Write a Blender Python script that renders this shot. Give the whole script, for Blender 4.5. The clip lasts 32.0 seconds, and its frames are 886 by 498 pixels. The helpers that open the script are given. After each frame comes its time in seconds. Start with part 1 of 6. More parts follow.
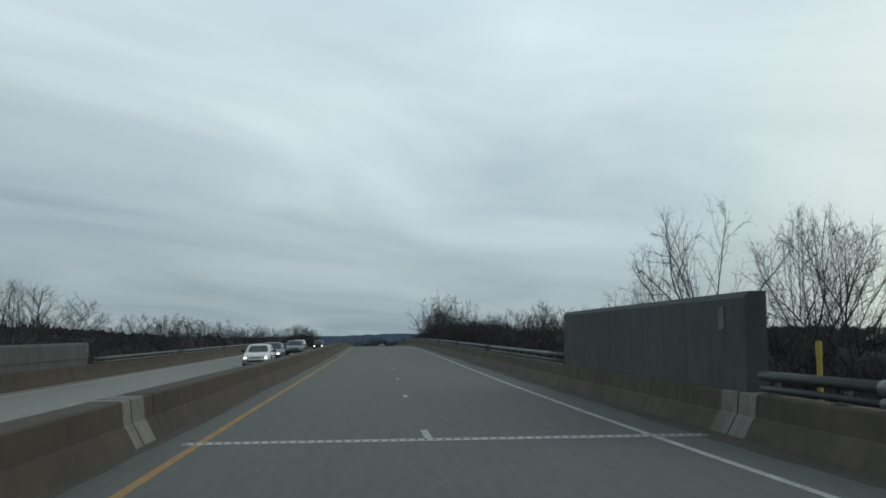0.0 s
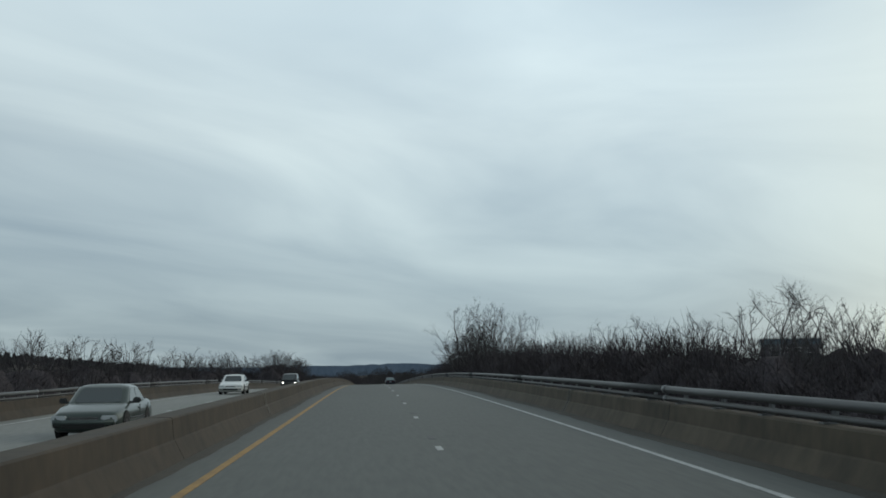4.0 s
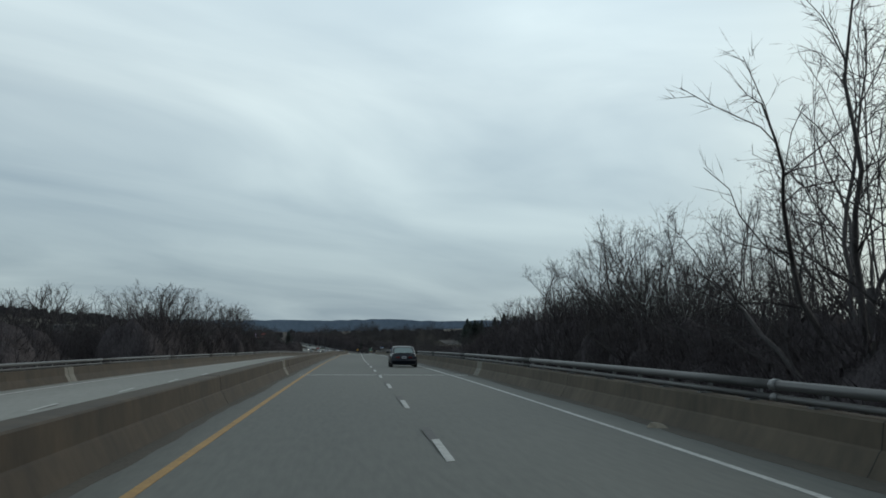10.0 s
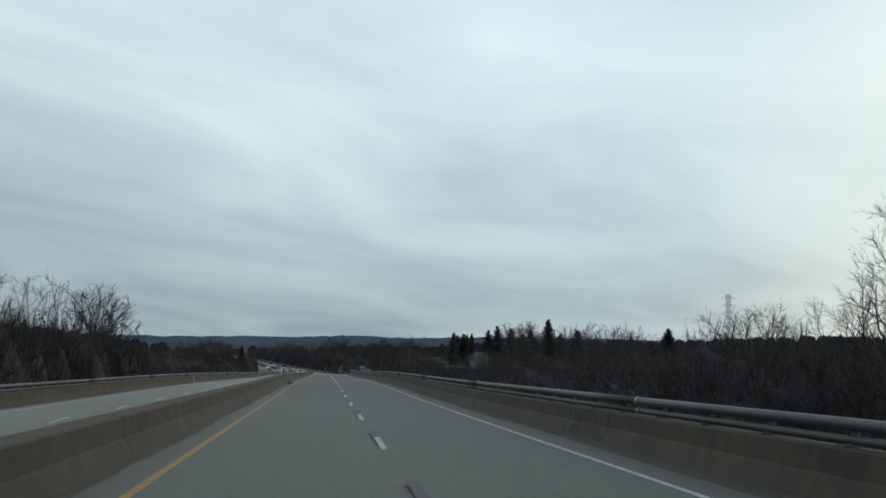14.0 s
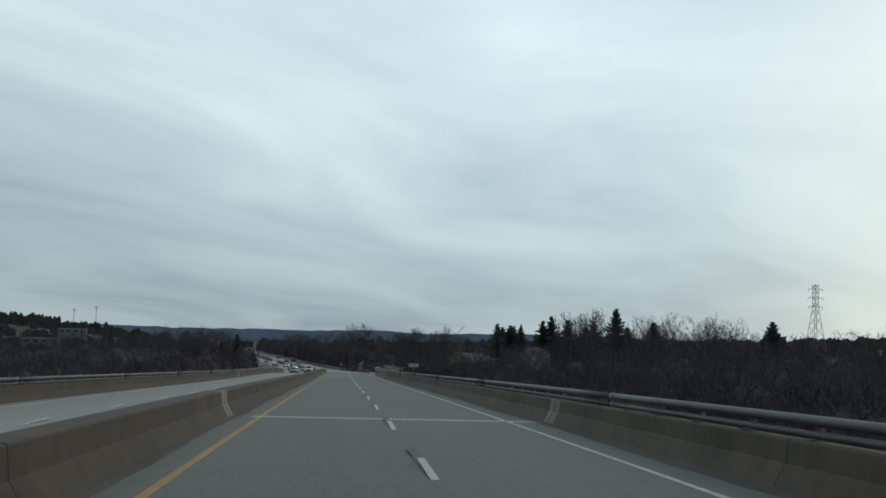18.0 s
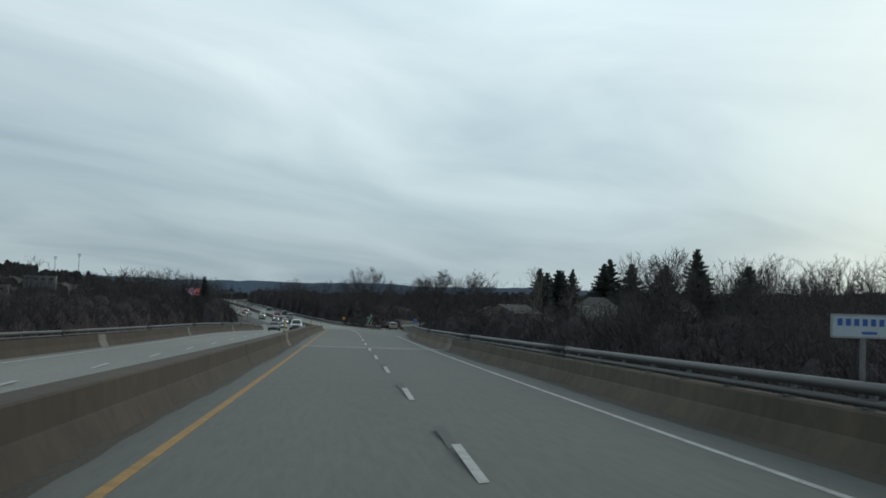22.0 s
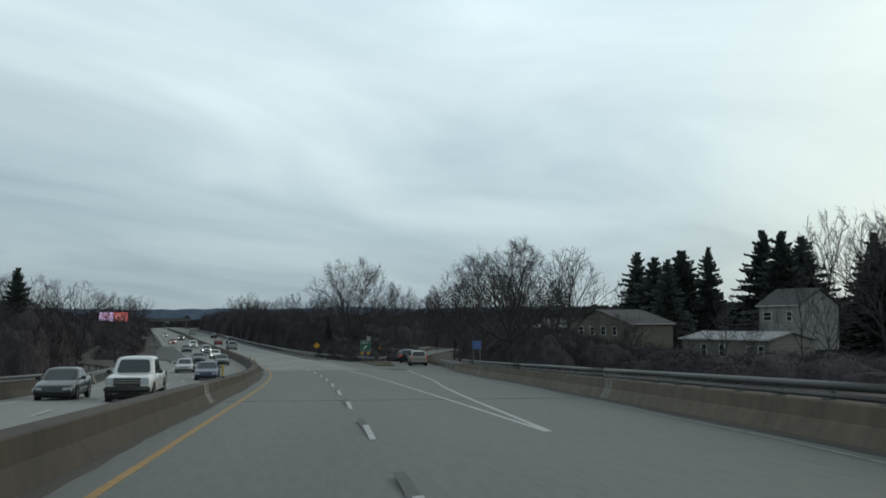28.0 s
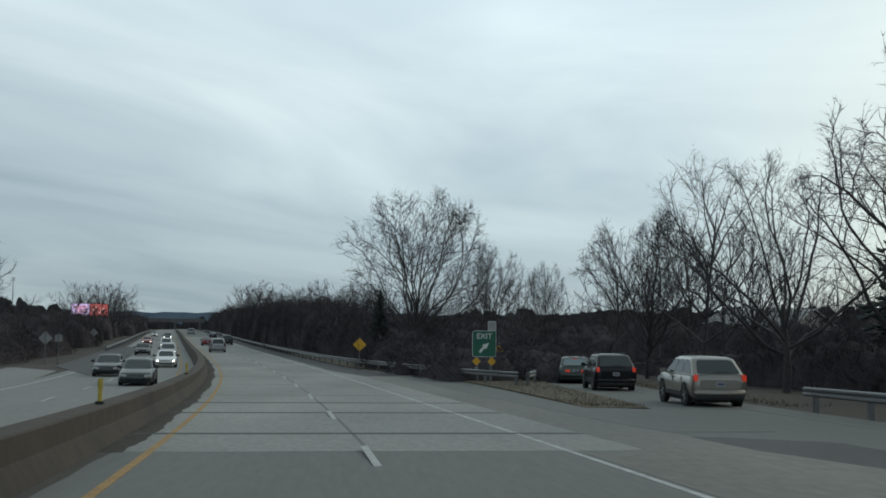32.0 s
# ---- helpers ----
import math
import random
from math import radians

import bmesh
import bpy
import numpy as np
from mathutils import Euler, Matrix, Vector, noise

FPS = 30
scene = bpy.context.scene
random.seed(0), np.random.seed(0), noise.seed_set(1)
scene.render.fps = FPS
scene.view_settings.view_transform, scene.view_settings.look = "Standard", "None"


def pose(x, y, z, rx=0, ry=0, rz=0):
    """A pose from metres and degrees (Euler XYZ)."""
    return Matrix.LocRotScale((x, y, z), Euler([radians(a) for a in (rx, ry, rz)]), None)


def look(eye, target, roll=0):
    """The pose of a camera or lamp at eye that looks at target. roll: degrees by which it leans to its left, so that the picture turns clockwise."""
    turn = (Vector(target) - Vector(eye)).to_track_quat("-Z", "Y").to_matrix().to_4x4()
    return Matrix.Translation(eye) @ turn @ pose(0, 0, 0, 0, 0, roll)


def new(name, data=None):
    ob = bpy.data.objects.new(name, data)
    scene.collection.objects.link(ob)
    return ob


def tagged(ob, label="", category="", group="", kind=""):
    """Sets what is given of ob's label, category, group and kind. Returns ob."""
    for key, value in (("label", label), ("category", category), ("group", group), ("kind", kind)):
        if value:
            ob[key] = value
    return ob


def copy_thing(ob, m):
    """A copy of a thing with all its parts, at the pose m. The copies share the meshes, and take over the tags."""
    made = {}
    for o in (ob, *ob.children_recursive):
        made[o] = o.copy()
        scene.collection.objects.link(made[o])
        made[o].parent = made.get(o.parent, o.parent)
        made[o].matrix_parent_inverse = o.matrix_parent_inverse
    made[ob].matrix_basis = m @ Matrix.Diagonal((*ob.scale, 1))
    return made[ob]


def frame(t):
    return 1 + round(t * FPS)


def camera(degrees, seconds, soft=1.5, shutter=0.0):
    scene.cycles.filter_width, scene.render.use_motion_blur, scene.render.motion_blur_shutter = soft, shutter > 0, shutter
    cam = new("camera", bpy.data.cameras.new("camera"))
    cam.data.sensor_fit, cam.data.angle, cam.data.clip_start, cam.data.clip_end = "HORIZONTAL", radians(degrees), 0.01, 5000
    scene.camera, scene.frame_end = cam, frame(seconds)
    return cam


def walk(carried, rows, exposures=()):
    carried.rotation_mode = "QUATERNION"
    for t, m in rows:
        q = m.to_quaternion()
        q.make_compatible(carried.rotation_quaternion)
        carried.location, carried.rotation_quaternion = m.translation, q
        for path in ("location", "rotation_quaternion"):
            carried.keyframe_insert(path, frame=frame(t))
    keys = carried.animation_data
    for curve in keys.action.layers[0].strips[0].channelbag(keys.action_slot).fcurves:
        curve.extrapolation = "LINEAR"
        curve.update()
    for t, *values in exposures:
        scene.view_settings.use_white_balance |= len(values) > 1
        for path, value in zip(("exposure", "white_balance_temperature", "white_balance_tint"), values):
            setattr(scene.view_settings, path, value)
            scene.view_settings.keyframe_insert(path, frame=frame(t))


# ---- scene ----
# The camera and its walk
cam = camera(42.38, 32.0, soft=1.75)
walk(cam, [
    (0.0, pose(2.55, -0.01, 1.62, 94.54, 0.74, -4.45)),
    (1.0, pose(2.72, 20.29, 1.67, 95.44, 1.78, -4.89)),
    (2.0, pose(3.16, 40.70, 1.77, 94.56, 2.25, -4.98)),
    (3.0, pose(3.44, 61.46, 1.90, 96.30, 0.41, -3.69)),
    (5.5, pose(4.56, 114.59, 2.26, 95.51, 1.40, -4.96)),
    (6.0, pose(4.61, 125.09, 2.32, 95.52, 1.34, -4.85)),
    (6.5, pose(4.66, 135.60, 2.36, 95.67, 0.85, -4.71)),
    (7.0, pose(4.72, 146.09, 2.40, 95.96, 0.61, -4.76)),
    (7.5, pose(4.82, 156.64, 2.41, 95.27, -0.21, -4.45)),
    (8.0, pose(4.96, 167.20, 2.40, 95.53, 0.09, -4.63)),
    (8.5, pose(5.06, 177.78, 2.36, 95.04, -0.13, -4.72)),
    (9.0, pose(5.18, 188.46, 2.30, 94.57, -0.24, -4.60)),
    (9.5, pose(5.28, 199.28, 2.22, 95.72, -0.56, -4.47)),
    (10.0, pose(5.39, 210.34, 2.12, 93.88, -0.30, -5.05)),
    (10.5, pose(5.51, 221.95, 1.98, 94.55, -0.42, -5.03)),
    (11.0, pose(5.63, 233.62, 1.83, 94.93, -0.58, -5.11)),
    (11.5, pose(5.70, 244.85, 1.68, 95.21, -0.71, -6.15)),
    (12.0, pose(5.81, 256.00, 1.51, 95.00, -1.31, -6.21)),
    (12.5, pose(5.92, 267.42, 1.32, 94.76, -0.34, -6.07)),
    (13.0, pose(6.03, 278.77, 1.13, 95.26, -0.57, -6.60)),
    (13.5, pose(6.11, 289.80, 0.93, 94.47, -0.56, -6.63)),
    (14.0, pose(6.19, 300.83, 0.72, 94.78, -0.57, -6.71)),
    (14.5, pose(6.28, 311.86, 0.51, 93.58, -0.61, -5.84)),
    (16.5, pose(6.76, 358.29, -0.38, 94.26, -0.69, -6.06)),
    (17.0, pose(6.92, 369.70, -0.58, 94.06, -0.93, -6.28)),
    (17.5, pose(7.08, 381.12, -0.77, 94.78, -1.33, -6.50)),
    (18.0, pose(7.24, 392.55, -0.97, 94.62, -1.50, -5.93)),
    (18.5, pose(7.42, 404.00, -1.19, 93.78, -1.22, -6.73)),
    (19.0, pose(7.61, 415.40, -1.42, 93.97, -0.91, -7.55)),
    (19.5, pose(7.79, 426.63, -1.67, 93.68, -1.43, -7.71)),
    (20.0, pose(7.94, 437.74, -1.92, 92.69, -1.90, -8.05)),
    (20.5, pose(8.06, 448.81, -2.17, 93.12, -2.90, -8.10)),
    (21.0, pose(8.18, 459.86, -2.44, 92.57, -2.44, -6.55)),
    (21.5, pose(8.31, 471.03, -2.71, 91.94, -2.90, -6.46)),
    (22.0, pose(8.45, 482.25, -2.98, 92.35, -1.85, -5.85)),
    (22.5, pose(8.56, 493.46, -3.25, 92.88, -1.71, -6.18)),
    (23.0, pose(8.71, 504.83, -3.52, 93.45, -1.54, -5.98)),
    (23.5, pose(8.95, 516.74, -3.80, 93.42, -1.38, -6.46)),
    (24.0, pose(9.24, 528.67, -4.07, 92.97, -1.26, -6.82)),
    (24.5, pose(9.54, 540.17, -4.32, 92.91, -0.51, -7.46)),
    (25.0, pose(9.84, 551.62, -4.56, 92.70, 0.14, -7.55)),
    (25.5, pose(10.17, 563.08, -4.79, 92.80, -0.18, -7.95)),
    (27.5, pose(11.00, 607.77, -5.72, 92.21, -0.19, -7.52)),
    (28.0, pose(11.13, 618.75, -6.00, 93.52, 0.18, -7.08)),
    (28.5, pose(11.22, 629.78, -6.31, 90.97, -0.31, -7.06)),
    (29.0, pose(11.28, 640.79, -6.63, 94.34, -1.08, -8.08)),
    (29.5, pose(11.32, 651.64, -6.96, 94.90, -0.37, -6.68)),
    (30.0, pose(11.36, 662.63, -7.31, 94.09, 0.80, -6.12)),
    (30.5, pose(11.29, 674.25, -7.67, 93.77, 0.68, -6.65)),
    (31.0, pose(11.20, 685.94, -8.02, 93.96, -0.04, -6.16)),
    (31.5, pose(11.22, 697.23, -8.36, 93.57, -0.72, -6.21)),
    (32.0, pose(11.12, 708.54, -8.67, 93.98, -0.74, -5.75)),
], exposures=[(0.0, -0.1), (3.2, -0.13), (6.0, -0.02), (18.0, 0.0), (24.0, 0.08), (29.0, 0.06), (32.0, 0.03)])

# ---- world, sun ----
world = bpy.data.worlds.new("overcast_sky")
scene.world = world
world.use_nodes = True
wt = world.node_tree
for n in list(wt.nodes):
    wt.nodes.remove(n)


def wnode(kind, **inputs):
    n = wt.nodes.new(kind)
    for k, v in inputs.items():
        n.inputs[k].default_value = v
    return n


def wmath(op, a, b=None):
    n = wt.nodes.new("ShaderNodeMath")
    n.operation = op
    for i, v in enumerate((a, b)):
        if v is None:
            continue
        if isinstance(v, (int, float)):
            n.inputs[i].default_value = v
        else:
            wt.links.new(v, n.inputs[i])
    return n.outputs[0]


w_out = wnode("ShaderNodeOutputWorld")
w_bg = wnode("ShaderNodeBackground", Strength=1.0)
w_co = wnode("ShaderNodeTexCoord")
w_sep = wnode("ShaderNodeSeparateXYZ")
wt.links.new(w_co.outputs["Generated"], w_sep.inputs[0])
# cloud sheet: direction projected on a flat layer overhead, drawn out into streets that run off to the east
up = wmath("MAXIMUM", wmath("ADD", w_sep.outputs[2], 0.14), 0.05)
cx = wmath("DIVIDE", w_sep.outputs[0], up)
cy = wmath("DIVIDE", w_sep.outputs[1], up)
STREET = radians(40)
along = wmath("ADD", wmath("MULTIPLY", cx, math.sin(STREET)), wmath("MULTIPLY", cy, math.cos(STREET)))
across = wmath("SUBTRACT", wmath("MULTIPLY", cx, math.cos(STREET)), wmath("MULTIPLY", cy, math.sin(STREET)))
w_com = wnode("ShaderNodeCombineXYZ")
wt.links.new(wmath("MULTIPLY", along, 0.55), w_com.inputs[0])
wt.links.new(wmath("MULTIPLY", across, 1.0), w_com.inputs[1])
w_n1 = wnode("ShaderNodeTexNoise", Scale=1.15, Detail=5.0, Roughness=0.48, Distortion=0.7)
w_n2 = wnode("ShaderNodeTexNoise", Scale=0.42, Detail=3.0, Roughness=0.5, Distortion=0.8)
wt.links.new(w_com.outputs[0], w_n1.inputs["Vector"])
wt.links.new(w_com.outputs[0], w_n2.inputs["Vector"])
cl = wmath("ADD", wmath("MULTIPLY", w_n1.outputs[0], 0.6), wmath("MULTIPLY", w_n2.outputs[0], 0.4))
w_ramp = wt.nodes.new("ShaderNodeValToRGB")
w_ramp.color_ramp.elements[0].position, w_ramp.color_ramp.elements[0].color = 0.355, (0.375, 0.475, 0.535, 1)
w_ramp.color_ramp.elements[1].position, w_ramp.color_ramp.elements[1].color = 0.665, (0.685, 0.80, 0.815, 1)
wt.links.new(cl, w_ramp.inputs[0])
# duller blue band toward the horizon, brighter high up
w_el = wt.nodes.new("ShaderNodeMapRange")
w_el.inputs[1].default_value, w_el.inputs[2].default_value = 0.0, 0.30
w_el.inputs[3].default_value, w_el.inputs[4].default_value = 0.68, 1.30
wt.links.new(w_sep.outputs[2], w_el.inputs[0])
# the unseen sky overhead is dimmed, so that less light reaches the ground
w_zen = wt.nodes.new("ShaderNodeMapRange")
w_zen.interpolation_type = "SMOOTHSTEP"
w_zen.inputs[1].default_value, w_zen.inputs[2].default_value = 0.36, 0.85
w_zen.inputs[3].default_value, w_zen.inputs[4].default_value = 1.0, 0.55
wt.links.new(w_sep.outputs[2], w_zen.inputs[0])
# thinner cloud, warmer and brighter, toward the low sun on the east side
w_sun = wmath("ADD", wmath("MULTIPLY", w_sep.outputs[0], 0.94), wmath("MULTIPLY", w_sep.outputs[1], 0.30))
w_side = wt.nodes.new("ShaderNodeMapRange")
w_side.interpolation_type = "SMOOTHSTEP"
w_side.inputs[1].default_value, w_side.inputs[2].default_value = -0.15, 0.45
w_side.inputs[3].default_value, w_side.inputs[4].default_value = 0.84, 0.99
wt.links.new(w_sun, w_side.inputs[0])
w_lum = wmath("MULTIPLY", wmath("MULTIPLY", w_el.outputs[0], w_zen.outputs[0]), w_side.outputs[0])
w_glow = wt.nodes.new("ShaderNodeMapRange")
w_glow.interpolation_type = "SMOOTHSTEP"
w_glow.inputs[1].default_value, w_glow.inputs[2].default_value = 0.50, 0.88
w_glow.inputs[3].default_value, w_glow.inputs[4].default_value = 0.0, 0.8
wt.links.new(w_sun, w_glow.inputs[0])
w_mul = wt.nodes.new("ShaderNodeMix")
w_mul.data_type, w_mul.blend_type = "RGBA", "MULTIPLY"
w_mul.inputs[0].default_value = 1.0
wt.links.new(w_ramp.outputs[0], w_mul.inputs[6])
wt.links.new(w_lum, w_mul.inputs[7])
w_mix = wt.nodes.new("ShaderNodeMix")
w_mix.data_type = "RGBA"
w_mix.inputs[7].default_value = (0.93, 0.98, 0.84, 1)
wt.links.new(w_glow.outputs[0], w_mix.inputs[0])
# the low sky is a little bluer
w_low = wt.nodes.new("ShaderNodeMapRange")
w_low.inputs[1].default_value, w_low.inputs[2].default_value = 0.0, 0.2
w_low.inputs[3].default_value, w_low.inputs[4].default_value = 1.0, 0.0
wt.links.new(w_sep.outputs[2], w_low.inputs[0])
w_tint = wt.nodes.new("ShaderNodeMix")
w_tint.data_type, w_tint.blend_type = "RGBA", "MULTIPLY"
w_tint.inputs[7].default_value = (0.93, 1.0, 1.05, 1)
wt.links.new(w_low.outputs[0], w_tint.inputs[0])
wt.links.new(w_mul.outputs[2], w_tint.inputs[6])
wt.links.new(w_tint.outputs[2], w_mix.inputs[6])
w_sky = wt.nodes.new("ShaderNodeTexSky")
w_sky.sky_type = "NISHITA"
w_sky.sun_disc = False
w_sky.sun_elevation, w_sky.sun_rotation = radians(28), radians(72)
w_blue = wt.nodes.new("ShaderNodeMix")
w_blue.data_type, w_blue.blend_type = "RGBA", "ADD"
w_blue.inputs[0].default_value = 0.012
wt.links.new(w_mix.outputs[2], w_blue.inputs[6])
wt.links.new(w_sky.outputs[0], w_blue.inputs[7])
wt.links.new(w_blue.outputs[2], w_bg.inputs[0])
wt.links.new(w_bg.outputs[0], w_out.inputs[0])

sun = new("sun", bpy.data.lights.new("sun", "SUN"))
sun.data.energy, sun.data.angle, sun.data.color = 0.5, radians(25), (1.0, 0.95, 0.85)
sun.matrix_world = look((60, 20, 34), (0, 0, 0))

# ---- materials ----


def mat(name, dark, light, scale=1.0, rough=0.8, metal=0.0, bump=0.0, fine=12.0, stretch=(1, 1, 1), vary=0.0, mid=0.5, spec=0.5):
    """Two scales of noise between two colours, with relief and a little change from piece to piece."""
    m = bpy.data.materials.new(name)
    m.use_nodes = True
    t = m.node_tree
    b = t.nodes["Principled BSDF"]
    b.inputs["Roughness"].default_value, b.inputs["Metallic"].default_value = rough, metal
    b.inputs["Specular IOR Level"].default_value = spec
    co = t.nodes.new("ShaderNodeTexCoord")
    mp = t.nodes.new("ShaderNodeMapping")
    mp.inputs["Scale"].default_value = stretch
    t.links.new(co.outputs["Object"], mp.inputs[0])
    n1, n2 = t.nodes.new("ShaderNodeTexNoise"), t.nodes.new("ShaderNodeTexNoise")
    n1.inputs["Scale"].default_value, n1.inputs["Detail"].default_value = scale, 4
    n2.inputs["Scale"].default_value, n2.inputs["Detail"].default_value = scale * fine, 3
    for n in (n1, n2):
        t.links.new(mp.outputs[0], n.inputs["Vector"])
    add = t.nodes.new("ShaderNodeMath")
    add.operation = "MULTIPLY_ADD"
    add.inputs[1].default_value = 0.45
    t.links.new(n2.outputs[0], add.inputs[0])
    half = t.nodes.new("ShaderNodeMath")
    half.operation = "MULTIPLY"
    half.inputs[1].default_value = 0.55
    t.links.new(n1.outputs[0], half.inputs[0])
    t.links.new(half.outputs[0], add.inputs[2])
    ramp = t.nodes.new("ShaderNodeValToRGB")
    ramp.color_ramp.elements[0].position, ramp.color_ramp.elements[0].color = mid - 0.16, (*dark, 1)
    ramp.color_ramp.elements[1].position, ramp.color_ramp.elements[1].color = mid + 0.16, (*light, 1)
    t.links.new(add.outputs[0], ramp.inputs[0])
    out = ramp.outputs[0]
    if vary:
        oi = t.nodes.new("ShaderNodeObjectInfo")
        hs = t.nodes.new("ShaderNodeHueSaturation")
        mr = t.nodes.new("ShaderNodeMapRange")
        mr.inputs[3].default_value, mr.inputs[4].default_value = 1 - vary, 1 + vary
        t.links.new(oi.outputs["Random"], mr.inputs[0])
        t.links.new(mr.outputs[0], hs.inputs["Value"])
        t.links.new(out, hs.inputs["Color"])
        out = hs.outputs[0]
    t.links.new(out, b.inputs["Base Color"])
    if bump:
        bp = t.nodes.new("ShaderNodeBump")
        bp.inputs["Strength"].default_value, bp.inputs["Distance"].default_value = min(bump, 1.0), 0.02 if bump < 0.9 else 0.14
        t.links.new(n2.outputs[0], bp.inputs["Height"])
        t.links.new(bp.outputs[0], b.inputs["Normal"])
    return m


def plain(name, col, rough=0.5, metal=0.0, glow=0.0, glow_col=None, coat=0.0):
    m = bpy.data.materials.new(name)
    m.use_nodes = True
    b = m.node_tree.nodes["Principled BSDF"]
    b.inputs["Base Color"].default_value = (*col, 1)
    b.inputs["Roughness"].default_value, b.inputs["Metallic"].default_value = rough, metal
    b.inputs["Coat Weight"].default_value = coat
    if glow:
        b.inputs["Emission Color"].default_value = (*(glow_col or col), 1)
        b.inputs["Emission Strength"].default_value = glow
    return m


M_DECK = mat("dark_worn_deck_concrete", (0.061, 0.065, 0.059), (0.096, 0.101, 0.091), 0.10, 0.75, bump=0.25, fine=60, stretch=(1.6, 0.16, 1))
M_ROAD = mat("worn_concrete_pavement", (0.081, 0.086, 0.077), (0.124, 0.130, 0.116), 0.10, 0.75, bump=0.25, fine=60, stretch=(1.6, 0.16, 1))
M_OPP = mat("pale_concrete_pavement", (0.130, 0.132, 0.122), (0.205, 0.207, 0.192), 0.10, 0.75, bump=0.25, fine=60, stretch=(1.6, 0.16, 1))
M_SLAB = mat("light_concrete_slab", (0.16, 0.165, 0.152), (0.27, 0.272, 0.25), 0.25, 0.8, bump=0.3, fine=30, stretch=(1, 0.3, 1))
M_TANC = mat("pale_tan_concrete", (0.112, 0.112, 0.098), (0.180, 0.178, 0.156), 0.2, 0.8, bump=0.3, fine=30, stretch=(1, 0.3, 1))
M_ASPH = mat("shoulder_asphalt", (0.045, 0.046, 0.047), (0.085, 0.085, 0.083), 0.4, 0.9, bump=0.4, fine=30)
M_GRIT = mat("dirty_shoulder", (0.040, 0.034, 0.026), (0.078, 0.068, 0.054), 0.9, 0.9, bump=0.4, fine=25, stretch=(1, 0.25, 1))
M_LEAVES = mat("rotten_leaf_litter", (0.016, 0.013, 0.010), (0.062, 0.050, 0.036), 4.0, 0.95, bump=0.8, fine=5)
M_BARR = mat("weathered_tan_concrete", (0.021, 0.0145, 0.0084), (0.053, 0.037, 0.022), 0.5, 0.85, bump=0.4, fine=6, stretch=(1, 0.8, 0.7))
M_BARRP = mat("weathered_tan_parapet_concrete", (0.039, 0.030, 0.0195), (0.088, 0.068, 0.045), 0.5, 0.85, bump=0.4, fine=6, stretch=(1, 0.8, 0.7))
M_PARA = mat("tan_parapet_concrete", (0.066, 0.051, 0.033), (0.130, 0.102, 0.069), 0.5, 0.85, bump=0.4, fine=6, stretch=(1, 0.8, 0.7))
M_BARRM = mat("faintly_patched_concrete", (0.036, 0.030, 0.022), (0.080, 0.068, 0.052), 1.5, 0.85, bump=0.2)
M_BARRN = mat("pale_new_concrete", (0.088, 0.083, 0.070), (0.20, 0.19, 0.165), 1.2, 0.85, bump=0.2)
M_WALL = mat("grey_formed_concrete", (0.040, 0.044, 0.045), (0.072, 0.077, 0.078), 0.3, 0.85, bump=0.25, fine=8, stretch=(1, 1, 0.6))
M_YEL = mat("worn_yellow_paint", (0.20, 0.108, 0.022), (0.36, 0.20, 0.038), 2.5, 0.7, fine=8)
M_WHI = mat("worn_white_paint", (0.22, 0.225, 0.22), (0.46, 0.47, 0.46), 2.5, 0.7, fine=8)
M_WORN = mat("dirty_worn_paint", (0.11, 0.108, 0.10), (0.23, 0.225, 0.21), 3.0, 0.8, fine=6)
M_DARKD = mat("black_contrast_marking", (0.055, 0.057, 0.057), (0.10, 0.10, 0.10), 3, 0.8)
M_STEEL = mat("galvanised_steel", (0.10, 0.104, 0.108), (0.19, 0.195, 0.20), 1.5, 0.5, 0.5, stretch=(1, 0.2, 1))
M_RAIL = mat("dull_aluminium_rail", (0.04, 0.041, 0.042), (0.082, 0.083, 0.084), 1.2, 0.55, 0.3, stretch=(1, 0.1, 1))
M_JOINT = mat("steel_expansion_plate", (0.24, 0.245, 0.24), (0.38, 0.385, 0.375), 3, 0.5, 0.2)
M_GAP = plain("black_gap", (0.012, 0.012, 0.012), 0.9)
M_GROUND = mat("winter_ground", (0.022, 0.018, 0.013), (0.055, 0.044, 0.031), 0.12, 0.95, bump=0.5, fine=30)
M_GRASS = mat("dead_grass", (0.052, 0.042, 0.027), (0.128, 0.104, 0.066), 0.9, 0.95, bump=0.6, fine=20)
M_BARK = mat("grey_brown_bark", (0.022, 0.0205, 0.0215), (0.055, 0.051, 0.053), 1.5, 0.9, bump=0.3, vary=0.25, stretch=(1, 1, 0.3))
M_TWIG = mat("brown_twigs", (0.024, 0.022, 0.0235), (0.057, 0.052, 0.055), 0.4, 0.95, vary=0.25)
M_BRUSH = mat("brown_brush", (0.0255, 0.0228, 0.0245), (0.082, 0.073, 0.079), 0.8, 0.95, vary=0.15, fine=14, stretch=(1, 1, 0.35), bump=1.0, spec=0.1)
M_SPRUCE = mat("spruce_needles", (0.020, 0.027, 0.025), (0.050, 0.062, 0.055), 1.5, 0.9, vary=0.25)
# distance haze is put into this colour: paler and bluer than the near brush
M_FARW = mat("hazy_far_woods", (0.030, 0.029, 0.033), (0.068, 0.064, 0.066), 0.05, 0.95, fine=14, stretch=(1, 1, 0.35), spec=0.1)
# the blue of the air in between is painted into the ridge's colour
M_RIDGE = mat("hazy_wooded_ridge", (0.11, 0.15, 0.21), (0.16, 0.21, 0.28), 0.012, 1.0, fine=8)

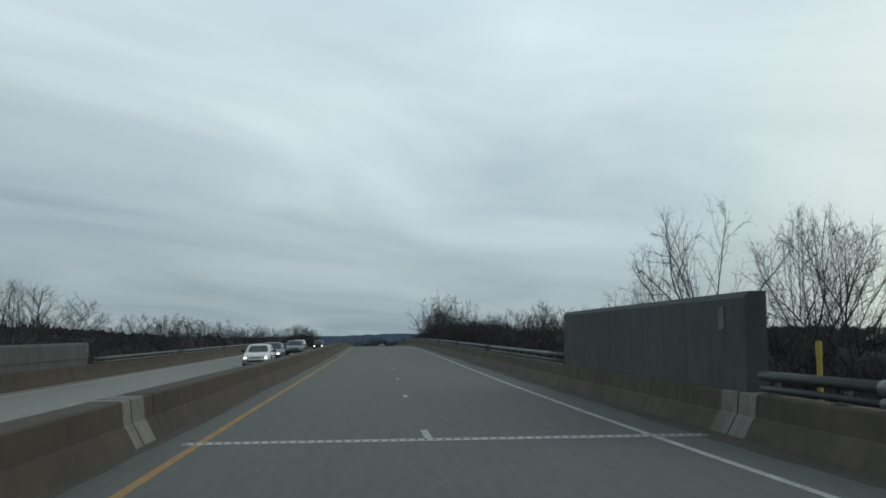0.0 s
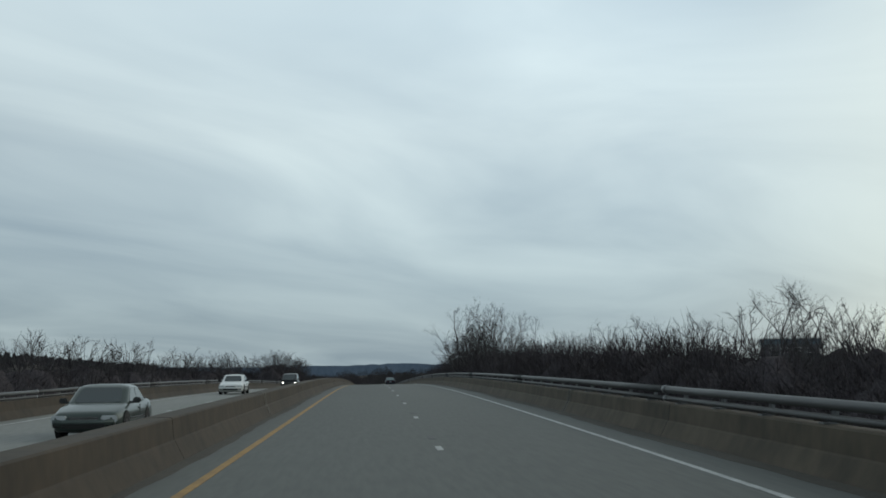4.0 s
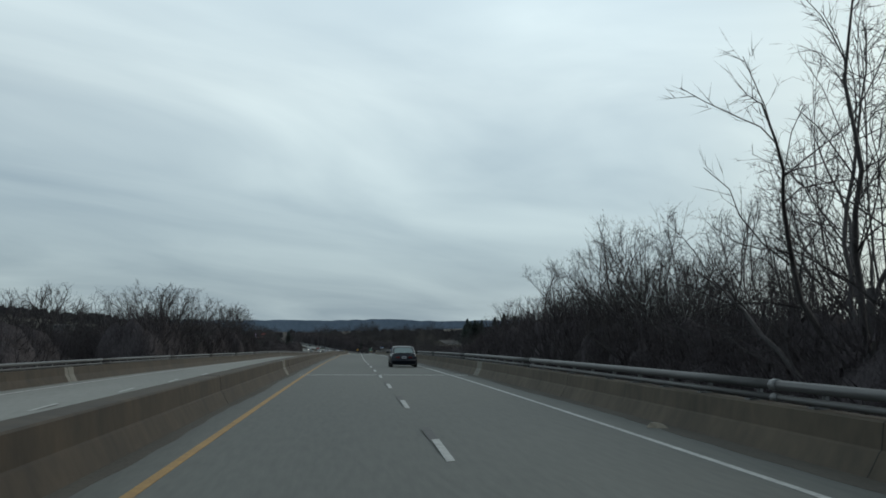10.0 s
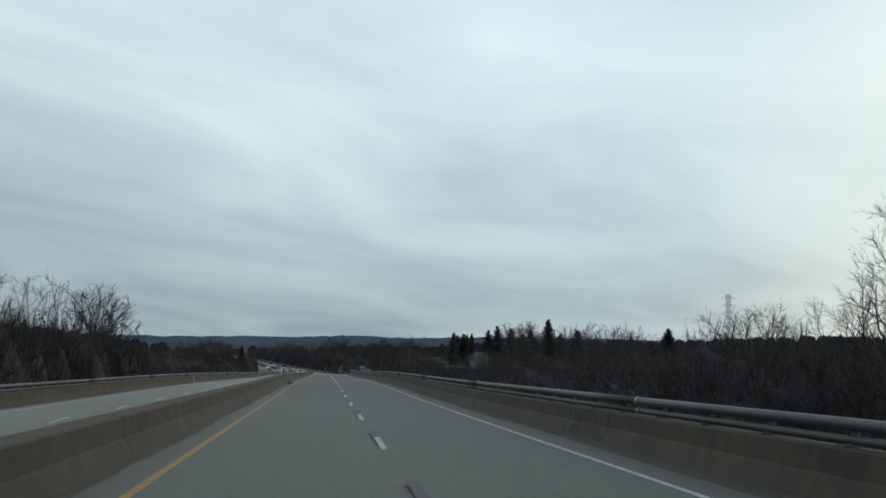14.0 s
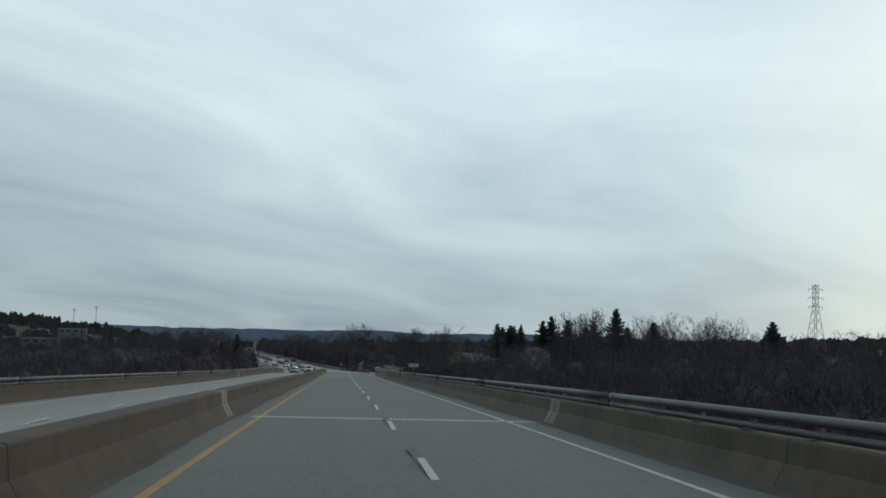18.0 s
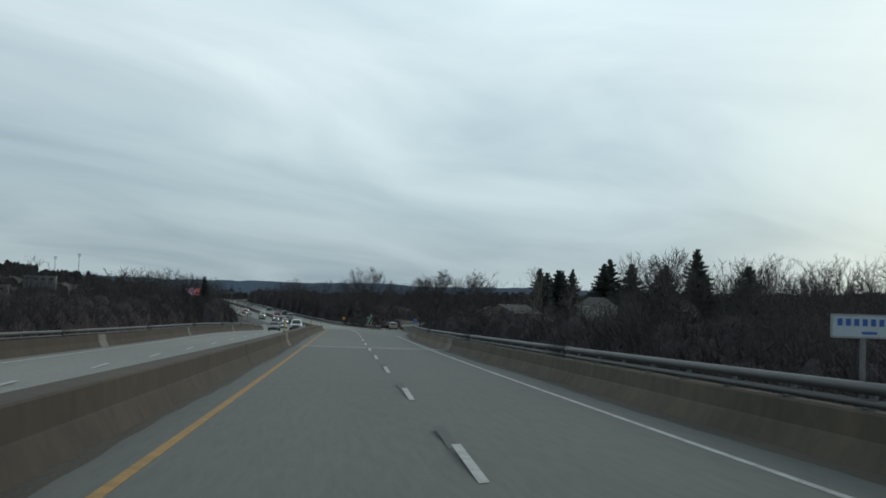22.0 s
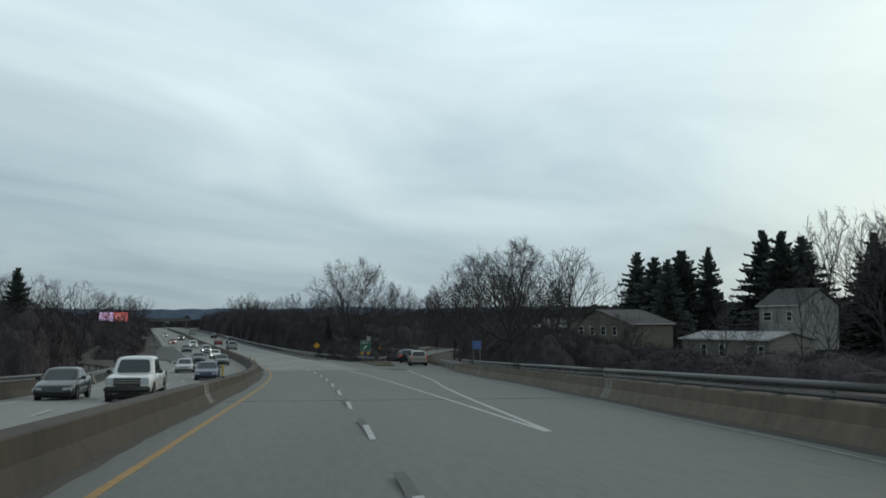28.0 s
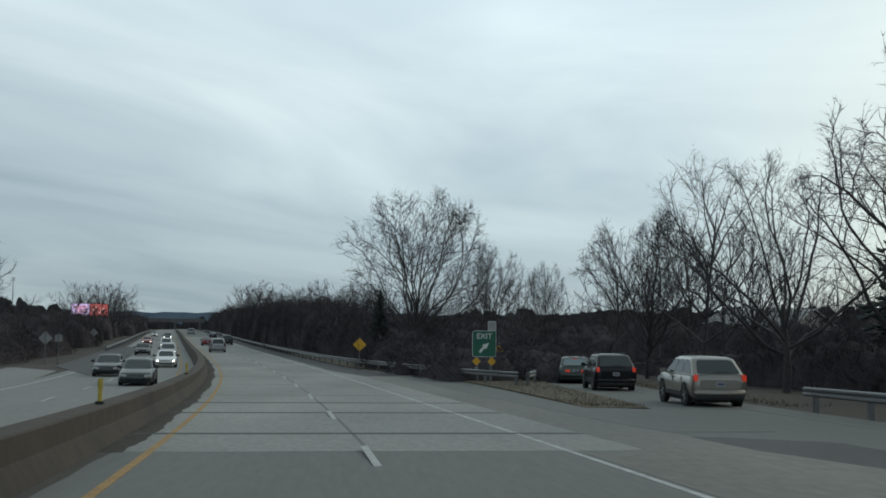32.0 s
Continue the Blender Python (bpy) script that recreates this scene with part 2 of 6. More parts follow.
# ---- the line of the road ----
STEP = 40.0
BEND = [-1.3301, -0.9787, -0.5550, 0.0612, 0.2051, 0.0643, -0.0575, 0.0861, 0.0565, -0.0654, -0.1376, 0.0410, -0.0397, -0.0171, 0.0255, -0.0826, -0.0224, 0.2196, 0.0755, 1.0305, 0.9008, 1.0448, 0.5319, 0.0, 0.0, 0.0, 0.0]
GRADE = [-0.8509, -0.3330, 0.4062, 0.7036, 0.6848, 0.3818, -0.4783, -1.2037, -1.5962, -1.9133, -1.9594, -1.6452, -2.1660, -2.4075, -2.4121, -2.1577, -1.8353, -2.7454, -3.1857, -2.8861, -2.1769, -1.0623, -0.4068, -0.0286, 0.2083, 0.35, 0.5, 0.5, 0.3, 0.0]
S_ZERO = 0.75
SG = np.arange(-60.0, 1800.1, 2.0) + S_ZERO
_k = np.interp(SG, -60 + S_ZERO + STEP * np.arange(len(BEND)), BEND) / 1000
_g = np.interp(SG, -60 + S_ZERO + STEP * np.arange(len(GRADE)), GRADE) / 100
TH = np.cumsum(_k) * 2
TH -= np.interp(S_ZERO, SG, TH)
RX, RY, RZ = np.cumsum(-np.sin(TH)) * 2, np.cumsum(np.cos(TH)) * 2, np.cumsum(_g) * 2
RX, RY, RZ = (v - np.interp(S_ZERO, SG, v) for v in (RX, RY, RZ))


def pt(s, off, h=0.0):
    """The place s metres along the road, off metres to the right of the yellow line, h above the pavement."""
    if s < SG[0]:
        return Vector((RX[0] + off, RY[0] + s - SG[0], RZ[0] + h))
    t = float(np.interp(s, SG, TH))
    return Vector((float(np.interp(s, SG, RX)) + math.cos(t) * off, float(np.interp(s, SG, RY)) + math.sin(t) * off, float(np.interp(s, SG, RZ)) + h))


def heading(s):
    return math.degrees(float(np.interp(s, SG, TH)))


def place(s, off, h=0.0, turn=0.0):
    """A pose on the road that faces along it."""
    p = pt(s, off, h)
    return pose(p.x, p.y, p.z, 0, 0, heading(s) + turn)


def road_at(x, y):
    i = int(np.argmin((RX - x) ** 2 + (RY - y) ** 2))
    return float(SG[i]), float((x - RX[i]) * math.cos(TH[i]) + (y - RY[i]) * math.sin(TH[i])), float(RZ[i])


def lerp(x, *pairs):
    return float(np.interp(x, [p[0] for p in pairs], [p[1] for p in pairs]))


# ---- mesh helpers ----
def mesh_ob(name, verts, faces, material, parent=None, label="", smooth=False):
    me = bpy.data.meshes.new(name)
    me.from_pydata([tuple(v) for v in verts], [], faces)
    me.materials.append(material)
    if smooth:
        me.polygons.foreach_set("use_smooth", [True] * len(me.polygons))
    ob = new(name, me)
    if parent:
        ob.parent = parent
    if label:
        ob["label"] = label
    return ob


def part(name, bm, material, parent=None, label="", smooth=False):
    """Links a bmesh as one mesh object under a thing or a part."""
    me = bpy.data.meshes.new(name)
    bmesh.ops.recalc_face_normals(bm, faces=bm.faces)
    bm.to_mesh(me)
    bm.free()
    me.materials.append(material)
    if smooth:
        me.polygons.foreach_set("use_smooth", [True] * len(me.polygons))
    ob = new(name, me)
    if parent:
        ob.parent = parent
    if label:
        ob["label"] = label
    return ob


def sweep(name, profile, s0, s1, material, parent=None, step=4.0, closed=True, label="", shift=None, smooth=False):
    """A cross-section (offset, height) drawn along the road; closed ones are capped at both ends. shift(s): moves it sideways."""
    ss = list(np.arange(s0, s1, step)) + [s1]
    n = len(profile)
    verts, faces = [], []
    for s in ss:
        d = shift(s) if shift else 0.0
        for o, h in profile:
            verts.append(pt(s, o + d, h))
    for i in range(len(ss) - 1):
        for j in range(n if closed else n - 1):
            a, b = i * n + j, i * n + (j + 1) % n
            faces.append((a, b, b + n, a + n))
    if closed:
        faces.append(tuple(range(n))[::-1])
        faces.append(tuple(range((len(ss) - 1) * n, len(ss) * n)))
    ob = mesh_ob(name, verts, faces, material, parent, label, smooth)
    bm = bmesh.new()
    bm.from_mesh(ob.data)
    bmesh.ops.recalc_face_normals(bm, faces=bm.faces)
    bm.to_mesh(ob.data)
    bm.free()
    return ob


def ribbon(name, left, right, s0, s1, h, material, parent=None, step=4.0, thick=0.25, label=""):
    """A flat strip between two sideways limits, each a function of s."""
    ss = list(np.arange(s0, s1, step)) + [s1]
    verts, faces = [], []
    for s in ss:
        hh = h(s) if callable(h) else h
        for o, z in ((left(s), hh), (right(s), hh), (right(s), hh - thick), (left(s), hh - thick)):
            verts.append(pt(s, o, z))
    for i in range(len(ss) - 1):
        for j in range(4):
            a, b = i * 4 + j, i * 4 + (j + 1) % 4
            faces.append((a, a + 4, b + 4, b))
    faces.append((0, 1, 2, 3))
    k = (len(ss) - 1) * 4
    faces.append((k + 3, k + 2, k + 1, k))
    return mesh_ob(name, verts, faces, material, parent, label)


def add_box(bm, c, size, rot=None):
    m = Matrix.Translation(c) @ (rot or Matrix()) @ Matrix.Diagonal((*size, 1))
    return bmesh.ops.create_cube(bm, size=1, matrix=m)["verts"]


def add_cyl(bm, p, q, r0, r1=None, seg=8, caps=True):
    p, q = Vector(p), Vector(q)
    d = q - p
    m = Matrix.Translation((p + q) / 2) @ d.to_track_quat("Z", "Y").to_matrix().to_4x4()
    return bmesh.ops.create_cone(bm, cap_ends=caps, segments=seg, radius1=r0, radius2=r0 if r1 is None else r1, depth=d.length, matrix=m)["verts"]


def box_part(name, c, size, material, parent=None, bevel=0.0, label="", rot=None):
    bm = bmesh.new()
    add_box(bm, c, size, rot)
    if bevel:
        bmesh.ops.bevel(bm, geom=bm.edges[:], offset=bevel, segments=2, affect="EDGES")
    return part(name, bm, material, parent, label)


def thing(name, m, label, category, group="", kind=""):
    ob = new(name)
    ob.empty_display_size = 0.3
    ob.matrix_basis = m
    return tagged(ob, label, category, group, kind)


# ---- shape of the land ----
DROP = ((-100, 5.0), (500, 5.0), (575, 3.0), (640, 0.7), (1000, 0.4), (1900, 0.4))


def land(x, y):
    s, off, z = road_at(x, y)
    if y > 1700:
        s, off, z = 1750.0, x - RX[-1], float(RZ[-1])
    far = max(0.0, (off - 10) if off > 0 else (-off - 12))
    d = lerp(s, *DROP)
    if s > 600:
        far = max(0.0, far - (lerp(s, (600, 0), (720, 12), (800, 30)) if off > 0 else lerp(s, (640, 0), (720, 20), (800, 25))))
    h = -0.45 - (d - 0.45) * min(1.0, far / 14.0) ** 0.8
    h += 1.6 * (noise.noise(Vector((x * 0.012, y * 0.012, 0.0)))) * min(1.0, far / 40)
    # the valley sides
    h += lerp(abs(off), (0, 0), (90, 0.5), (260, 6), (700, 16), (1600, 22)) if s > 300 else lerp(abs(off), (0, 0), (200, 0), (700, 8), (1600, 18))
    # the built-up hill far off on the west side
    h += lerp(x, (-620, 22), (-330, 18), (-180, 6), (-110, 0)) * lerp(y, (1150, 0), (1420, 1), (1800, 1), (2300, 0.3))
    return z * lerp(abs(off), (0, 1), (300, 1), (900, 0.5)) + h


def axis(lo, a, b, hi, fine, coarse):
    v = list(np.arange(a, b, fine))
    x, g = b, fine
    while x < hi:
        v.append(x)
        g *= coarse
        x += g
    v.append(hi)
    x, g, w = a, fine, []
    while x > lo:
        g *= coarse
        x -= g
        w.append(max(x, lo))
    return w[::-1] + v


gx = axis(-4000, -70, 100, 4000, 5.0, 1.25)
gy = axis(-800, -60, 960, 4600, 8.0, 1.25)
gv = [(x, y, land(x, y)) for y in gy for x in gx]
gf = [(j * len(gx) + i, j * len(gx) + i + 1, (j + 1) * len(gx) + i + 1, (j + 1) * len(gx) + i) for j in range(len(gy) - 1) for i in range(len(gx) - 1)]
tagged(mesh_ob("ground", gv, gf, M_GROUND, smooth=True), "brown winter ground with dead leaves under the road", "ground", kind="structure")

# ---- carriageways ----
S_A, S_B = -60.0, 1500.0
EXIT_R = ((-60, 8.40), (525, 8.40), (550, 8.1), (568, 7.95), (580, 8.1), (592, 8.5), (605, 9.2), (625, 10.6), (640, 11.7), (650, 12.15), (665, 13.0), (674, 13.7), (690, 14.4), (703, 15.1), (712, 15.7), (720, 16.4), (740, 18.2), (750, 19.0), (765, 20.8),
          (780, 23.4), (800, 28.2), (820, 35.2), (840, 44.2), (860, 56.2), (880, 71.2))
EXIT_L = ((560, 8.5), (735, 8.5), (736, 13.2), (750, 14.6), (765, 16.4), (780, 19.2), (800, 23.8), (820, 30.6), (840, 39.5), (860, 51.5), (880, 66))
OPP_H = -0.35
OPP_L = ((-60, -11.2), (650, -11.2), (700, -11.9), (735, -14.4))
deck = sweep("bridge_deck", [(-1.0, 0), (8.65, 0), (8.65, -0.5), (-1.0, -0.5)], S_A, 549.2, M_DECK)
tagged(deck, "dark worn concrete bridge deck with two lanes", "road", kind="structure")
road = sweep("road", [(-1.0, 0), (8.65, 0), (8.65, -0.5), (-1.0, -0.5)], 549.2, S_B, M_ROAD)
tagged(road, "worn grey concrete highway carriageway with two lanes", "road", kind="structure")
opp = sweep("oncoming_road", [(-11.2, OPP_H), (-1.3, OPP_H), (-1.3, OPP_H - 0.5), (-11.2, OPP_H - 0.5)], S_A, S_B, M_OPP)
tagged(opp, "pale concrete carriageway for oncoming traffic", "road", kind="structure")
ramp = ribbon("exit_ramp", lambda s: lerp(s, *EXIT_L), lambda s: lerp(s, *EXIT_R) + 0.1, 572, 880, -0.006, M_ROAD)
tagged(ramp, "grey concrete exit ramp bending away from the highway", "road", kind="structure")
onramp = ribbon("entrance_ramp", lambda s: lerp(s, (640, -11.3), (700, -12.1), (735, -14.6), (750, -17.2), (760, -20.5), (772, -31), (786, -62)),
                lambda s: lerp(s, (640, -11.1), (780, -11.1), (800, -12), (808, -16), (812, -24), (816, -62)), 640, 816, OPP_H - 0.006, M_OPP)
tagged(onramp, "pale concrete entrance ramp joining the oncoming lanes", "road", kind="structure")

# painted lines
tagged(sweep("edge_line", [(-0.07, 0.001), (0.07, 0.001), (0.07, 0.006), (-0.07, 0.006)], S_A, 1300, M_YEL), "worn yellow edge line", "line", kind="structure")
tagged(sweep("edge_line", [(7.13, 0.001), (7.25, 0.001), (7.25, 0.006), (7.13, 0.006)], S_A, 592, M_WHI), "white edge line", "line", kind="structure")
tagged(sweep("edge_line", [(7.15, 0.001), (7.27, 0.001), (7.27, 0.006), (7.15, 0.006)], 642.5, 1300, M_WHI), "white edge line", "line", kind="structure")
tagged(sweep("edge_line", [(-3.0, OPP_H + 0.001), (-2.86, OPP_H + 0.001), (-2.86, OPP_H + 0.006), (-3.0, OPP_H + 0.006)], S_A, 1300, M_YEL), "worn yellow edge line", "line", kind="structure")
tagged(sweep("edge_line", [(-10.4, OPP_H + 0.001), (-10.26, OPP_H + 0.001), (-10.26, OPP_H + 0.006), (-10.4, OPP_H + 0.006)], S_A, 1300, M_WHI), "white edge line", "line", kind="structure")
gl = lambda s: lerp(s, (570, 7.2), (642, 7.25), (656, 7.86), (661, 8.1), (675, 8.9), (688, 9.95), (710, 11.4), (726, 12.7))
tagged(ribbon("gore_line", lambda s: gl(s) - 0.065, lambda s: gl(s) + 0.065, 642.5, 727, 0.006, M_WHI, thick=0.005), "white line along the edge of the exit ramp", "line", kind="structure")
el = lambda s: lerp(s, (585, 7.19), (592, 7.42), (605, 8.35), (625, 9.85), (640, 10.95), (650, 11.4), (665, 12.25), (690, 13.6), (712, 14.8), (727, 15.7), (740, 16.85)) if s < 740 else lerp(s, *EXIT_R) - 1.35
tagged(ribbon("ramp_line", lambda s: el(s) - 0.07, lambda s: el(s) + 0.07, 588, 860, 0.004, M_WORN, thick=0.005), "dirty worn edge line of the exit ramp", "line", kind="structure")

# ---- concrete barriers ----
med = [(-0.84, 0.0), (-0.88, 0.07), (-1.0, 0.31), (-1.03, 0.34), (-1.06, 0.69), (-1.09, 0.715), (-1.55, 0.715), (-1.58, 0.69), (-1.66, 0.33), (-1.82, -0.35), (-1.82, -0.6), (-0.84, -0.6)]
med_low = [(o, h * 0.9 if h > 0.2 else h) for o, h in med]
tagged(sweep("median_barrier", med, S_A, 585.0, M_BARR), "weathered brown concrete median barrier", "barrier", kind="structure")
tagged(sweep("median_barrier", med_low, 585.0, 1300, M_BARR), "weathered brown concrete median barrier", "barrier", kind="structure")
par = [(8.40, 0.0), (8.44, 0.07), (8.56, 0.30), (8.59, 0.33), (8.62, 0.65), (8.65, 0.675), (8.95, 0.675), (8.95, -1.0), (8.40, -1.0)]
tagged(sweep("parapet", par, S_A, 549.2, M_BARRP, shift=lambda s: lerp(s, *EXIT_R) - 8.40), "weathered brown concrete bridge parapet", "barrier", kind="structure")
tagged(sweep("parapet", par, 549.2, 725, M_PARA, shift=lambda s: lerp(s, *EXIT_R) - 8.40), "weathered tan concrete bridge parapet", "barrier", kind="structure")
opar = [(-11.2, OPP_H), (-11.24, OPP_H + 0.08), (-11.38, OPP_H + 0.33), (-11.44, OPP_H + 0.70), (-11.76, OPP_H + 0.70), (-11.76, OPP_H - 1.0), (-11.2, OPP_H - 1.0)]
tagged(sweep("parapet", opar, S_A, 700, M_BARR, shift=lambda s: lerp(s, *OPP_L) + 11.2), "weathered tan concrete bridge parapet", "barrier", kind="structure")
# light repaired ends of the barriers beside each expansion joint, and the dark gap between them
JOINTS = [19.0, 268.0, 427.0, 549.2]
PATCH = [(19.0, 1.1), (268.0, 1.2), (427.0, 0.9), (549.2, 1.3), (625.0, 1.0), (659.0, 0.9), (703.0, 0.9), (120.0, 0.5), (185.0, 0.5), (330.0, 0.6), (375.0, 0.5), (470.0, 0.5), (585.0, 0.7)]


for s, wdt in PATCH:
    for prof, cx, sh, h0 in (((med if s < 585 else med_low)[:9], -1.32, None, 0), (par[:7], 8.8, lambda s: lerp(s, *EXIT_R) - 8.40, 0), (opar[:5], -11.5, lambda s: lerp(s, *OPP_L) + 11.2, OPP_H)):
        g = 0.5 + 0.5 * abs(math.sin(s * 3.7 + cx))
        pf = [(o + (0.006 if o > cx else -0.006), h + (0.006 if h - h0 > 0.5 else 0.0)) for o, h in prof]
        pf = pf + [(pf[-1][0], h0 - 0.05), (pf[0][0], h0 - 0.05)]
        for a, b in ((-wdt * g, -0.03), (0.03, wdt * (1.2 - 0.5 * g))):
            tagged(sweep("barrier_patch", pf, s + a, s + b, M_BARRN if wdt > 0.65 else M_BARRM, step=1.0, shift=sh), "pale repaired concrete at a barrier joint", "barrier patch", kind="structure")
        pf = [(o + (0.009 if o > cx else -0.009), h + (0.009 if h - h0 > 0.5 else 0.0)) for o, h in prof]
        pf = pf + [(pf[-1][0], h0 - 0.05), (pf[0][0], h0 - 0.05)]
        tagged(sweep("barrier_joint", pf, s - 0.03, s + 0.03, M_GAP, step=1.0, shift=sh), "open joint between barrier lengths", "joint", kind="structure")

# narrow construction joints and stains along the barriers
for k in range(27):
    s = -30 + k * 27.4 + 4.0 * math.sin(k * 2.3)
    pf = [(o + (0.004 if o > -1.32 else -0.004), h + (0.004 if h > 0.5 else 0.0)) for o, h in (med if s < 585 else med_low)[:9]]
    tagged(sweep("barrier_joint", pf + [(pf[-1][0], -0.05), (pf[0][0], -0.05)], s, s + 0.022, M_GAP, step=1.0), "thin joint in the concrete barrier", "joint", kind="structure")
    pf = [(o + (0.004 if o > 8.8 else -0.004), h + (0.004 if h > 0.5 else 0.0)) for o, h in par[:7]]
    tagged(sweep("barrier_joint", pf + [(pf[-1][0], -0.05), (pf[0][0], -0.05)], s + 4, s + 4.022, M_GAP, step=1.0, shift=lambda s: lerp(s, *EXIT_R) - 8.40), "thin joint in the concrete barrier", "joint", kind="structure")

# rubbish on the shoulders
M_CARD = mat("wet_cardboard", (0.16, 0.14, 0.11), (0.30, 0.27, 0.22), 6, 0.9)
M_SCRAP = mat("tyre_scrap", (0.010, 0.010, 0.010), (0.026, 0.025, 0.024), 12, 0.9, bump=0.5)


def litter(name, s, off, size, turn, material, label, seed):
    """A crumpled flat lump with an uneven outline."""
    r = random.Random(seed)
    bm = bmesh.new()
    rim = [(math.cos(a) * size[0] / 2 * r.uniform(0.6, 1.1), math.sin(a) * size[1] / 2 * r.uniform(0.6, 1.1)) for a in np.linspace(0, 2 * math.pi, 12)[:-1]]
    low = [bm.verts.new((x, y, 0.004)) for x, y in rim]
    top = [bm.verts.new((x * r.uniform(0.5, 0.85), y * r.uniform(0.5, 0.85), size[2] * r.uniform(0.5, 1.2))) for x, y in rim]
    for i in range(11):
        j = (i + 1) % 11
        bm.faces.new((low[i], low[j], top[j], top[i]))
    bm.faces.new(top)
    bm.faces.new(low[::-1])
    ob = part(name, bm, material)
    ob.matrix_basis = place(s, off, 0.004, turn)
    tagged(ob, label, "litter", "rubbish on the shoulder")


litter("tyre_scrap", 82.9, -0.15, (0.9, 0.25, 0.05), 70, M_SCRAP, "curled strip of black tyre tread on the shoulder", 1)
litter("tyre_scrap", 398.2, -0.4, (0.5, 0.7, 0.08), 20, M_SCRAP, "dark lump of tyre rubber by the barrier", 2)
litter("tyre_scrap", 404.8, -0.45, (0.4, 0.8, 0.08), -15, M_SCRAP, "dark lump of tyre rubber by the barrier", 3)
litter("board_scrap", 452.7, -0.32, (0.5, 0.18, 0.03), 80, M_SCRAP, "flat dark scrap lying on the shoulder", 4)
litter("paper_scrap", 232.4, 8.0, (0.35, 0.5, 0.08), 30, M_CARD, "pale crumpled paper beside the parapet", 5)
litter("paper_scrap", 569.9, -0.7, (0.25, 0.35, 0.05), 10, M_CARD, "pale crumpled paper beside the barrier", 6)

# steel finger joints across the deck
for s in JOINTS:
    jt = thing("expansion_joint", place(s, 3.9), "pale steel finger expansion joint across the road", "expansion joint", kind="structure")
    bm = bmesh.new()
    add_box(bm, (0, 0, 0.004), (8.3, 0.42, 0.012))
    part("plate", bm, M_JOINT, jt)
    bm = bmesh.new()
    for k in range(58):
        add_box(bm, (-4.1 + k * 0.144, 0, 0.0085), (0.05, 0.17, 0.006))
    part("finger_gaps", bm, M_GAP, jt)
for s in (625.0, 659.8):
    box = box_part("deck_joint", (0, 0, 0.003), (9.8 if s < 640 else 16, 0.06, 0.004), M_GAP)
    box.matrix_basis = place(s, 4.0 if s < 640 else 7.0)
    tagged(box, "dark sealed joint across the concrete deck", "joint", kind="structure")

# paler slabs at the end of the bridge, with dark sealed joints
k, s = 0, 729.0
while s < 1000:
    ln = (4.4, 8.3, 6.1, 6.1)[k % 4] if k < 4 else 12.2
    for a, b in ((-0.9, 3.66), (3.74, 8.7)):
        sl = sweep("slab", [(a, 0.001), (b, 0.001), (b, 0.004), (a, 0.004)], s + 0.09, s + ln - 0.09, M_SLAB, road)
    if k < 3:
        bar = box_part("tar_band", (0, 0, 0.0035), (9.4, 0.45, 0.004), M_ASPH)
        bar.matrix_basis = place(s + ln, 3.9, 0.002)
        tagged(bar, "dark tar band across the concrete slabs", "tar band", kind="structure")
    s += ln
    k += 1

# lane dashes, each with the black marking beyond it
def flat_quad(name, w, l, material):
    me = bpy.data.meshes.new(name)
    j = 0.06
    me.from_pydata([(-w / 2, 0, 0), (w / 2, j, 0), (w / 2, l, 0), (-w / 2, l - j, 0), (-w / 2, 0, -0.004), (w / 2, j, -0.004), (w / 2, l, -0.004), (-w / 2, l - j, -0.004)], [],
                   [(0, 1, 2, 3), (0, 4, 5, 1), (1, 5, 6, 2), (2, 6, 7, 3), (3, 7, 4, 0)])
    me.materials.append(material)
    return me


dash_me, dark_me = flat_quad("lane_dash", 0.125, 3.05, M_WHI), flat_quad("dark_dash", 0.16, 2.6, M_DARKD)
PHASE = 19.21
for n in range(-6, 90):
    s = PHASE + n * 12.192
    for me, ds, lab in ((dash_me, 0.0, "white lane dash on the concrete"), (dark_me, 3.1, "black contrast marking between lane dashes")):
        if me is dark_me and (s < 100 or s > 720):
            continue
        ob = new(me.name, me)
        ob.matrix_basis = place(s + ds, 3.61, 0.0075)
        tagged(ob, lab, "lane marking", kind="structure")
    ob = new("lane_dash", dash_me)
    ob.matrix_basis = place(s + 5, -6.6, OPP_H + 0.006)
    tagged(ob, "white lane dash on the oncoming road", "lane marking", kind="structure")

# gritty shoulders against the barriers
tagged(ribbon("shoulder_dirt", lambda s: -0.86, lambda s: -0.6 + 0.05 * math.sin(s * 0.31) + 0.02 * math.sin(s * 1.7), S_A, 729, 0.004, M_GRIT, step=0.7, thick=0.003), "dark grit along the barrier foot", "grit", kind="stuff")
tagged(ribbon("shoulder_dirt", lambda s: -0.86, lambda s: -0.40 + 0.05 * math.sin(s * 0.43) + 0.03 * math.sin(s * 1.9) + 0.02 * math.sin(s * 5.3), 729, 960, 0.008, M_LEAVES, step=0.25, thick=0.003), "dark broken grit between the line and the barrier", "grit", kind="stuff")
tagged(ribbon("shoulder_dirt", lambda s: lerp(s, *EXIT_R) - 0.42 + 0.07 * math.sin(s * 0.27) + 0.02 * math.sin(s * 1.9), lambda s: lerp(s, *EXIT_R) + 0.02, S_A, 729, 0.004, M_GRIT, step=0.7, thick=0.003), "dark grit along the parapet foot", "grit", kind="stuff")
tagged(ribbon("asphalt_shoulder", lambda s: lerp(s, (780, 8.75), (790, 7.8)), lambda s: lerp(s, (780, 10.9), (794, 10.4), (819, 9.95)), 780, S_B, 0.007, M_ASPH, thick=0.3), "dark asphalt shoulder", "shoulder", kind="structure")
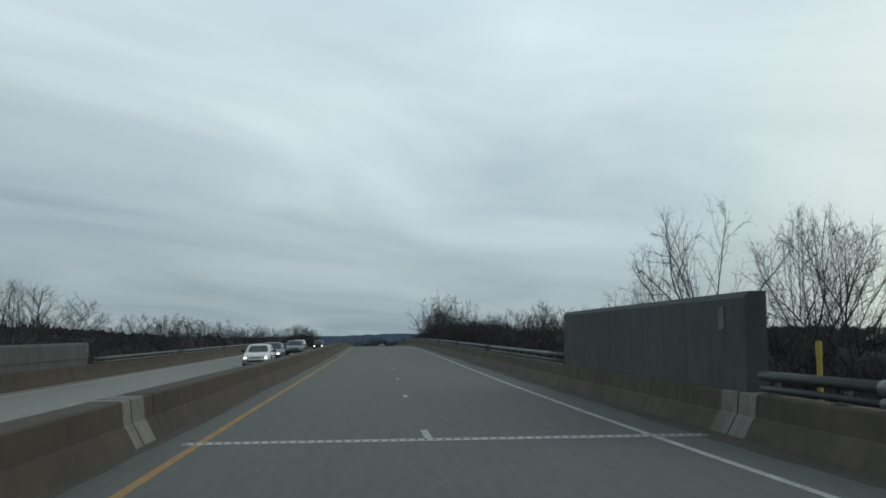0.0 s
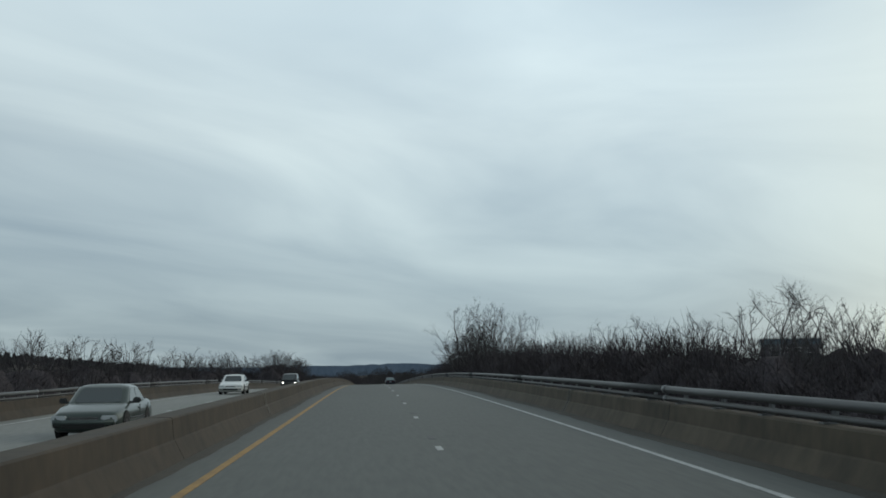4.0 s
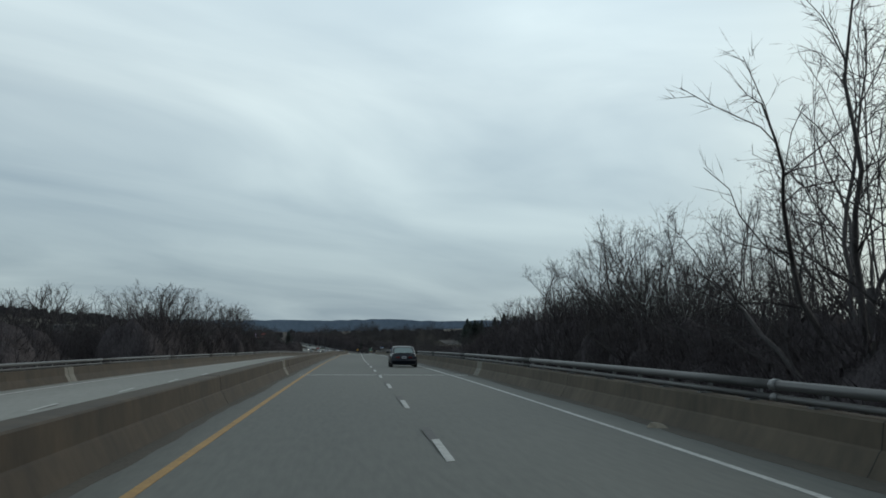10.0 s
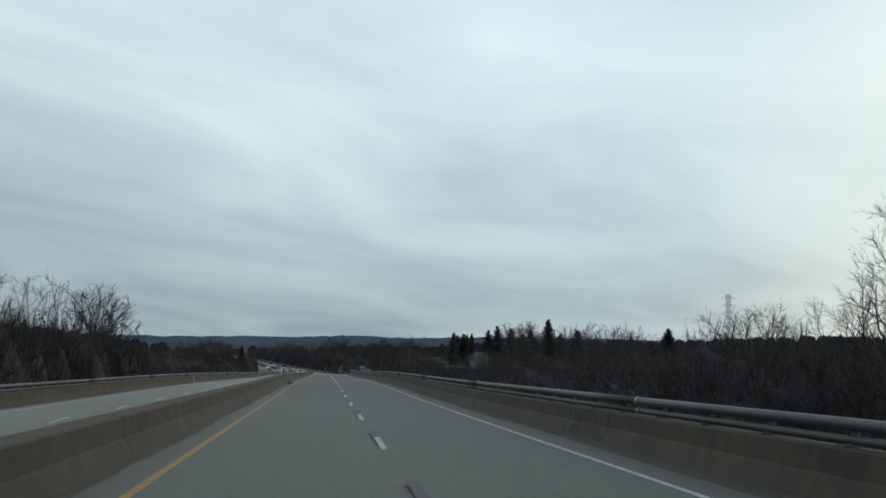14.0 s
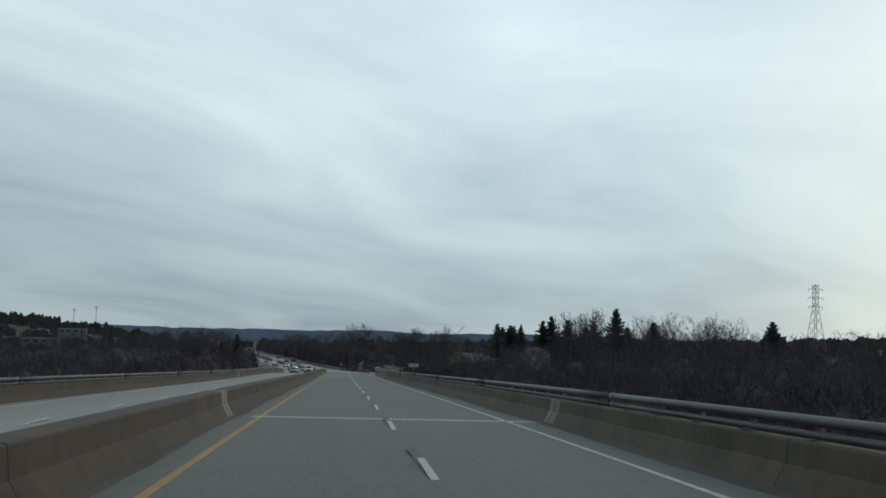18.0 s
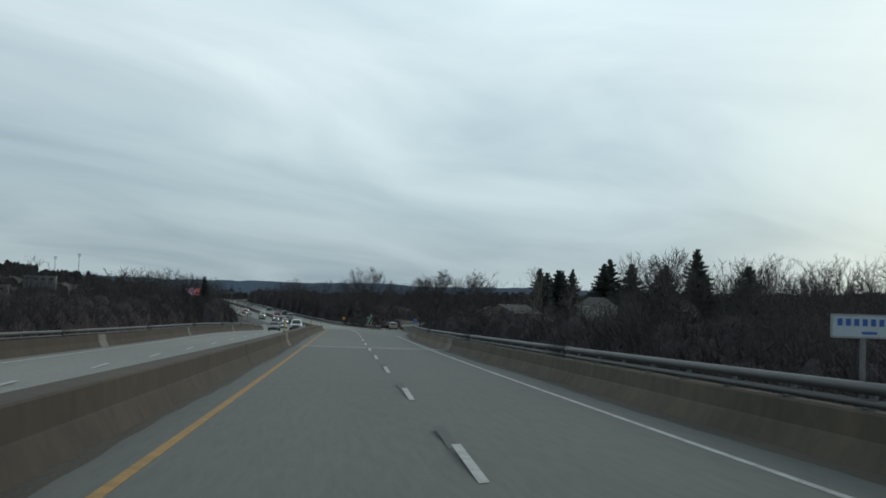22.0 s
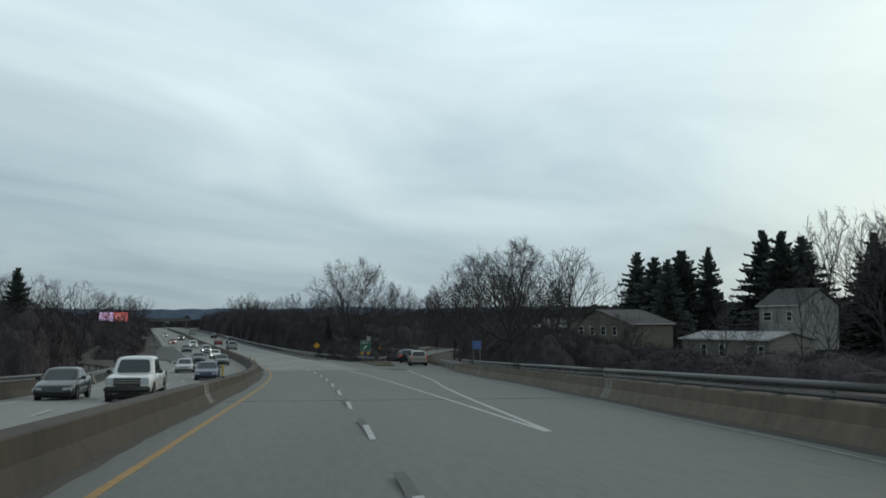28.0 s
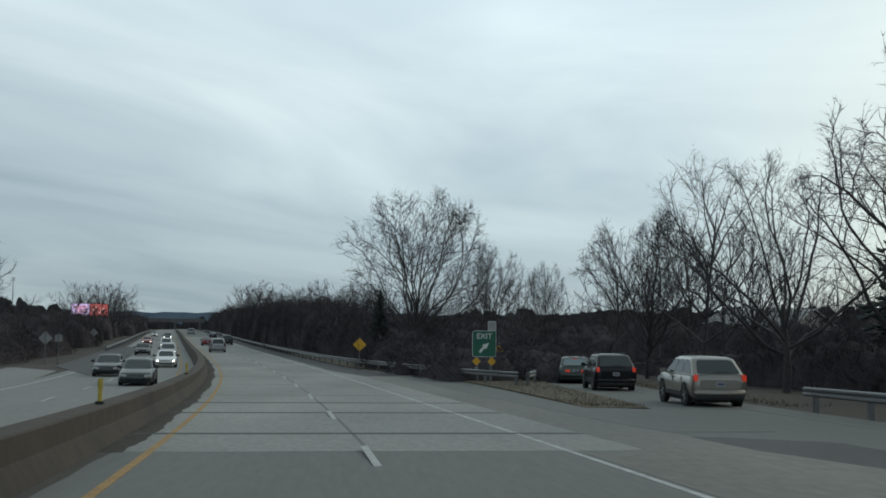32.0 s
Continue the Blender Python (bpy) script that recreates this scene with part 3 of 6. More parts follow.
gs = lambda s: lerp(s, (731.8, 10.95), (737, 10.55), (760, 10.5), (775, 10.75))
tagged(ribbon("gore_concrete", lambda s: lerp(s, (719, 9.6), (722, 7.36), (728.8, 7.36), (729.2, 8.71)), lambda s: lerp(s, (719, 10.2), (726, 11.4), (731.8, 10.95)) if s < 731.8 else gs(s), 719, 800, 0.005, M_TANC, step=0.8, thick=0.2), "pale tan concrete paving in the gore", "paving", kind="structure")
tagged(ribbon("gore_concrete", gs, lambda s: lerp(s, (734, 13.3), (744, 14.1), (745.5, 12.1), (760, 12.9), (775, 13.3), (790, 11.4), (800, 10.8)), 734, 800, 0.001, M_ROAD, step=1.0, thick=0.2), "worn grey concrete paving beside the ramp", "paving", kind="structure")
tagged(ribbon("gore_joint", lambda s: gs(s) - 0.05, lambda s: gs(s) + 0.05, 731.8, 775, 0.006, M_DARKD, step=1.0, thick=0.003), "dark sealed joint along the gore paving", "joint", kind="structure")
tagged(ribbon("gore_asphalt", lambda s: lerp(s, (725.6, 11.3), (729, 10.72), (732.3, 10.68)), lambda s: lerp(s, (725.6, 12.9), (730.8, 13.2), (732.3, 11.3)), 725.6, 732.3, 0.0075, M_ASPH, step=0.3, thick=0.2), "dark patched asphalt in the gore", "asphalt patch", kind="structure")
tagged(ribbon("gore_grass", lambda s: lerp(s, (745, 12.05), (760, 12.85), (775, 13.25), (790, 11.35), (800, 9.97), (900, 9.97)), lambda s: lerp(s, (745, 14.15), (750, 14.7), (765, 16.5), (780, 19.3), (800, 24), (820, 30.8), (900, 60)), 745, 850, lambda s: lerp(s, (745, 0.012), (750, 0.07), (900, 0.1)), M_GRASS, step=2.0, thick=0.5), "dead brown grass in the gore", "grass", kind="structure")
tagged(ribbon("oncoming_gore", lambda s: lerp(s, (790, -8.8), (812, -13.5), (880, -13.5), (905, -11.2)), lambda s: -8.7, 790, 905, OPP_H + 0.012, M_ASPH, step=2.0, thick=0.3), "dark asphalt between the ramp and oncoming lanes", "asphalt patch", kind="structure")


# ---- tube rails on the parapets ----
def tube_rail(name, base, side, s0, s1, shift, h0, label):
    """Two round rails on short posts standing on a parapet."""
    rail = thing(name, Matrix(), label, "railing", kind="structure")
    for hc, r in ((0.955, 0.080), (0.765, 0.052)):
        prof = [(base + r * math.cos(a), h0 + hc + r * math.sin(a)) for a in np.linspace(0, 2 * math.pi, 9)[:-1]]
        s = s0
        while s < s1 - 0.5:
            e = min(s + 24.0, s1)
            sweep("rail_tube", prof, s, e - 0.03, M_RAIL, rail, step=4.0, shift=shift, smooth=True)
            if e < s1:
                r2 = r + 0.015
                sweep("rail_sleeve", [(base + r2 * math.cos(a), h0 + hc + r2 * math.sin(a)) for a in np.linspace(0, 2 * math.pi, 9)[:-1]], e - 0.14, e + 0.12, M_STEEL, rail, step=1.0, shift=shift, smooth=True)
            s = e
    bm = bmesh.new()
    add_box(bm, (0, 0, 0.012), (0.2, 0.22, 0.024))
    add_box(bm, (side * 0.11, 0, 0.16), (0.05, 0.16, 0.32))
    add_box(bm, (side * 0.075, 0, 0.08), (0.05, 0.18, 0.09))
    add_box(bm, (side * 0.08, 0, 0.26), (0.05, 0.18, 0.12))
    me = bpy.data.meshes.new("rail_post")
    bm.to_mesh(me)
    bm.free()
    me.materials.append(M_STEEL)
    s = s0 + 0.6
    while s < s1:
        ob = new("rail_post", me)
        ob.parent = rail
        ob.matrix_basis = place(s, base + shift(s), h0 + 0.68)
        s += 2.6
    return rail


rsh = lambda s: lerp(s, *EXIT_R) - 8.40
lsh = lambda s: lerp(s, *OPP_L) + 11.2
tube_rail("parapet_rail", 8.79, 1, -58, 18.4, rsh, 0.0, "dull grey twin tube rail on the parapet")
tube_rail("parapet_rail", 8.79, 1, 36.4, 719, rsh, 0.0, "dull grey twin tube rail on the parapet")
tube_rail("parapet_rail", -11.56, -1, 60, 690, lsh, OPP_H, "dull grey twin tube rail on the far parapet")


# ---- tall concrete end panels ----
def end_panel(s0, s1, off, top, side, label):
    w = thing("end_wall", Matrix(), label, "wall", kind="structure")
    n = 5
    for k in range(n):
        a, b = s0 + (s1 - s0) * k / n, s0 + (s1 - s0) * (k + 1) / n
        x0, x1 = off, off + side * 0.36
        sweep("panel", [(x0, 0.685), (x0, top - 0.1), (x0 + side * 0.08, top), (x1, top), (x1, 0.0), (x0 + side * 0.05, 0.0), (x0 + side * 0.05, 0.685)], a + 0.012, b - 0.012, M_WALL, w, step=4.0)
    bm = bmesh.new()
    add_box(bm, (0, 0, 0), (0.02, 0.28, 0.38))
    tag_me = part("marker_plate", bm, M_BARRN, w, "pale painted marker plate")
    tag_me.matrix_basis = place(s0 + 1.2, off - side * 0.012, top - 0.42)
    bm = bmesh.new()
    add_box(bm, (0, 0, 0), (0.02, 0.2, 0.3))
    tag_me = part("marker_plate", bm, M_BARRN, w, "pale painted marker plate")
    tag_me.matrix_basis = place(s1 - 0.4, off - side * 0.012, top - 0.3)
    return w


end_panel(18.7, 36.2, 8.66, 2.3, 1, "tall grey stained concrete end wall on the parapet")
end_panel(38.0, 58.5, -11.43, 1.45, -1, "tall grey concrete end wall on the far parapet")


# ---- yellow delineator posts on the barrier ----
M_POSTY = mat("yellow_plastic", (0.27, 0.20, 0.03), (0.42, 0.32, 0.05), 4, 0.6)
M_RUB = plain("black_rubber", (0.02, 0.02, 0.02), 0.8)


def delineator(s, off, h, tall):
    d = thing("delineator_post", place(s, off, h), "yellow plastic delineator post on a black base", "delineator", "delineators on the barrier")
    bm = bmesh.new()
    add_box(bm, (0, 0, 0.03), (0.16, 0.2, 0.06))
    bmesh.ops.bevel(bm, geom=bm.edges[:], offset=0.015, segments=2, affect="EDGES")
    part("base", bm, M_RUB, d)
    bm = bmesh.new()
    add_cyl(bm, (0, 0, 0.05), (0, 0, tall), 0.045, 0.04, 10)
    add_box(bm, (0, 0, tall - 0.12), (0.1, 0.02, 0.2))
    part("post", bm, M_POSTY, d)


for s, h, tl in ((551.5, 0.715, 0.78), (670.0, 0.645, 0.55), (732.5, 0.645, 0.5), (760.0, 0.645, 0.5), (604.0, 0.645, 0.6)):
    delineator(s, -1.32, h, tl)
delineator(17.2, 9.25, 0.0, 1.5)


# ---- corrugated guard rail ----
def w_beam(name, off, s0, s1, face, label, h0=0.0):
    g = thing(name, Matrix(), label, "guard rail", kind="structure")
    zs = [(0.0, 0.44), (0.07, 0.48), (0.07, 0.53), (0.0, 0.59), (0.07, 0.65), (0.07, 0.70), (0.0, 0.74)]
    prof = [(-face * a, h0 + z) for a, z in zs] + [(-face * (a - 0.012), h0 + z) for a, z in zs[::-1]]
    s = s0
    while s < s1 - 0.5:
        e = min(s + 12.0, s1)
        sweep("beam", prof, s, e - 0.01, M_STEEL, g, step=3.0, shift=off)
        s = e
    bm = bmesh.new()
    add_box(bm, (face * 0.1, 0, 0.18), (0.15, 0.12, 1.06))
    add_box(bm, (face * 0.02, 0, 0.59), (0.1, 0.1, 0.3))
    me = bpy.data.meshes.new("guard_post")
    bm.to_mesh(me)
    bm.free()
    me.materials.append(M_STEEL)
    s = s0 + 0.5
    while s < s1:
        ob = new("guard_post", me)
        ob.parent = g
        ob.matrix_basis = place(s, off(s), h0)
        s += 3.8
    return g


w_beam("guard_rail", lambda s: lerp(s, (764, 14.4), (772, 12.9), (786, 11.5), (800, 10.4), (816, 9.7), (1250, 9.6)), 764, 1200, 1, "grey corrugated steel guard rail beside the shoulder")
w_beam("guard_rail", lambda s: lerp(s, (764, 14.9), (768, 16.4), (780, 18.6), (800, 23.2), (820, 30), (840, 39)), 764, 840, -1, "grey corrugated steel guard rail round the gore")
w_beam("guard_rail", lambda s: lerp(s, *EXIT_R) + 0.5, 720, 744, 1, "grey corrugated steel guard rail along the exit ramp")
w_beam("guard_rail", lambda s: lerp(s, (690, -12.3), (735, -15.0), (750, -17.8), (760, -21), (770, -30)), 690, 768, -1, "grey corrugated steel guard rail along the entrance ramp", OPP_H)
w_beam("guard_rail", lambda s: lerp(s, (870, -12.6), (1250, -11.9)), 872, 1200, -1, "grey corrugated steel guard rail beside the oncoming lanes", OPP_H)

# tufts of dead grass on the gore and along the ramp's edge
rng = random.Random(91)
gv, gf = [], []
for k in range(5200):
    s = rng.uniform(745, 800)
    if k % 3:
        a, b = lerp(s, (745, 12.0), (760, 12.8), (775, 13.2), (790, 11.3), (800, 9.95)), lerp(s, (745, 14.1), (750, 14.6), (765, 16.4), (780, 19.2), (800, 23.9))
        o = rng.uniform(a, b)
    else:
        o = lerp(s, *EXIT_R) + 0.1 + abs(rng.gauss(0, 0.9))
    p = pt(s, o, 0.03)
    for j in range(2):
        q = p + Vector((rng.gauss(0, 0.06), rng.gauss(0, 0.06), rng.uniform(0.04, 0.15)))
        w = Vector((rng.gauss(0, 1), rng.gauss(0, 1), 0)).normalized() * 0.012
        i = len(gv)
        gv += [p - w, p + w, q]
        gf.append((i, i + 1, i + 2))
tagged(mesh_ob("grass_tufts", gv, gf, M_GRASS), "tufts of dead brown grass beside the ramp", "grass", kind="stuff")

# ---- trees and woods ----
def tube(V, F, p, q, r0, r1, n=3):
    d = (q - p)
    if d.length < 1e-6:
        return
    d = d.normalized()
    a = d.orthogonal().normalized()
    b = d.cross(a)
    k = len(V)
    for c, r in ((p, r0), (q, r1)):
        for i in range(n):
            t = 2 * math.pi * i / n
            V.append(c + (a * math.cos(t) + b * math.sin(t)) * r)
    for i in range(n):
        j = (i + 1) % n
        F.append((k + i, k + j, k + n + j, k + n + i))


def spike(V, F, p, q, r):
    d = (q - p)
    a = d.orthogonal().normalized() * r
    b = d.normalized().cross(a)
    k = len(V)
    V.extend((p + a, p - a * 0.5 + b * 0.87, p - a * 0.5 - b * 0.87, q))
    F.extend(((k, k + 1, k + 3), (k + 1, k + 2, k + 3), (k + 2, k, k + 3)))


def blade(V, F, p, q, r, rng):
    a = (q - p).cross(Vector((rng.gauss(0, 1), rng.gauss(0, 1), rng.gauss(0, 1))))
    if a.length > 1e-5:
        a = a.normalized() * r
        k = len(V)
        V.extend((p - a, p + a, q))
        F.append((k, k + 1, k + 2))


def bent(rng, d, amount):
    return (d + Vector((rng.gauss(0, amount), rng.gauss(0, amount), rng.gauss(0, amount)))).normalized()


def grow_tree(rng, tall, wide, limbs, sub, twigs, tips=3, fork=(0.15, 0.45), lean=(18, 50), rise=0.05, droop=0.0, rad=None, lead=0.0, fine=0.008, knots=12):
    """Trunk with limbs, and a crown of branches and twigs inside a rounded envelope. Returns vertices and faces of both.
    wide: the crown's half width; fork: where the limbs leave the trunk; lean: their angle from upright, upper and lower ones; all but the angles as shares of the height."""
    tv, tf, cv, cf = [], [], [], []
    rad = rad or tall * 0.014
    zc, hz, rx = tall * 0.60, tall * 0.40, wide * tall
    lump = rng.uniform(0, 6.28)

    def inside(p, slack=1.0):
        a = math.atan2(p.y, p.x)
        r = rx * slack * (1 + 0.13 * math.sin(2 * a + lump) + 0.10 * math.sin(5 * a + 2 * lump))
        h = hz * slack * (1 + 0.10 * math.sin(3 * a + lump))
        low = 1.5 if p.z < zc else 1.0
        return (p.x * p.x + p.y * p.y) / (r * r) + ((p.z - zc) / (h * low)) ** 2 < 1

    def course(p, d, step, n, wild, lift, slack):
        pts = [p]
        for i in range(n):
            p = p + d * (step * rng.uniform(0.8, 1.2))
            pts.append(p)
            if not inside(p, slack) and p.z > tall * 0.2:
                break
            d = bent(rng, (d + Vector((0, 0, lift * (1 - 0.6 * i / n) - droop * 0.5 * (i / n) ** 2))).normalized(), wild)
        return pts

    def draw(V, F, pts, r0, r1, n):
        m = len(pts) - 1
        for i in range(m):
            tube(V, F, pts[i], pts[i + 1], r0 + (r1 - r0) * i / m, r0 + (r1 - r0) * (i + 1) / m, n)

    def off_from(pts, f, amount):
        m = len(pts) - 1
        i = min(int(f * m), m - 1)
        base = (pts[i + 1] - pts[i]).normalized()
        side = base.cross(Vector((rng.gauss(0, 1), rng.gauss(0, 1), rng.gauss(0, 1)))).normalized()
        d = base * math.cos(amount) + side * math.sin(amount)
        d.z += 0.10 - droop * 0.25
        return pts[i].lerp(pts[i + 1], f * m - i), d.normalized()

    top = max(fork[1] + 0.04, lead)
    trunk, d = [Vector((0, 0, -0.4))], Vector((0, 0, 1))
    for i in range(8):
        trunk.append(trunk[-1] + d * (tall * top / 8))
        d = bent(rng, (d + Vector((0, 0, 0.3))).normalized(), 0.07)
    draw(tv, tf, trunk, rad, rad * (0.18 if lead else 0.5), 7)
    for k in range(limbs):
        f = (k + rng.random()) / limbs
        h = fork[0] + (max(fork[1], lead * 0.92) - fork[0]) * f
        m = min(h / top, 0.999) * 8
        o = trunk[int(m)].lerp(trunk[int(m) + 1], m - int(m))
        a, az = math.radians(lean[1] + (lean[0] - lean[1]) * f + rng.uniform(-7, 7)), k * 2.4 + rng.uniform(-0.4, 0.4)
        pts = course(o, Vector((math.cos(az) * math.sin(a), math.sin(az) * math.sin(a), math.cos(a))), tall * 1.02 / knots, knots, 0.15, rise, 1.0)
        r = rad * (0.60 - 0.25 * f) * rng.uniform(0.8, 1.1)
        draw(tv, tf, pts, r, max(r * 0.2, fine), 4 if knots > 8 else 3)
        for j in range(sub):
            g = 0.2 + 0.8 * ((j + rng.random()) / sub) ** 0.8
            o1, d1 = off_from(pts, g, rng.uniform(0.5, 1.0))
            p1 = course(o1, d1, tall * 0.744 / knots * (1.3 - 0.55 * g), knots // 3, 0.20, rise, 1.04)
            draw(cv, cf, p1, max(r * 0.34 * (1.1 - g * 0.6), fine * 1.5), fine * 0.9, 3)
            for q in range(twigs):
                o2, d2 = off_from(p1, 0.15 + 0.85 * (q + rng.random()) / twigs, rng.uniform(0.5, 1.0))
                e2 = o2 + d2 * tall * rng.uniform(0.03, 0.075)
                blade(cv, cf, o2, e2, fine, rng)
                for w in range(tips):
                    o3 = o2.lerp(e2, rng.uniform(0.2, 0.95))
                    d3 = bent(rng, d2, 0.5)
                    d3.z -= droop * 0.7
                    blade(cv, cf, o3, o3 + d3 * tall * rng.uniform(0.016, 0.042), fine * 0.75, rng)
    return tv, tf, cv, cf


def tree_kind(seed, label, bark=None, twig=None, **kw):
    rng = random.Random(seed)
    tv, tf, cv, cf = grow_tree(rng, **kw)
    root = new("bare_tree")
    tagged(root, label, "tree", "bare winter trees")
    mesh_ob("trunk", tv, tf, bark or M_BARK, root, smooth=True)
    mesh_ob("crown", cv, cf, twig or M_TWIG, root)
    root.location = (0, 0, -400)
    return root


M_PALE = mat("pale_sycamore_bark", (0.05, 0.045, 0.04), (0.12, 0.11, 0.095), 2.0, 0.9, vary=0.1)
KINDS = [
    tree_kind(11, "leafless tree with many upright grey-brown limbs", tall=10, wide=0.46, limbs=10, sub=11, twigs=9, fork=(0.18, 0.44), lean=(14, 62), rad=0.18, fine=0.0085),
    tree_kind(12, "slender leafless tree with ascending branches", tall=10, wide=0.30, limbs=14, sub=8, twigs=8, fork=(0.2, 0.5), lean=(26, 58), lead=0.86, fine=0.0085),
    tree_kind(13, "leafless tree with a broad forked crown", tall=10, wide=0.54, limbs=11, sub=12, twigs=9, fork=(0.18, 0.40), lean=(14, 72), rise=0.05, rad=0.19, fine=0.0085),
    tree_kind(14, "young leafless tree with fine twigs", tall=10, wide=0.38, limbs=11, sub=10, twigs=9, fork=(0.12, 0.5), lean=(16, 58), rad=0.11, fine=0.0082),
]
FAR = [tree_kind(15, "leafless tree in the woods", tall=10, wide=0.44, limbs=9, sub=6, twigs=6, tips=2, fork=(0.2, 0.45), lean=(14, 54), fine=0.019, knots=6),
       tree_kind(16, "slender leafless tree in the woods", tall=10, wide=0.26, limbs=9, sub=6, twigs=5, tips=2, fork=(0.2, 0.5), lean=(16, 46), lead=0.85, fine=0.019, knots=6),
       tree_kind(17, "leafless tree with a rounded crown in the woods", tall=10, wide=0.50, limbs=9, sub=6, twigs=6, tips=2, fork=(0.2, 0.4), lean=(16, 66), fine=0.019, knots=6)]
BIG = tree_kind(21, "large spreading leafless tree with drooping twigs", tall=14, wide=0.54, limbs=17, sub=19, twigs=14, tips=4, fork=(0.22, 0.50), lean=(16, 68), rise=0.05, droop=0.34, rad=0.27, fine=0.0125)
ROUND = tree_kind(22, "large leafless tree with a fan-shaped rounded crown", tall=14, wide=0.46, limbs=22, sub=15, twigs=11, tips=3, fork=(0.16, 0.36), lean=(4, 60), rise=0.06, rad=0.22, fine=0.0145)
PALE = tree_kind(23, "pale-barked leafless sycamore with slender limbs", bark=M_PALE, twig=M_PALE, tall=12, wide=0.25, limbs=13, sub=7, twigs=6, fork=(0.25, 0.6), lean=(14, 44), lead=0.88, fine=0.0100)
PROTO = KINDS + FAR + [BIG, ROUND, PALE]
TALL = {}


def ground_z(p):
    return land(p.x, p.y)


for kroot in PROTO:
    TALL[kroot] = 0.91 * max(v.co.z for c in kroot.children for v in c.data.vertices)


def plant(kind, s, off, top, turn=0.0, wide=1.0):
    """A tree whose crown reaches top metres above the road's pavement at s."""
    p = pt(s, off)
    z = ground_z(p)
    k = (p.z + top - z) / TALL[kind]
    t = copy_thing(kind, Matrix())
    t.matrix_basis = pose(p.x, p.y, z, 0, 0, turn) @ Matrix.Diagonal((k * wide, k * wide, k, 1))
    return t


def tri_mesh(ob):
    me = ob.data
    me.calc_loop_triangles()
    v = np.empty(len(me.vertices) * 3)
    me.vertices.foreach_get("co", v)
    t = np.empty(len(me.loop_triangles) * 3, dtype=np.int64)
    me.loop_triangles.foreach_get("vertices", t)
    return v.reshape(-1, 3), t.reshape(-1, 3)


FAR_ME = {k: tuple(tri_mesh(c) for c in k.children) for k in FAR + KINDS}


def grove(spots, label, kinds=FAR):
    """Many far trees joined: each spot is kind, along, sideways, top above the road, turn, width."""
    VV, TT, n = [], [], 0
    for k, s, off, top, turn, wide in spots:
        p = pt(s, off)
        z = ground_z(p)
        m = (p.z + top - z) / TALL[kinds[k]]
        c, d = math.cos(turn) * m * wide, math.sin(turn) * m * wide
        for v, t in FAR_ME[kinds[k]]:
            VV.append(np.stack([v[:, 0] * c - v[:, 1] * d + p.x, v[:, 0] * d + v[:, 1] * c + p.y, v[:, 2] * m + z], axis=1))
            TT.append(t + n)
            n += len(v)
    V, T = np.concatenate(VV), np.concatenate(TT)
    me = bpy.data.meshes.new("tree_stand")
    me.vertices.add(len(V))
    me.vertices.foreach_set("co", V.ravel())
    me.loops.add(T.size)
    me.loops.foreach_set("vertex_index", T.ravel().astype(np.int32))
    me.polygons.add(len(T))
    me.polygons.foreach_set("loop_start", np.arange(0, T.size, 3, dtype=np.int32))
    me.update(calc_edges=True)
    me.materials.append(M_TWIG)
    return tagged(new("tree_stand", me), label, "trees", kind="stuff")


# needle trees
def spruce_mesh(seed, tall=10.0, base=2.6):
    rng = random.Random(seed)
    V, F = [], []
    z = tall * 0.06
    while z < tall * 0.985:
        f = z / tall
        reach = base * 1.6 * (1 - f) ** 0.88 * rng.uniform(0.68, 1.12) + 0.05
        cnt = int(7 + 7 * (1 - f))
        a0 = rng.random() * 6.28
        for k in range(cnt):
            az = a0 + k * 6.283 / cnt + rng.uniform(-0.25, 0.25)
            r = reach * rng.uniform(0.45, 1.15)
            d = Vector((math.cos(az), math.sin(az), -0.32 + 0.5 * f))
            side = Vector((-math.sin(az), math.cos(az), 0))
            o = Vector((0, 0, min(z + rng.uniform(-0.03, 0.03) * tall, tall * 0.97)))
            m = 5
            for j in range(m):
                u0, u1 = r * (j / m), r * ((j + 1.5) / m)
                wdt = 0.40 * (0.35 + r * 0.28) * (1.1 - j / m * 0.75)
                c0, c1 = o + d * u0, o + d * u1 + Vector((0, 0, 0.05 * j))
                for sg in (1, -1):
                    tip = c0.lerp(c1, 0.8) + side * (sg * wdt * rng.uniform(0.7, 1.3)) + Vector((0, 0, -0.22 * rng.random() - 0.04))
                    q = len(V)
                    V.extend((c0, c1, tip, c0.lerp(c1, 0.4) + Vector((0, 0, -0.3 * rng.uniform(0.4, 1.0)))))
                    F.extend(((q, q + 1, q + 2), (q, q + 2, q + 3), (q + 1, q + 3, q + 2)))
        z += tall * 0.024 * (1.15 - 0.5 * f)
    spike(V, F, Vector((0, 0, tall * 0.94)), Vector((0, 0, tall)), 0.05)
    return V, F


def spruce_kind(seed, base, label):
    root = tagged(new("spruce_tree"), label, "conifer", "spruces behind the houses")
    V, F = spruce_mesh(seed, 10.0, base)
    tv, tf = [], []
    tube(tv, tf, Vector((0, 0, -0.5)), Vector((0, 0, 9.3)), 0.17, 0.02, 7)
    mesh_ob("trunk", tv, tf, M_BARK, root)
    mesh_ob("needles", V, F, M_SPRUCE, root)
    root.location = (0, 0, -400)
    TALL[root] = 10.0
    return root


SPR = [spruce_kind(31, 2.7, "dark green conical spruce"), spruce_kind(32, 3.3, "broad dark green spruce"), spruce_kind(33, 2.1, "narrow dark spruce with sparse boughs")]

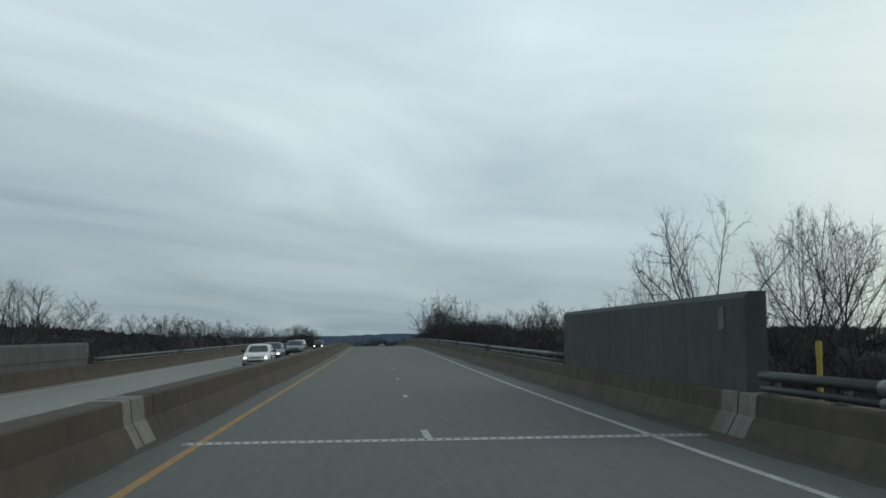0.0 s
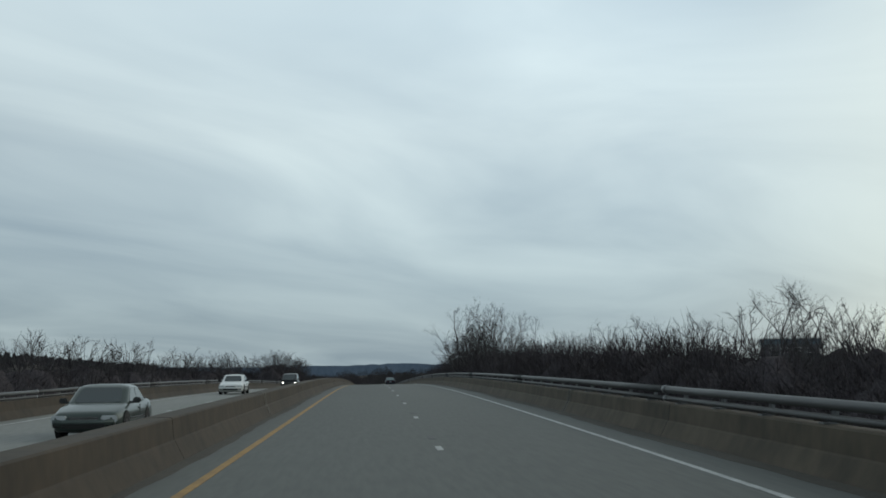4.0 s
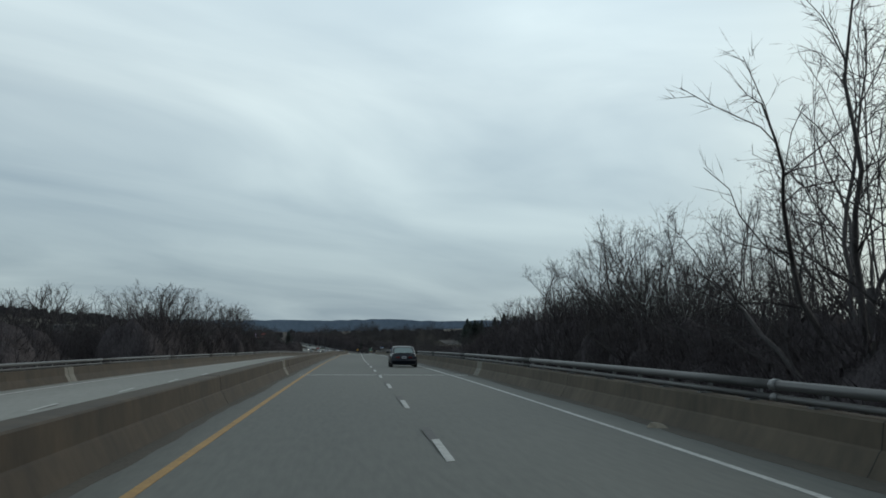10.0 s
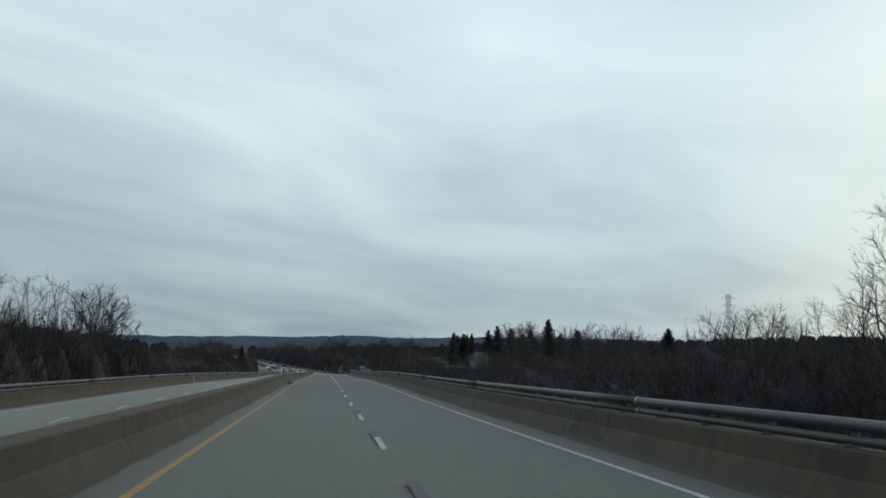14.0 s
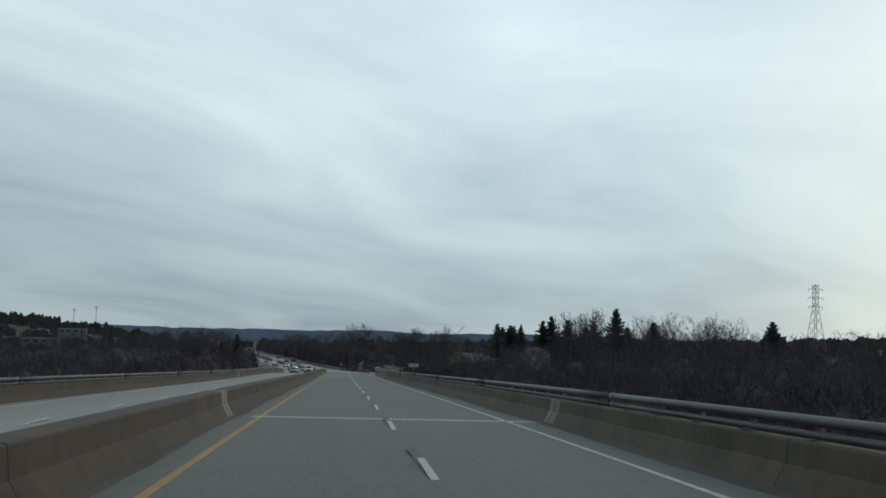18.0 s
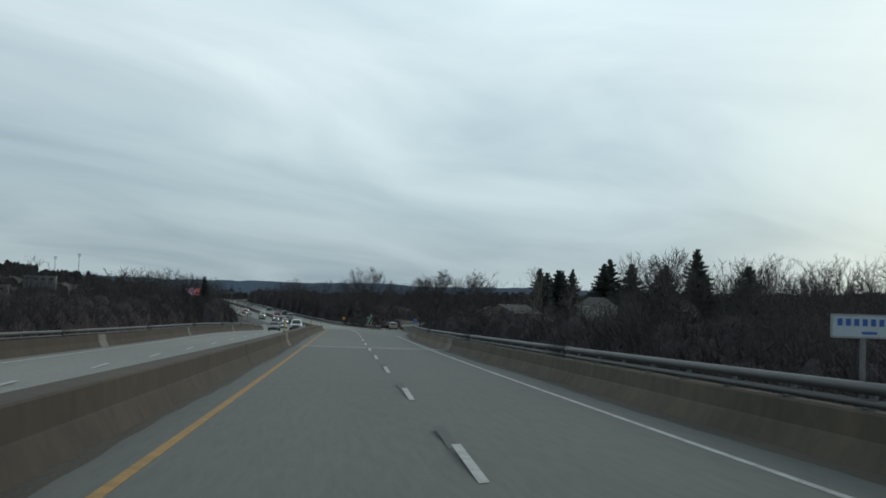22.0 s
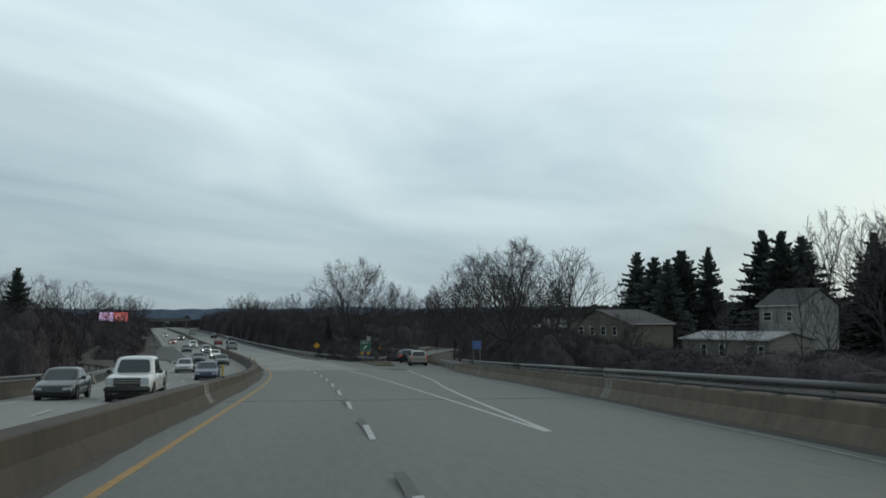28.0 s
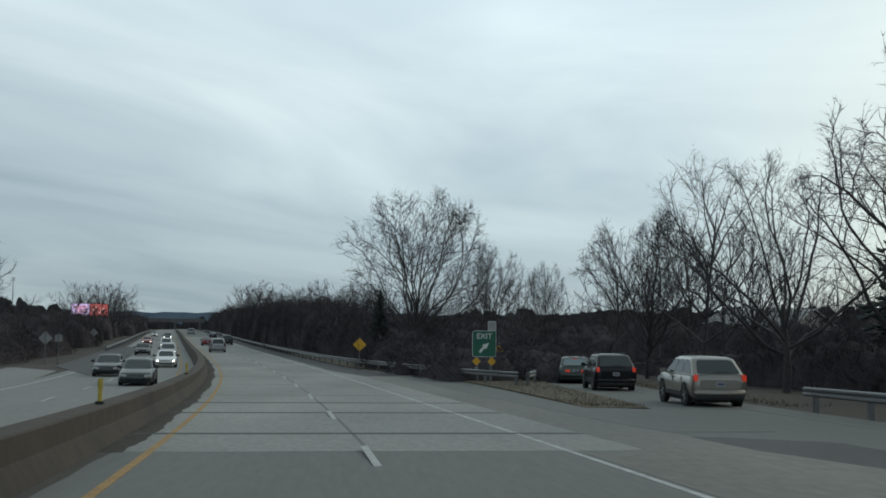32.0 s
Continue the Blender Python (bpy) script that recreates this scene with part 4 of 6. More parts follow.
# single trees that stand out beside the road: kind, along, sideways, top above the road, turn, width
for k, s, o, top, a, w in (
        (0, 60, 20.4, 7.9, 20, 0.72), (1, 45, 20.6, 5.8, 80, 0.9), (0, 49.6, 21.3, 6.6, 150, 0.66), (3, 54, 23.6, 6.8, 10, 0.72), (1, 38, 24, 5.4, 200, 1.0), (3, 72, 20, 5.0, 30, 1.0),
        (0, 231, 15.5, 7.0, 40, 0.9), (0, 239, 14.6, 9.7, 120, 1.05), (3, 243, 17.6, 11.0, 70, 0.8), (2, 243, 20.8, 9.7, 10, 0.8), (0, 239, 22.0, 8.6, 250, 0.9), (3, 250, 20, 8.2, 300, 0.9),
        (2, 259, 20, 7.4, 20, 0.9), (0, 267, 19, 8.0, 200, 0.9), (1, 275, 18, 8.2, 90, 0.9), (3, 282, 22, 8.0, 130, 1.0), (0, 290, 23.5, 10.2, 30, 0.9),
        (2, 297, 22, 8.8, 60, 0.9), (2, 304, 19.4, 8.0, 110, 1.05), (1, 309, 20, 6.4, 20, 0.9), (3, 316, 21, 6.0, 75, 0.9), (2, 325, 22, 6.1, 140, 0.9), (0, 331, 21.5, 5.9, 60, 0.9), (3, 339, 23, 4.6, 10, 1.0), (1, 348, 24, 4.2, 10, 1.0),
        (1, 508, 21, 3.6, 0, 1.0), (1, 513, 22, 4.0, 60, 1.0), (3, 518, 21, 4.1, 130, 1.0), (1, 523, 23, 4.4, 200, 0.9), (3, 529, 22, 3.8, 260, 1.0), (1, 536, 24, 3.5, 320, 1.0),
        (0, 200, 20, 4.6, 50, 1.2), (2, 176, 24, 4.9, 160, 1.0), (3, 158, 24, 4.2, 40, 1.1), (2, 140, 24, 5.0, 100, 1.0)):
    plant(KINDS[k], s, o, top, a, w)
plant(PALE, 622, 25, 8.0, 30)
plant(PALE, 611, 28, 6.5, 130, 0.9)
plant(PALE, 598, 23, 3.6, 200, 0.9)
plant(BIG, 741, 26.2, 13.2, 25, 1.0)
plant(ROUND, 815, 18.4, 15.7, 0, 1.0)
plant(ROUND, 835, 31.3, 12.5, 100, 0.66)
plant(ROUND, 850, 43, 11.4, 200, 0.62)
plant(KINDS[2], 765, 29, 11.8, 40, 1.1)
plant(KINDS[1], 771, 27, 12.4, 140, 1.0)
plant(ROUND, 787, 30, 11.2, 260, 0.95)
plant(KINDS[0], 758, 32, 12.0, 30, 1.1)
plant(KINDS[3], 800, 36, 9.0, 60, 1.2)
for k, s, o, top, a, w in ((3, 757, 46, 5.6, 30, 1.3), (2, 764, 47, 6.0, 120, 1.0), (0, 771, 45, 6.4, 210, 1.0), (3, 748, 50, 5.0, 300, 1.2), (0, 741, 54, 5.2, 75, 1.0), (2, 752, 62, 6.4, 15, 0.9)):
    plant(KINDS[k], s, o, top, a, w)
for k, s, o, top, a, w in ((0, 70, -19, 4.4, 20, 1.3), (2, 76, -20, 5.0, 90, 1.3), (0, 84, -22, 5.0, 170, 1.3), (3, 92, -21, 3.6, 10, 1.3), (0, 64, -20, 4.2, 250, 1.3)):
    plant(KINDS[k], s, o, top, a, w)
for k, s, o, top, a, w in ((2, 799, -19.5, 9.6, 40, 1.0), (0, 806, -25, 11.4, 130, 1.0), (2, 803, -31, 12.2, 220, 1.0), (0, 812, -36, 12.6, 310, 1.0), (3, 796, -27, 9.0, 80, 1.2), (2, 818, -42, 12.4, 15, 1.0), (0, 790, -36, 10.5, 190, 1.1)):
    plant(KINDS[k], s, o, top, a, w)
# spruces
for k, s, o, top, w in ((0, 815.8, 72.3, 18.5, 1.0), (1, 808, 72, 17.0, 1.0), (2, 803, 75, 17.5, 1.0), (1, 797.6, 72, 17.5, 1.1), (2, 793, 74.5, 17.8, 0.9), (0, 786, 64, 15.2, 0.9), (0, 775, 77, 18.8, 1.1),
                        (0, 799, 88, 21.3, 1.1), (1, 795, 93, 20.0, 1.0), (0, 776.5, 104, 23.9, 1.0), (1, 765, 113, 19.0, 1.2), (1, 735, 140, 19.0, 1.1), (0, 783, 98, 19.5, 1.1), (1, 768, 90, 17.0, 1.1),
                        (0, 748, -26.2, 11.0, 0.9), (1, 753, -31, 8.5, 1.0), (1, 800, 118, 18.0, 1.0), (2, 700, 120, 13.0, 1.0)):
    plant(SPR[k], s, o, top, 37 * s, w)
plant(SPR[2], 806, 13.6, 6.6, 10, 0.7)


# thickets: a strip of bare stems, twigs and brush, 12 m long, 7 m deep, 5 m tall
def thicket_mesh(seed, stems, brush, nx, ny, deep=6.0):
    rng = random.Random(seed)
    V, F = [], []
    top = lambda y: 0.9 + 0.11 * math.sin(y * 0.9 + seed) + 0.06 * math.sin(y * 2.3 + seed * 2)

    def heart(x, y):
        u, v = x / deep + 0.5, y / 12.6 + 0.5
        e = math.sqrt(max(0.0, 1 - abs(2 * u - 1) ** 3)) * min(1.0, 0.35 + 6 * min(v, 1 - v))
        return (3.65 * top(y) + 0.7 * noise.noise(Vector((x * 0.55, y * 0.55, seed * 3.1))) + 0.5 * noise.noise(Vector((x * 1.6, y * 1.6, seed)))) * e - 0.3
    # the tangled heart of the thicket
    grid = {}
    for i in range(nx + 1):
        for j in range(ny + 1):
            x, y = (i / nx - 0.5) * deep, (j / ny - 0.5) * 12.6
            grid[i, j] = len(V)
            V.append(Vector((x * 0.95 + rng.uniform(-0.12, 0.12), y + rng.uniform(-0.12, 0.12), -3.0 if i in (0, nx) or j in (0, ny) else heart(x, y) + rng.uniform(-0.42, -0.06))))
    for i in range(nx):
        for j in range(ny):
            F.append((grid[i, j], grid[i + 1, j], grid[i + 1, j + 1], grid[i, j + 1]))
    core = len(F)
    for i in range(stems):
        p = Vector((rng.uniform(-deep / 2, deep / 2), rng.uniform(-6.6, 6.6), rng.uniform(-0.3, 1.2)))
        h = rng.uniform(3.2, 4.6) * top(p.y) - p.z * 0.5
        d = bent(rng, Vector((0, 0, 1)), 0.16)
        q = p + d * h * 0.85
        r = rng.uniform(0.012, 0.028)
        tube(V, F, p, q, r, r * 0.5, 3)
        for k in range(9):
            o = p.lerp(q, rng.uniform(0.72, 1.0))
            t = o + bent(rng, d, 0.42) * h * rng.uniform(0.08, 0.20)
            blade(V, F, o, t, 0.013, rng)
            for n in range(2):
                m = o.lerp(t, rng.uniform(0.3, 0.9))
                blade(V, F, m, m + bent(rng, d, 0.55) * h * rng.uniform(0.05, 0.10), 0.010, rng)
    for i in range(brush):
        u = rng.uniform(-1, 1)
        u = math.copysign(abs(u) ** 0.75, u)
        p = Vector((u * deep / 2, rng.uniform(-6.4, 6.4), 0))
        p.z = heart(p.x, p.y) * (1 - 0.18 * rng.random() ** 2) + (rng.random() ** 2) * 0.55
        q = p + (Vector((u * 0.55, 0, 0.75)) + Vector((rng.gauss(0, 0.45), rng.gauss(0, 0.5), rng.gauss(0, 0.3)))) * rng.uniform(0.3, 0.9)
        blade(V, F, p, q, rng.uniform(0.014, 0.046), rng)
    return V, F, core


def thicket_me(name, seed, stems, brush, nx, ny):
    V, F, core = thicket_mesh(seed, stems, brush, nx, ny)
    me = bpy.data.meshes.new(name)
    me.from_pydata([tuple(v) for v in V], [], F)
    me.polygons.foreach_set("use_smooth", [k < core for k in range(len(F))])
    me.materials.append(M_BRUSH)
    return me


THICK = [thicket_me("thicket", 40 + i, 40, 1850, 12, 40) for i in range(3)]
THIN = [thicket_me("thicket", 50 + i, 18, 620, 7, 22) for i in range(3)]


def thicket(s, off, top, turn, label="dense thicket of bare brown shrubs and saplings"):
    p = pt(s, off)
    z = ground_z(p)
    ob = new("thicket", (THICK if (abs(off) < 22.5 and s < 950) or (abs(off) < 30 and 330 < s < 700) or (700 < s < 870 and -50 < off < 45) else THIN)[int(s * 7 + off * 3) % 3])
    k = max((p.z + top - z) / 4.9, 0.35)
    ob.matrix_basis = pose(p.x, p.y, z, 0, 0, heading(s) + turn) @ Matrix.Diagonal((1.0 + 0.15 * math.sin(s), 1.08, k, 1))
    return tagged(ob, label, "thicket", kind="stuff")


def woods(s0, s1, offs, top, ds=10.0, seed=5, trees=0, trise=3.0, kinds=(0, 1, 2, 3)):
    rng = random.Random(seed)
    spots = []
    for j, o in enumerate(offs):
        s = s0 + rng.uniform(0, 4)
        while s < s1:
            thicket(s, o + rng.uniform(-1.5, 1.5), (top(s) if callable(top) else top) + rng.uniform(-0.7, 0.7) * (1 if abs(o) < 30 else 2) + 0.35 * j, rng.choice((0, 180)) + rng.uniform(-8, 8))
            s += ds
    for k in range(trees):
        s = rng.uniform(s0, s1)
        o = rng.uniform(min(offs), max(offs) + (6 if offs[0] > 0 else 0))
        h = (top(s) if callable(top) else top) + rng.uniform(0.2, 1.0) * trise
        if abs(o) < 27 and -20 < s < 640 and k % 2 == 0:
            plant(KINDS[rng.choice(kinds)], s, o, h, rng.uniform(0, 360), rng.uniform(0.9, 1.3))
        else:
            spots.append((rng.choice((0, 1, 2)), s, o, h, rng.uniform(0, 6.28), rng.uniform(0.9, 1.3)))
    if spots:
        grove(spots, "leafless brown trees rising from the thicket")


woods(-40, 330, (17.5, 25), lambda s: lerp(s, (-40, 2.4), (60, 2.3), (110, 2.9), (135, 3.5), (180, 4.1), (215, 4.8), (280, 5.2), (310, 5.0), (330, 4.8)), seed=1, trees=20, trise=0.9)
woods(330, 620, (19, 28), lambda s: lerp(s, (330, 4.7), (345, 3.8), (362, 2.7), (400, 1.9), (480, 1.8), (530, 3.0), (590, 3.4), (620, 2.2)), seed=2, trees=10, trise=1.5)
woods(380, 640, (48, 70, 95), lambda s: lerp(s, (380, 3.0), (520, 4.2), (640, 5.0)), ds=13, seed=3, trees=30, trise=3.5)
woods(640, 730, (36, 44), lambda s: lerp(s, (640, 2.2), (690, 1.6), (730, 1.4)), ds=12, seed=4, trees=3, trise=2.5)
woods(-30, 340, (-24, -36), lambda s: lerp(s, (-30, 1.6), (90, 1.6), (140, 3.0), (260, 4.8), (340, 5.7)), ds=12, seed=6, trees=40, trise=1.4)
woods(320, 415, (-18.5,), lambda s: lerp(s, (320, 5.8), (345, 6.9), (415, 6.6)), ds=10, seed=17, trees=14, trise=1.5)
woods(340, 700, (-26, -40, -58), lambda s: lerp(s, (340, 5.4), (412, 5.6), (436, 2.8), (560, 2.8), (640, 4.4), (700, 5.8)), ds=13, seed=7, trees=30, trise=2.5)
woods(700, 762, (-33, -46), lambda s: lerp(s, (690, 5.6), (715, 7.2), (762, 8.4)), ds=12, seed=8, trees=16, trise=4)
woods(816, 880, (-36, -46, -60), 7.5, ds=12, seed=18, trees=12, trise=5)
woods(815, 1050, (-20, -30), lambda s: lerp(s, (815, 2.5), (900, 5.0), (1050, 7.5)), ds=12, seed=9, trees=16, trise=1.5)
woods(775, 1235, (14.5, 21), lambda s: lerp(s, (775, 2.6), (815, 4.8), (850, 7.5), (900, 9.5), (1000, 10.5), (1120, 10.0), (1240, 9.0)), ds=11, seed=10, trees=26, trise=1.3)
woods(1040, 1235, (-17, -26), lambda s: lerp(s, (1040, 6.0), (1235, 8.0)), ds=12, seed=19, trees=10, trise=3)
woods(735, 800, (34, 42), lambda s: 2.6, ds=11, seed=11, trees=4, trise=2)
woods(800, 1000, (50, 75, 105), lambda s: 6.0, ds=16, seed=12, trees=18, trise=7)
woods(640, 800, (100, 125), lambda s: 7.0, ds=16, seed=13, trees=18, trise=8)

for s, o, top in ((172, 38.6, 5.0), (160, 36.5, 4.4), (738, -24, 8.2), (746, -22.6, 8.0), (734, 27.5, 4.6), (742, 31.0, 5.2), (751, 35.0, 5.0), (760, 39.0, 4.6)):
    thicket(s, o, top, 0)


def stand(n, s0, s1, o0, o1, t0, t1, seed, kinds=FAR):
    """Loose bare trees whose crowns make the skyline."""
    rng = random.Random(seed)
    grove([(rng.choice((0, 1, 2)), rng.uniform(s0, s1), rng.uniform(o0, o1), rng.uniform(t0, t1), rng.uniform(0, 6.28), rng.uniform(0.8, 1.1)) for i in range(n)], "stand of leafless trees on the skyline", kinds)


stand(26, 720, 830, 84, 160, 14.5, 18.5, 61)
stand(18, 600, 710, 105, 175, 9.5, 13.5, 62)
stand(12, 690, 736, 46, 62, 6.0, 9.5, 63)
stand(10, 820, 900, 45, 110, 10.0, 14.0, 64)
stand(16, 880, 1050, -100, -62, 7.0, 11.0, 65)
stand(12, 742, 768, -50, -34, 7.5, 10.5, 67)
stand(14, 824, 852, -54, -28, 10.0, 14.5, 68)
stand(16, 1000, 1070, -34, -14, 11.0, 14.0, 69)
stand(30, 745, 785, 80, 140, 17.0, 21.5, 70)
stand(30, 960, 1060, 12, 75, 11.5, 14.0, 71)
stand(8, 800, 850, 46, 62, 13.0, 17.0, 72)
stand(20, 820, 900, -120, -50, 9.0, 12.5, 74)
stand(3, 755, 762, 36, 41, 11.5, 14.0, 75)
stand(10, 430, 560, 60, 120, 3.0, 6.0, 66)
stand(14, 420, 490, 32, 62, 2.8, 4.2, 80)
stand(34, 490, 610, 33, 62, 4.3, 6.4, 76)
stand(16, 225, 330, 26, 40, 4.8, 6.2, 77, KINDS)
stand(16, 212, 268, 38, 64, 5.4, 6.8, 81)
stand(18, 292, 342, 18, 30, 4.9, 6.2, 82, KINDS)
stand(18, 250, 296, 19, 31, 5.2, 6.6, 83, KINDS)
stand(5, 166, 178, 37.5, 42, 4.9, 5.8, 84)
stand(30, 60, 230, -44, -24, 2.2, 3.6, 78)
stand(16, 30, 140, 26, 40, 2.2, 3.2, 79)

# far woods: one joined mass of stems with a ragged top, and the ridge behind; both have haze painted into their colour
def far_woods(name, rows, material, label, seed, wdt, stem):
    rng = random.Random(seed)
    V, F = [], []
    for x0, y0, x1, y1, tall in rows:
        n = int(math.hypot(x1 - x0, y1 - y0) / stem)
        for i in range(n):
            f = (i + rng.random()) / n
            x, y = x0 + (x1 - x0) * f + rng.gauss(0, 14), y0 + (y1 - y0) * f + rng.gauss(0, 40)
            if y < 1380 and abs(road_at(x, y)[1]) < 55:
                continue
            z = land(x, y)
            h = tall * rng.uniform(0.55, 1.0) * (0.85 + 0.3 * noise.noise(Vector((x * 0.02, y * 0.02, seed))))
            for b in range(5):
                a = rng.uniform(0, 6.28)
                rx = wdt * rng.uniform(0.5, 1.1)
                o = Vector((x + math.cos(a) * wdt * 0.4, y + math.sin(a) * wdt * 0.4, z - 0.5))
                k = len(V)
                hh = h * rng.uniform(0.6, 1.0)
                V.extend((o + Vector((-rx * 0.5, 0, hh * 0.15)), o + Vector((rx * 0.5, 0.2, hh * 0.1)), o + Vector((rx * 0.62, rng.uniform(-1, 1), hh * 0.68)),
                          o + Vector((rx * 0.2, 0, hh)), o + Vector((-rx * 0.25, 0, hh * 0.93)), o + Vector((-rx * 0.6, rng.uniform(-1, 1), hh * 0.62))))
                F.append((k, k + 1, k + 2, k + 3, k + 4, k + 5))
                for t in range(3):
                    p = o + Vector((rng.uniform(-0.5, 0.5) * rx, 0, hh * 0.75))
                    spike(V, F, p, p + Vector((rng.gauss(0, 0.9), 0, hh * rng.uniform(0.2, 0.36))), 0.12)
    return tagged(mesh_ob(name, V, F, material), label, "woods", kind="stuff")


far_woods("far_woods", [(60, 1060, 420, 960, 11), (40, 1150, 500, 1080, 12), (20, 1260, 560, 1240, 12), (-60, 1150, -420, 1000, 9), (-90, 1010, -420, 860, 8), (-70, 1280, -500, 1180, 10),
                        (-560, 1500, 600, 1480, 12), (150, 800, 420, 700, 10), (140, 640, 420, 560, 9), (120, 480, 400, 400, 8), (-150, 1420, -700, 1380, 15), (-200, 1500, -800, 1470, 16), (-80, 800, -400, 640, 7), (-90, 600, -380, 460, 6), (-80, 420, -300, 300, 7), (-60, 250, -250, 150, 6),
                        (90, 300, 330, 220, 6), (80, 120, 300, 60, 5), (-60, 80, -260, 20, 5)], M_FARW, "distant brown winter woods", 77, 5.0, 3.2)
rng = random.Random(3)
rv, rf = [], []
N = 400
for i in range(N + 1):
    a = math.radians(-75 + 150 * i / N)
    r = 2700.0
    x, y = r * math.sin(a), r * math.cos(a)
    t = 15 + 9 * noise.noise(Vector((x * 0.0016, 3.1, 0))) + 4 * noise.noise(Vector((x * 0.006, 1.1, 0))) + rng.uniform(-1.2, 1.2)
    rv += [(x, y, -40), (x, y, t), (x * 1.25, y * 1.25, t + 2)]
for i in range(N):
    k = i * 3
    rf += [(k, k + 3, k + 4, k + 1), (k + 1, k + 4, k + 5, k + 2)]
tagged(mesh_ob("backdrop", rv, rf, M_RIDGE), "wooded ridge on the horizon with blue haze in its colour", "ridge", kind="structure")
for kroot in PROTO + SPR:
    for o in (*kroot.children, kroot):
        bpy.data.objects.remove(o)

# ---- houses beyond the exit ramp ----
M_SID1 = mat("dingy_cream_siding", (0.105, 0.093, 0.074), (0.17, 0.152, 0.122), 0.8, 0.8, stretch=(0.2, 0.2, 6))
M_SID2 = mat("grey_tan_siding", (0.125, 0.118, 0.105), (0.20, 0.19, 0.172), 0.8, 0.8, stretch=(0.2, 0.2, 6))
M_SID3 = mat("pale_grey_siding", (0.18, 0.18, 0.17), (0.28, 0.28, 0.265), 0.8, 0.8, stretch=(0.2, 0.2, 6))
M_ROOF = mat("dark_shingles", (0.035, 0.035, 0.037), (0.07, 0.069, 0.07), 1.5, 0.9, bump=0.4, stretch=(1, 1, 3))
M_ROOFP = mat("pale_metal_roof", (0.16, 0.16, 0.16), (0.24, 0.24, 0.24), 1.0, 0.6)
M_TRIM = mat("white_trim", (0.42, 0.42, 0.41), (0.55, 0.55, 0.54), 2, 0.6)
M_DOOR = mat("grey_door", (0.10, 0.09, 0.08), (0.16, 0.145, 0.13), 2, 0.6)
M_PANE = plain("window_glass", (0.02, 0.024, 0.027), 0.08)
M_BRICK = mat("chimney_brick", (0.13, 0.065, 0.05), (0.22, 0.12, 0.09), 4, 0.9)


def window(parent, c, w, h, face):
    """A sash window on a wall: face is the outward axis, 'x' or 'y', with its sign."""
    ax, sg = face
    win = new("window")
    win.parent = parent
    win.matrix_basis = pose(*c, 0, 0, {("y", -1): 0, ("y", 1): 180, ("x", -1): -90, ("x", 1): 90}[(ax, sg)])
    for x, z, sx, sz in ((-w / 2, 0, 0.09, h + 0.09), (w / 2, 0, 0.09, h + 0.09), (0, h / 2, w, 0.09), (0, 0, w, 0.06), (0, -h / 2, w + 0.12, 0.1)):
        box_part("window_frame", (x, -0.035, z), (sx, 0.08, sz), M_TRIM, win)
    for z in (-h / 4, h / 4):
        box_part("pane", (0, -0.012, z), (w - 0.05, 0.02, h / 2 - 0.05), M_PANE, win)


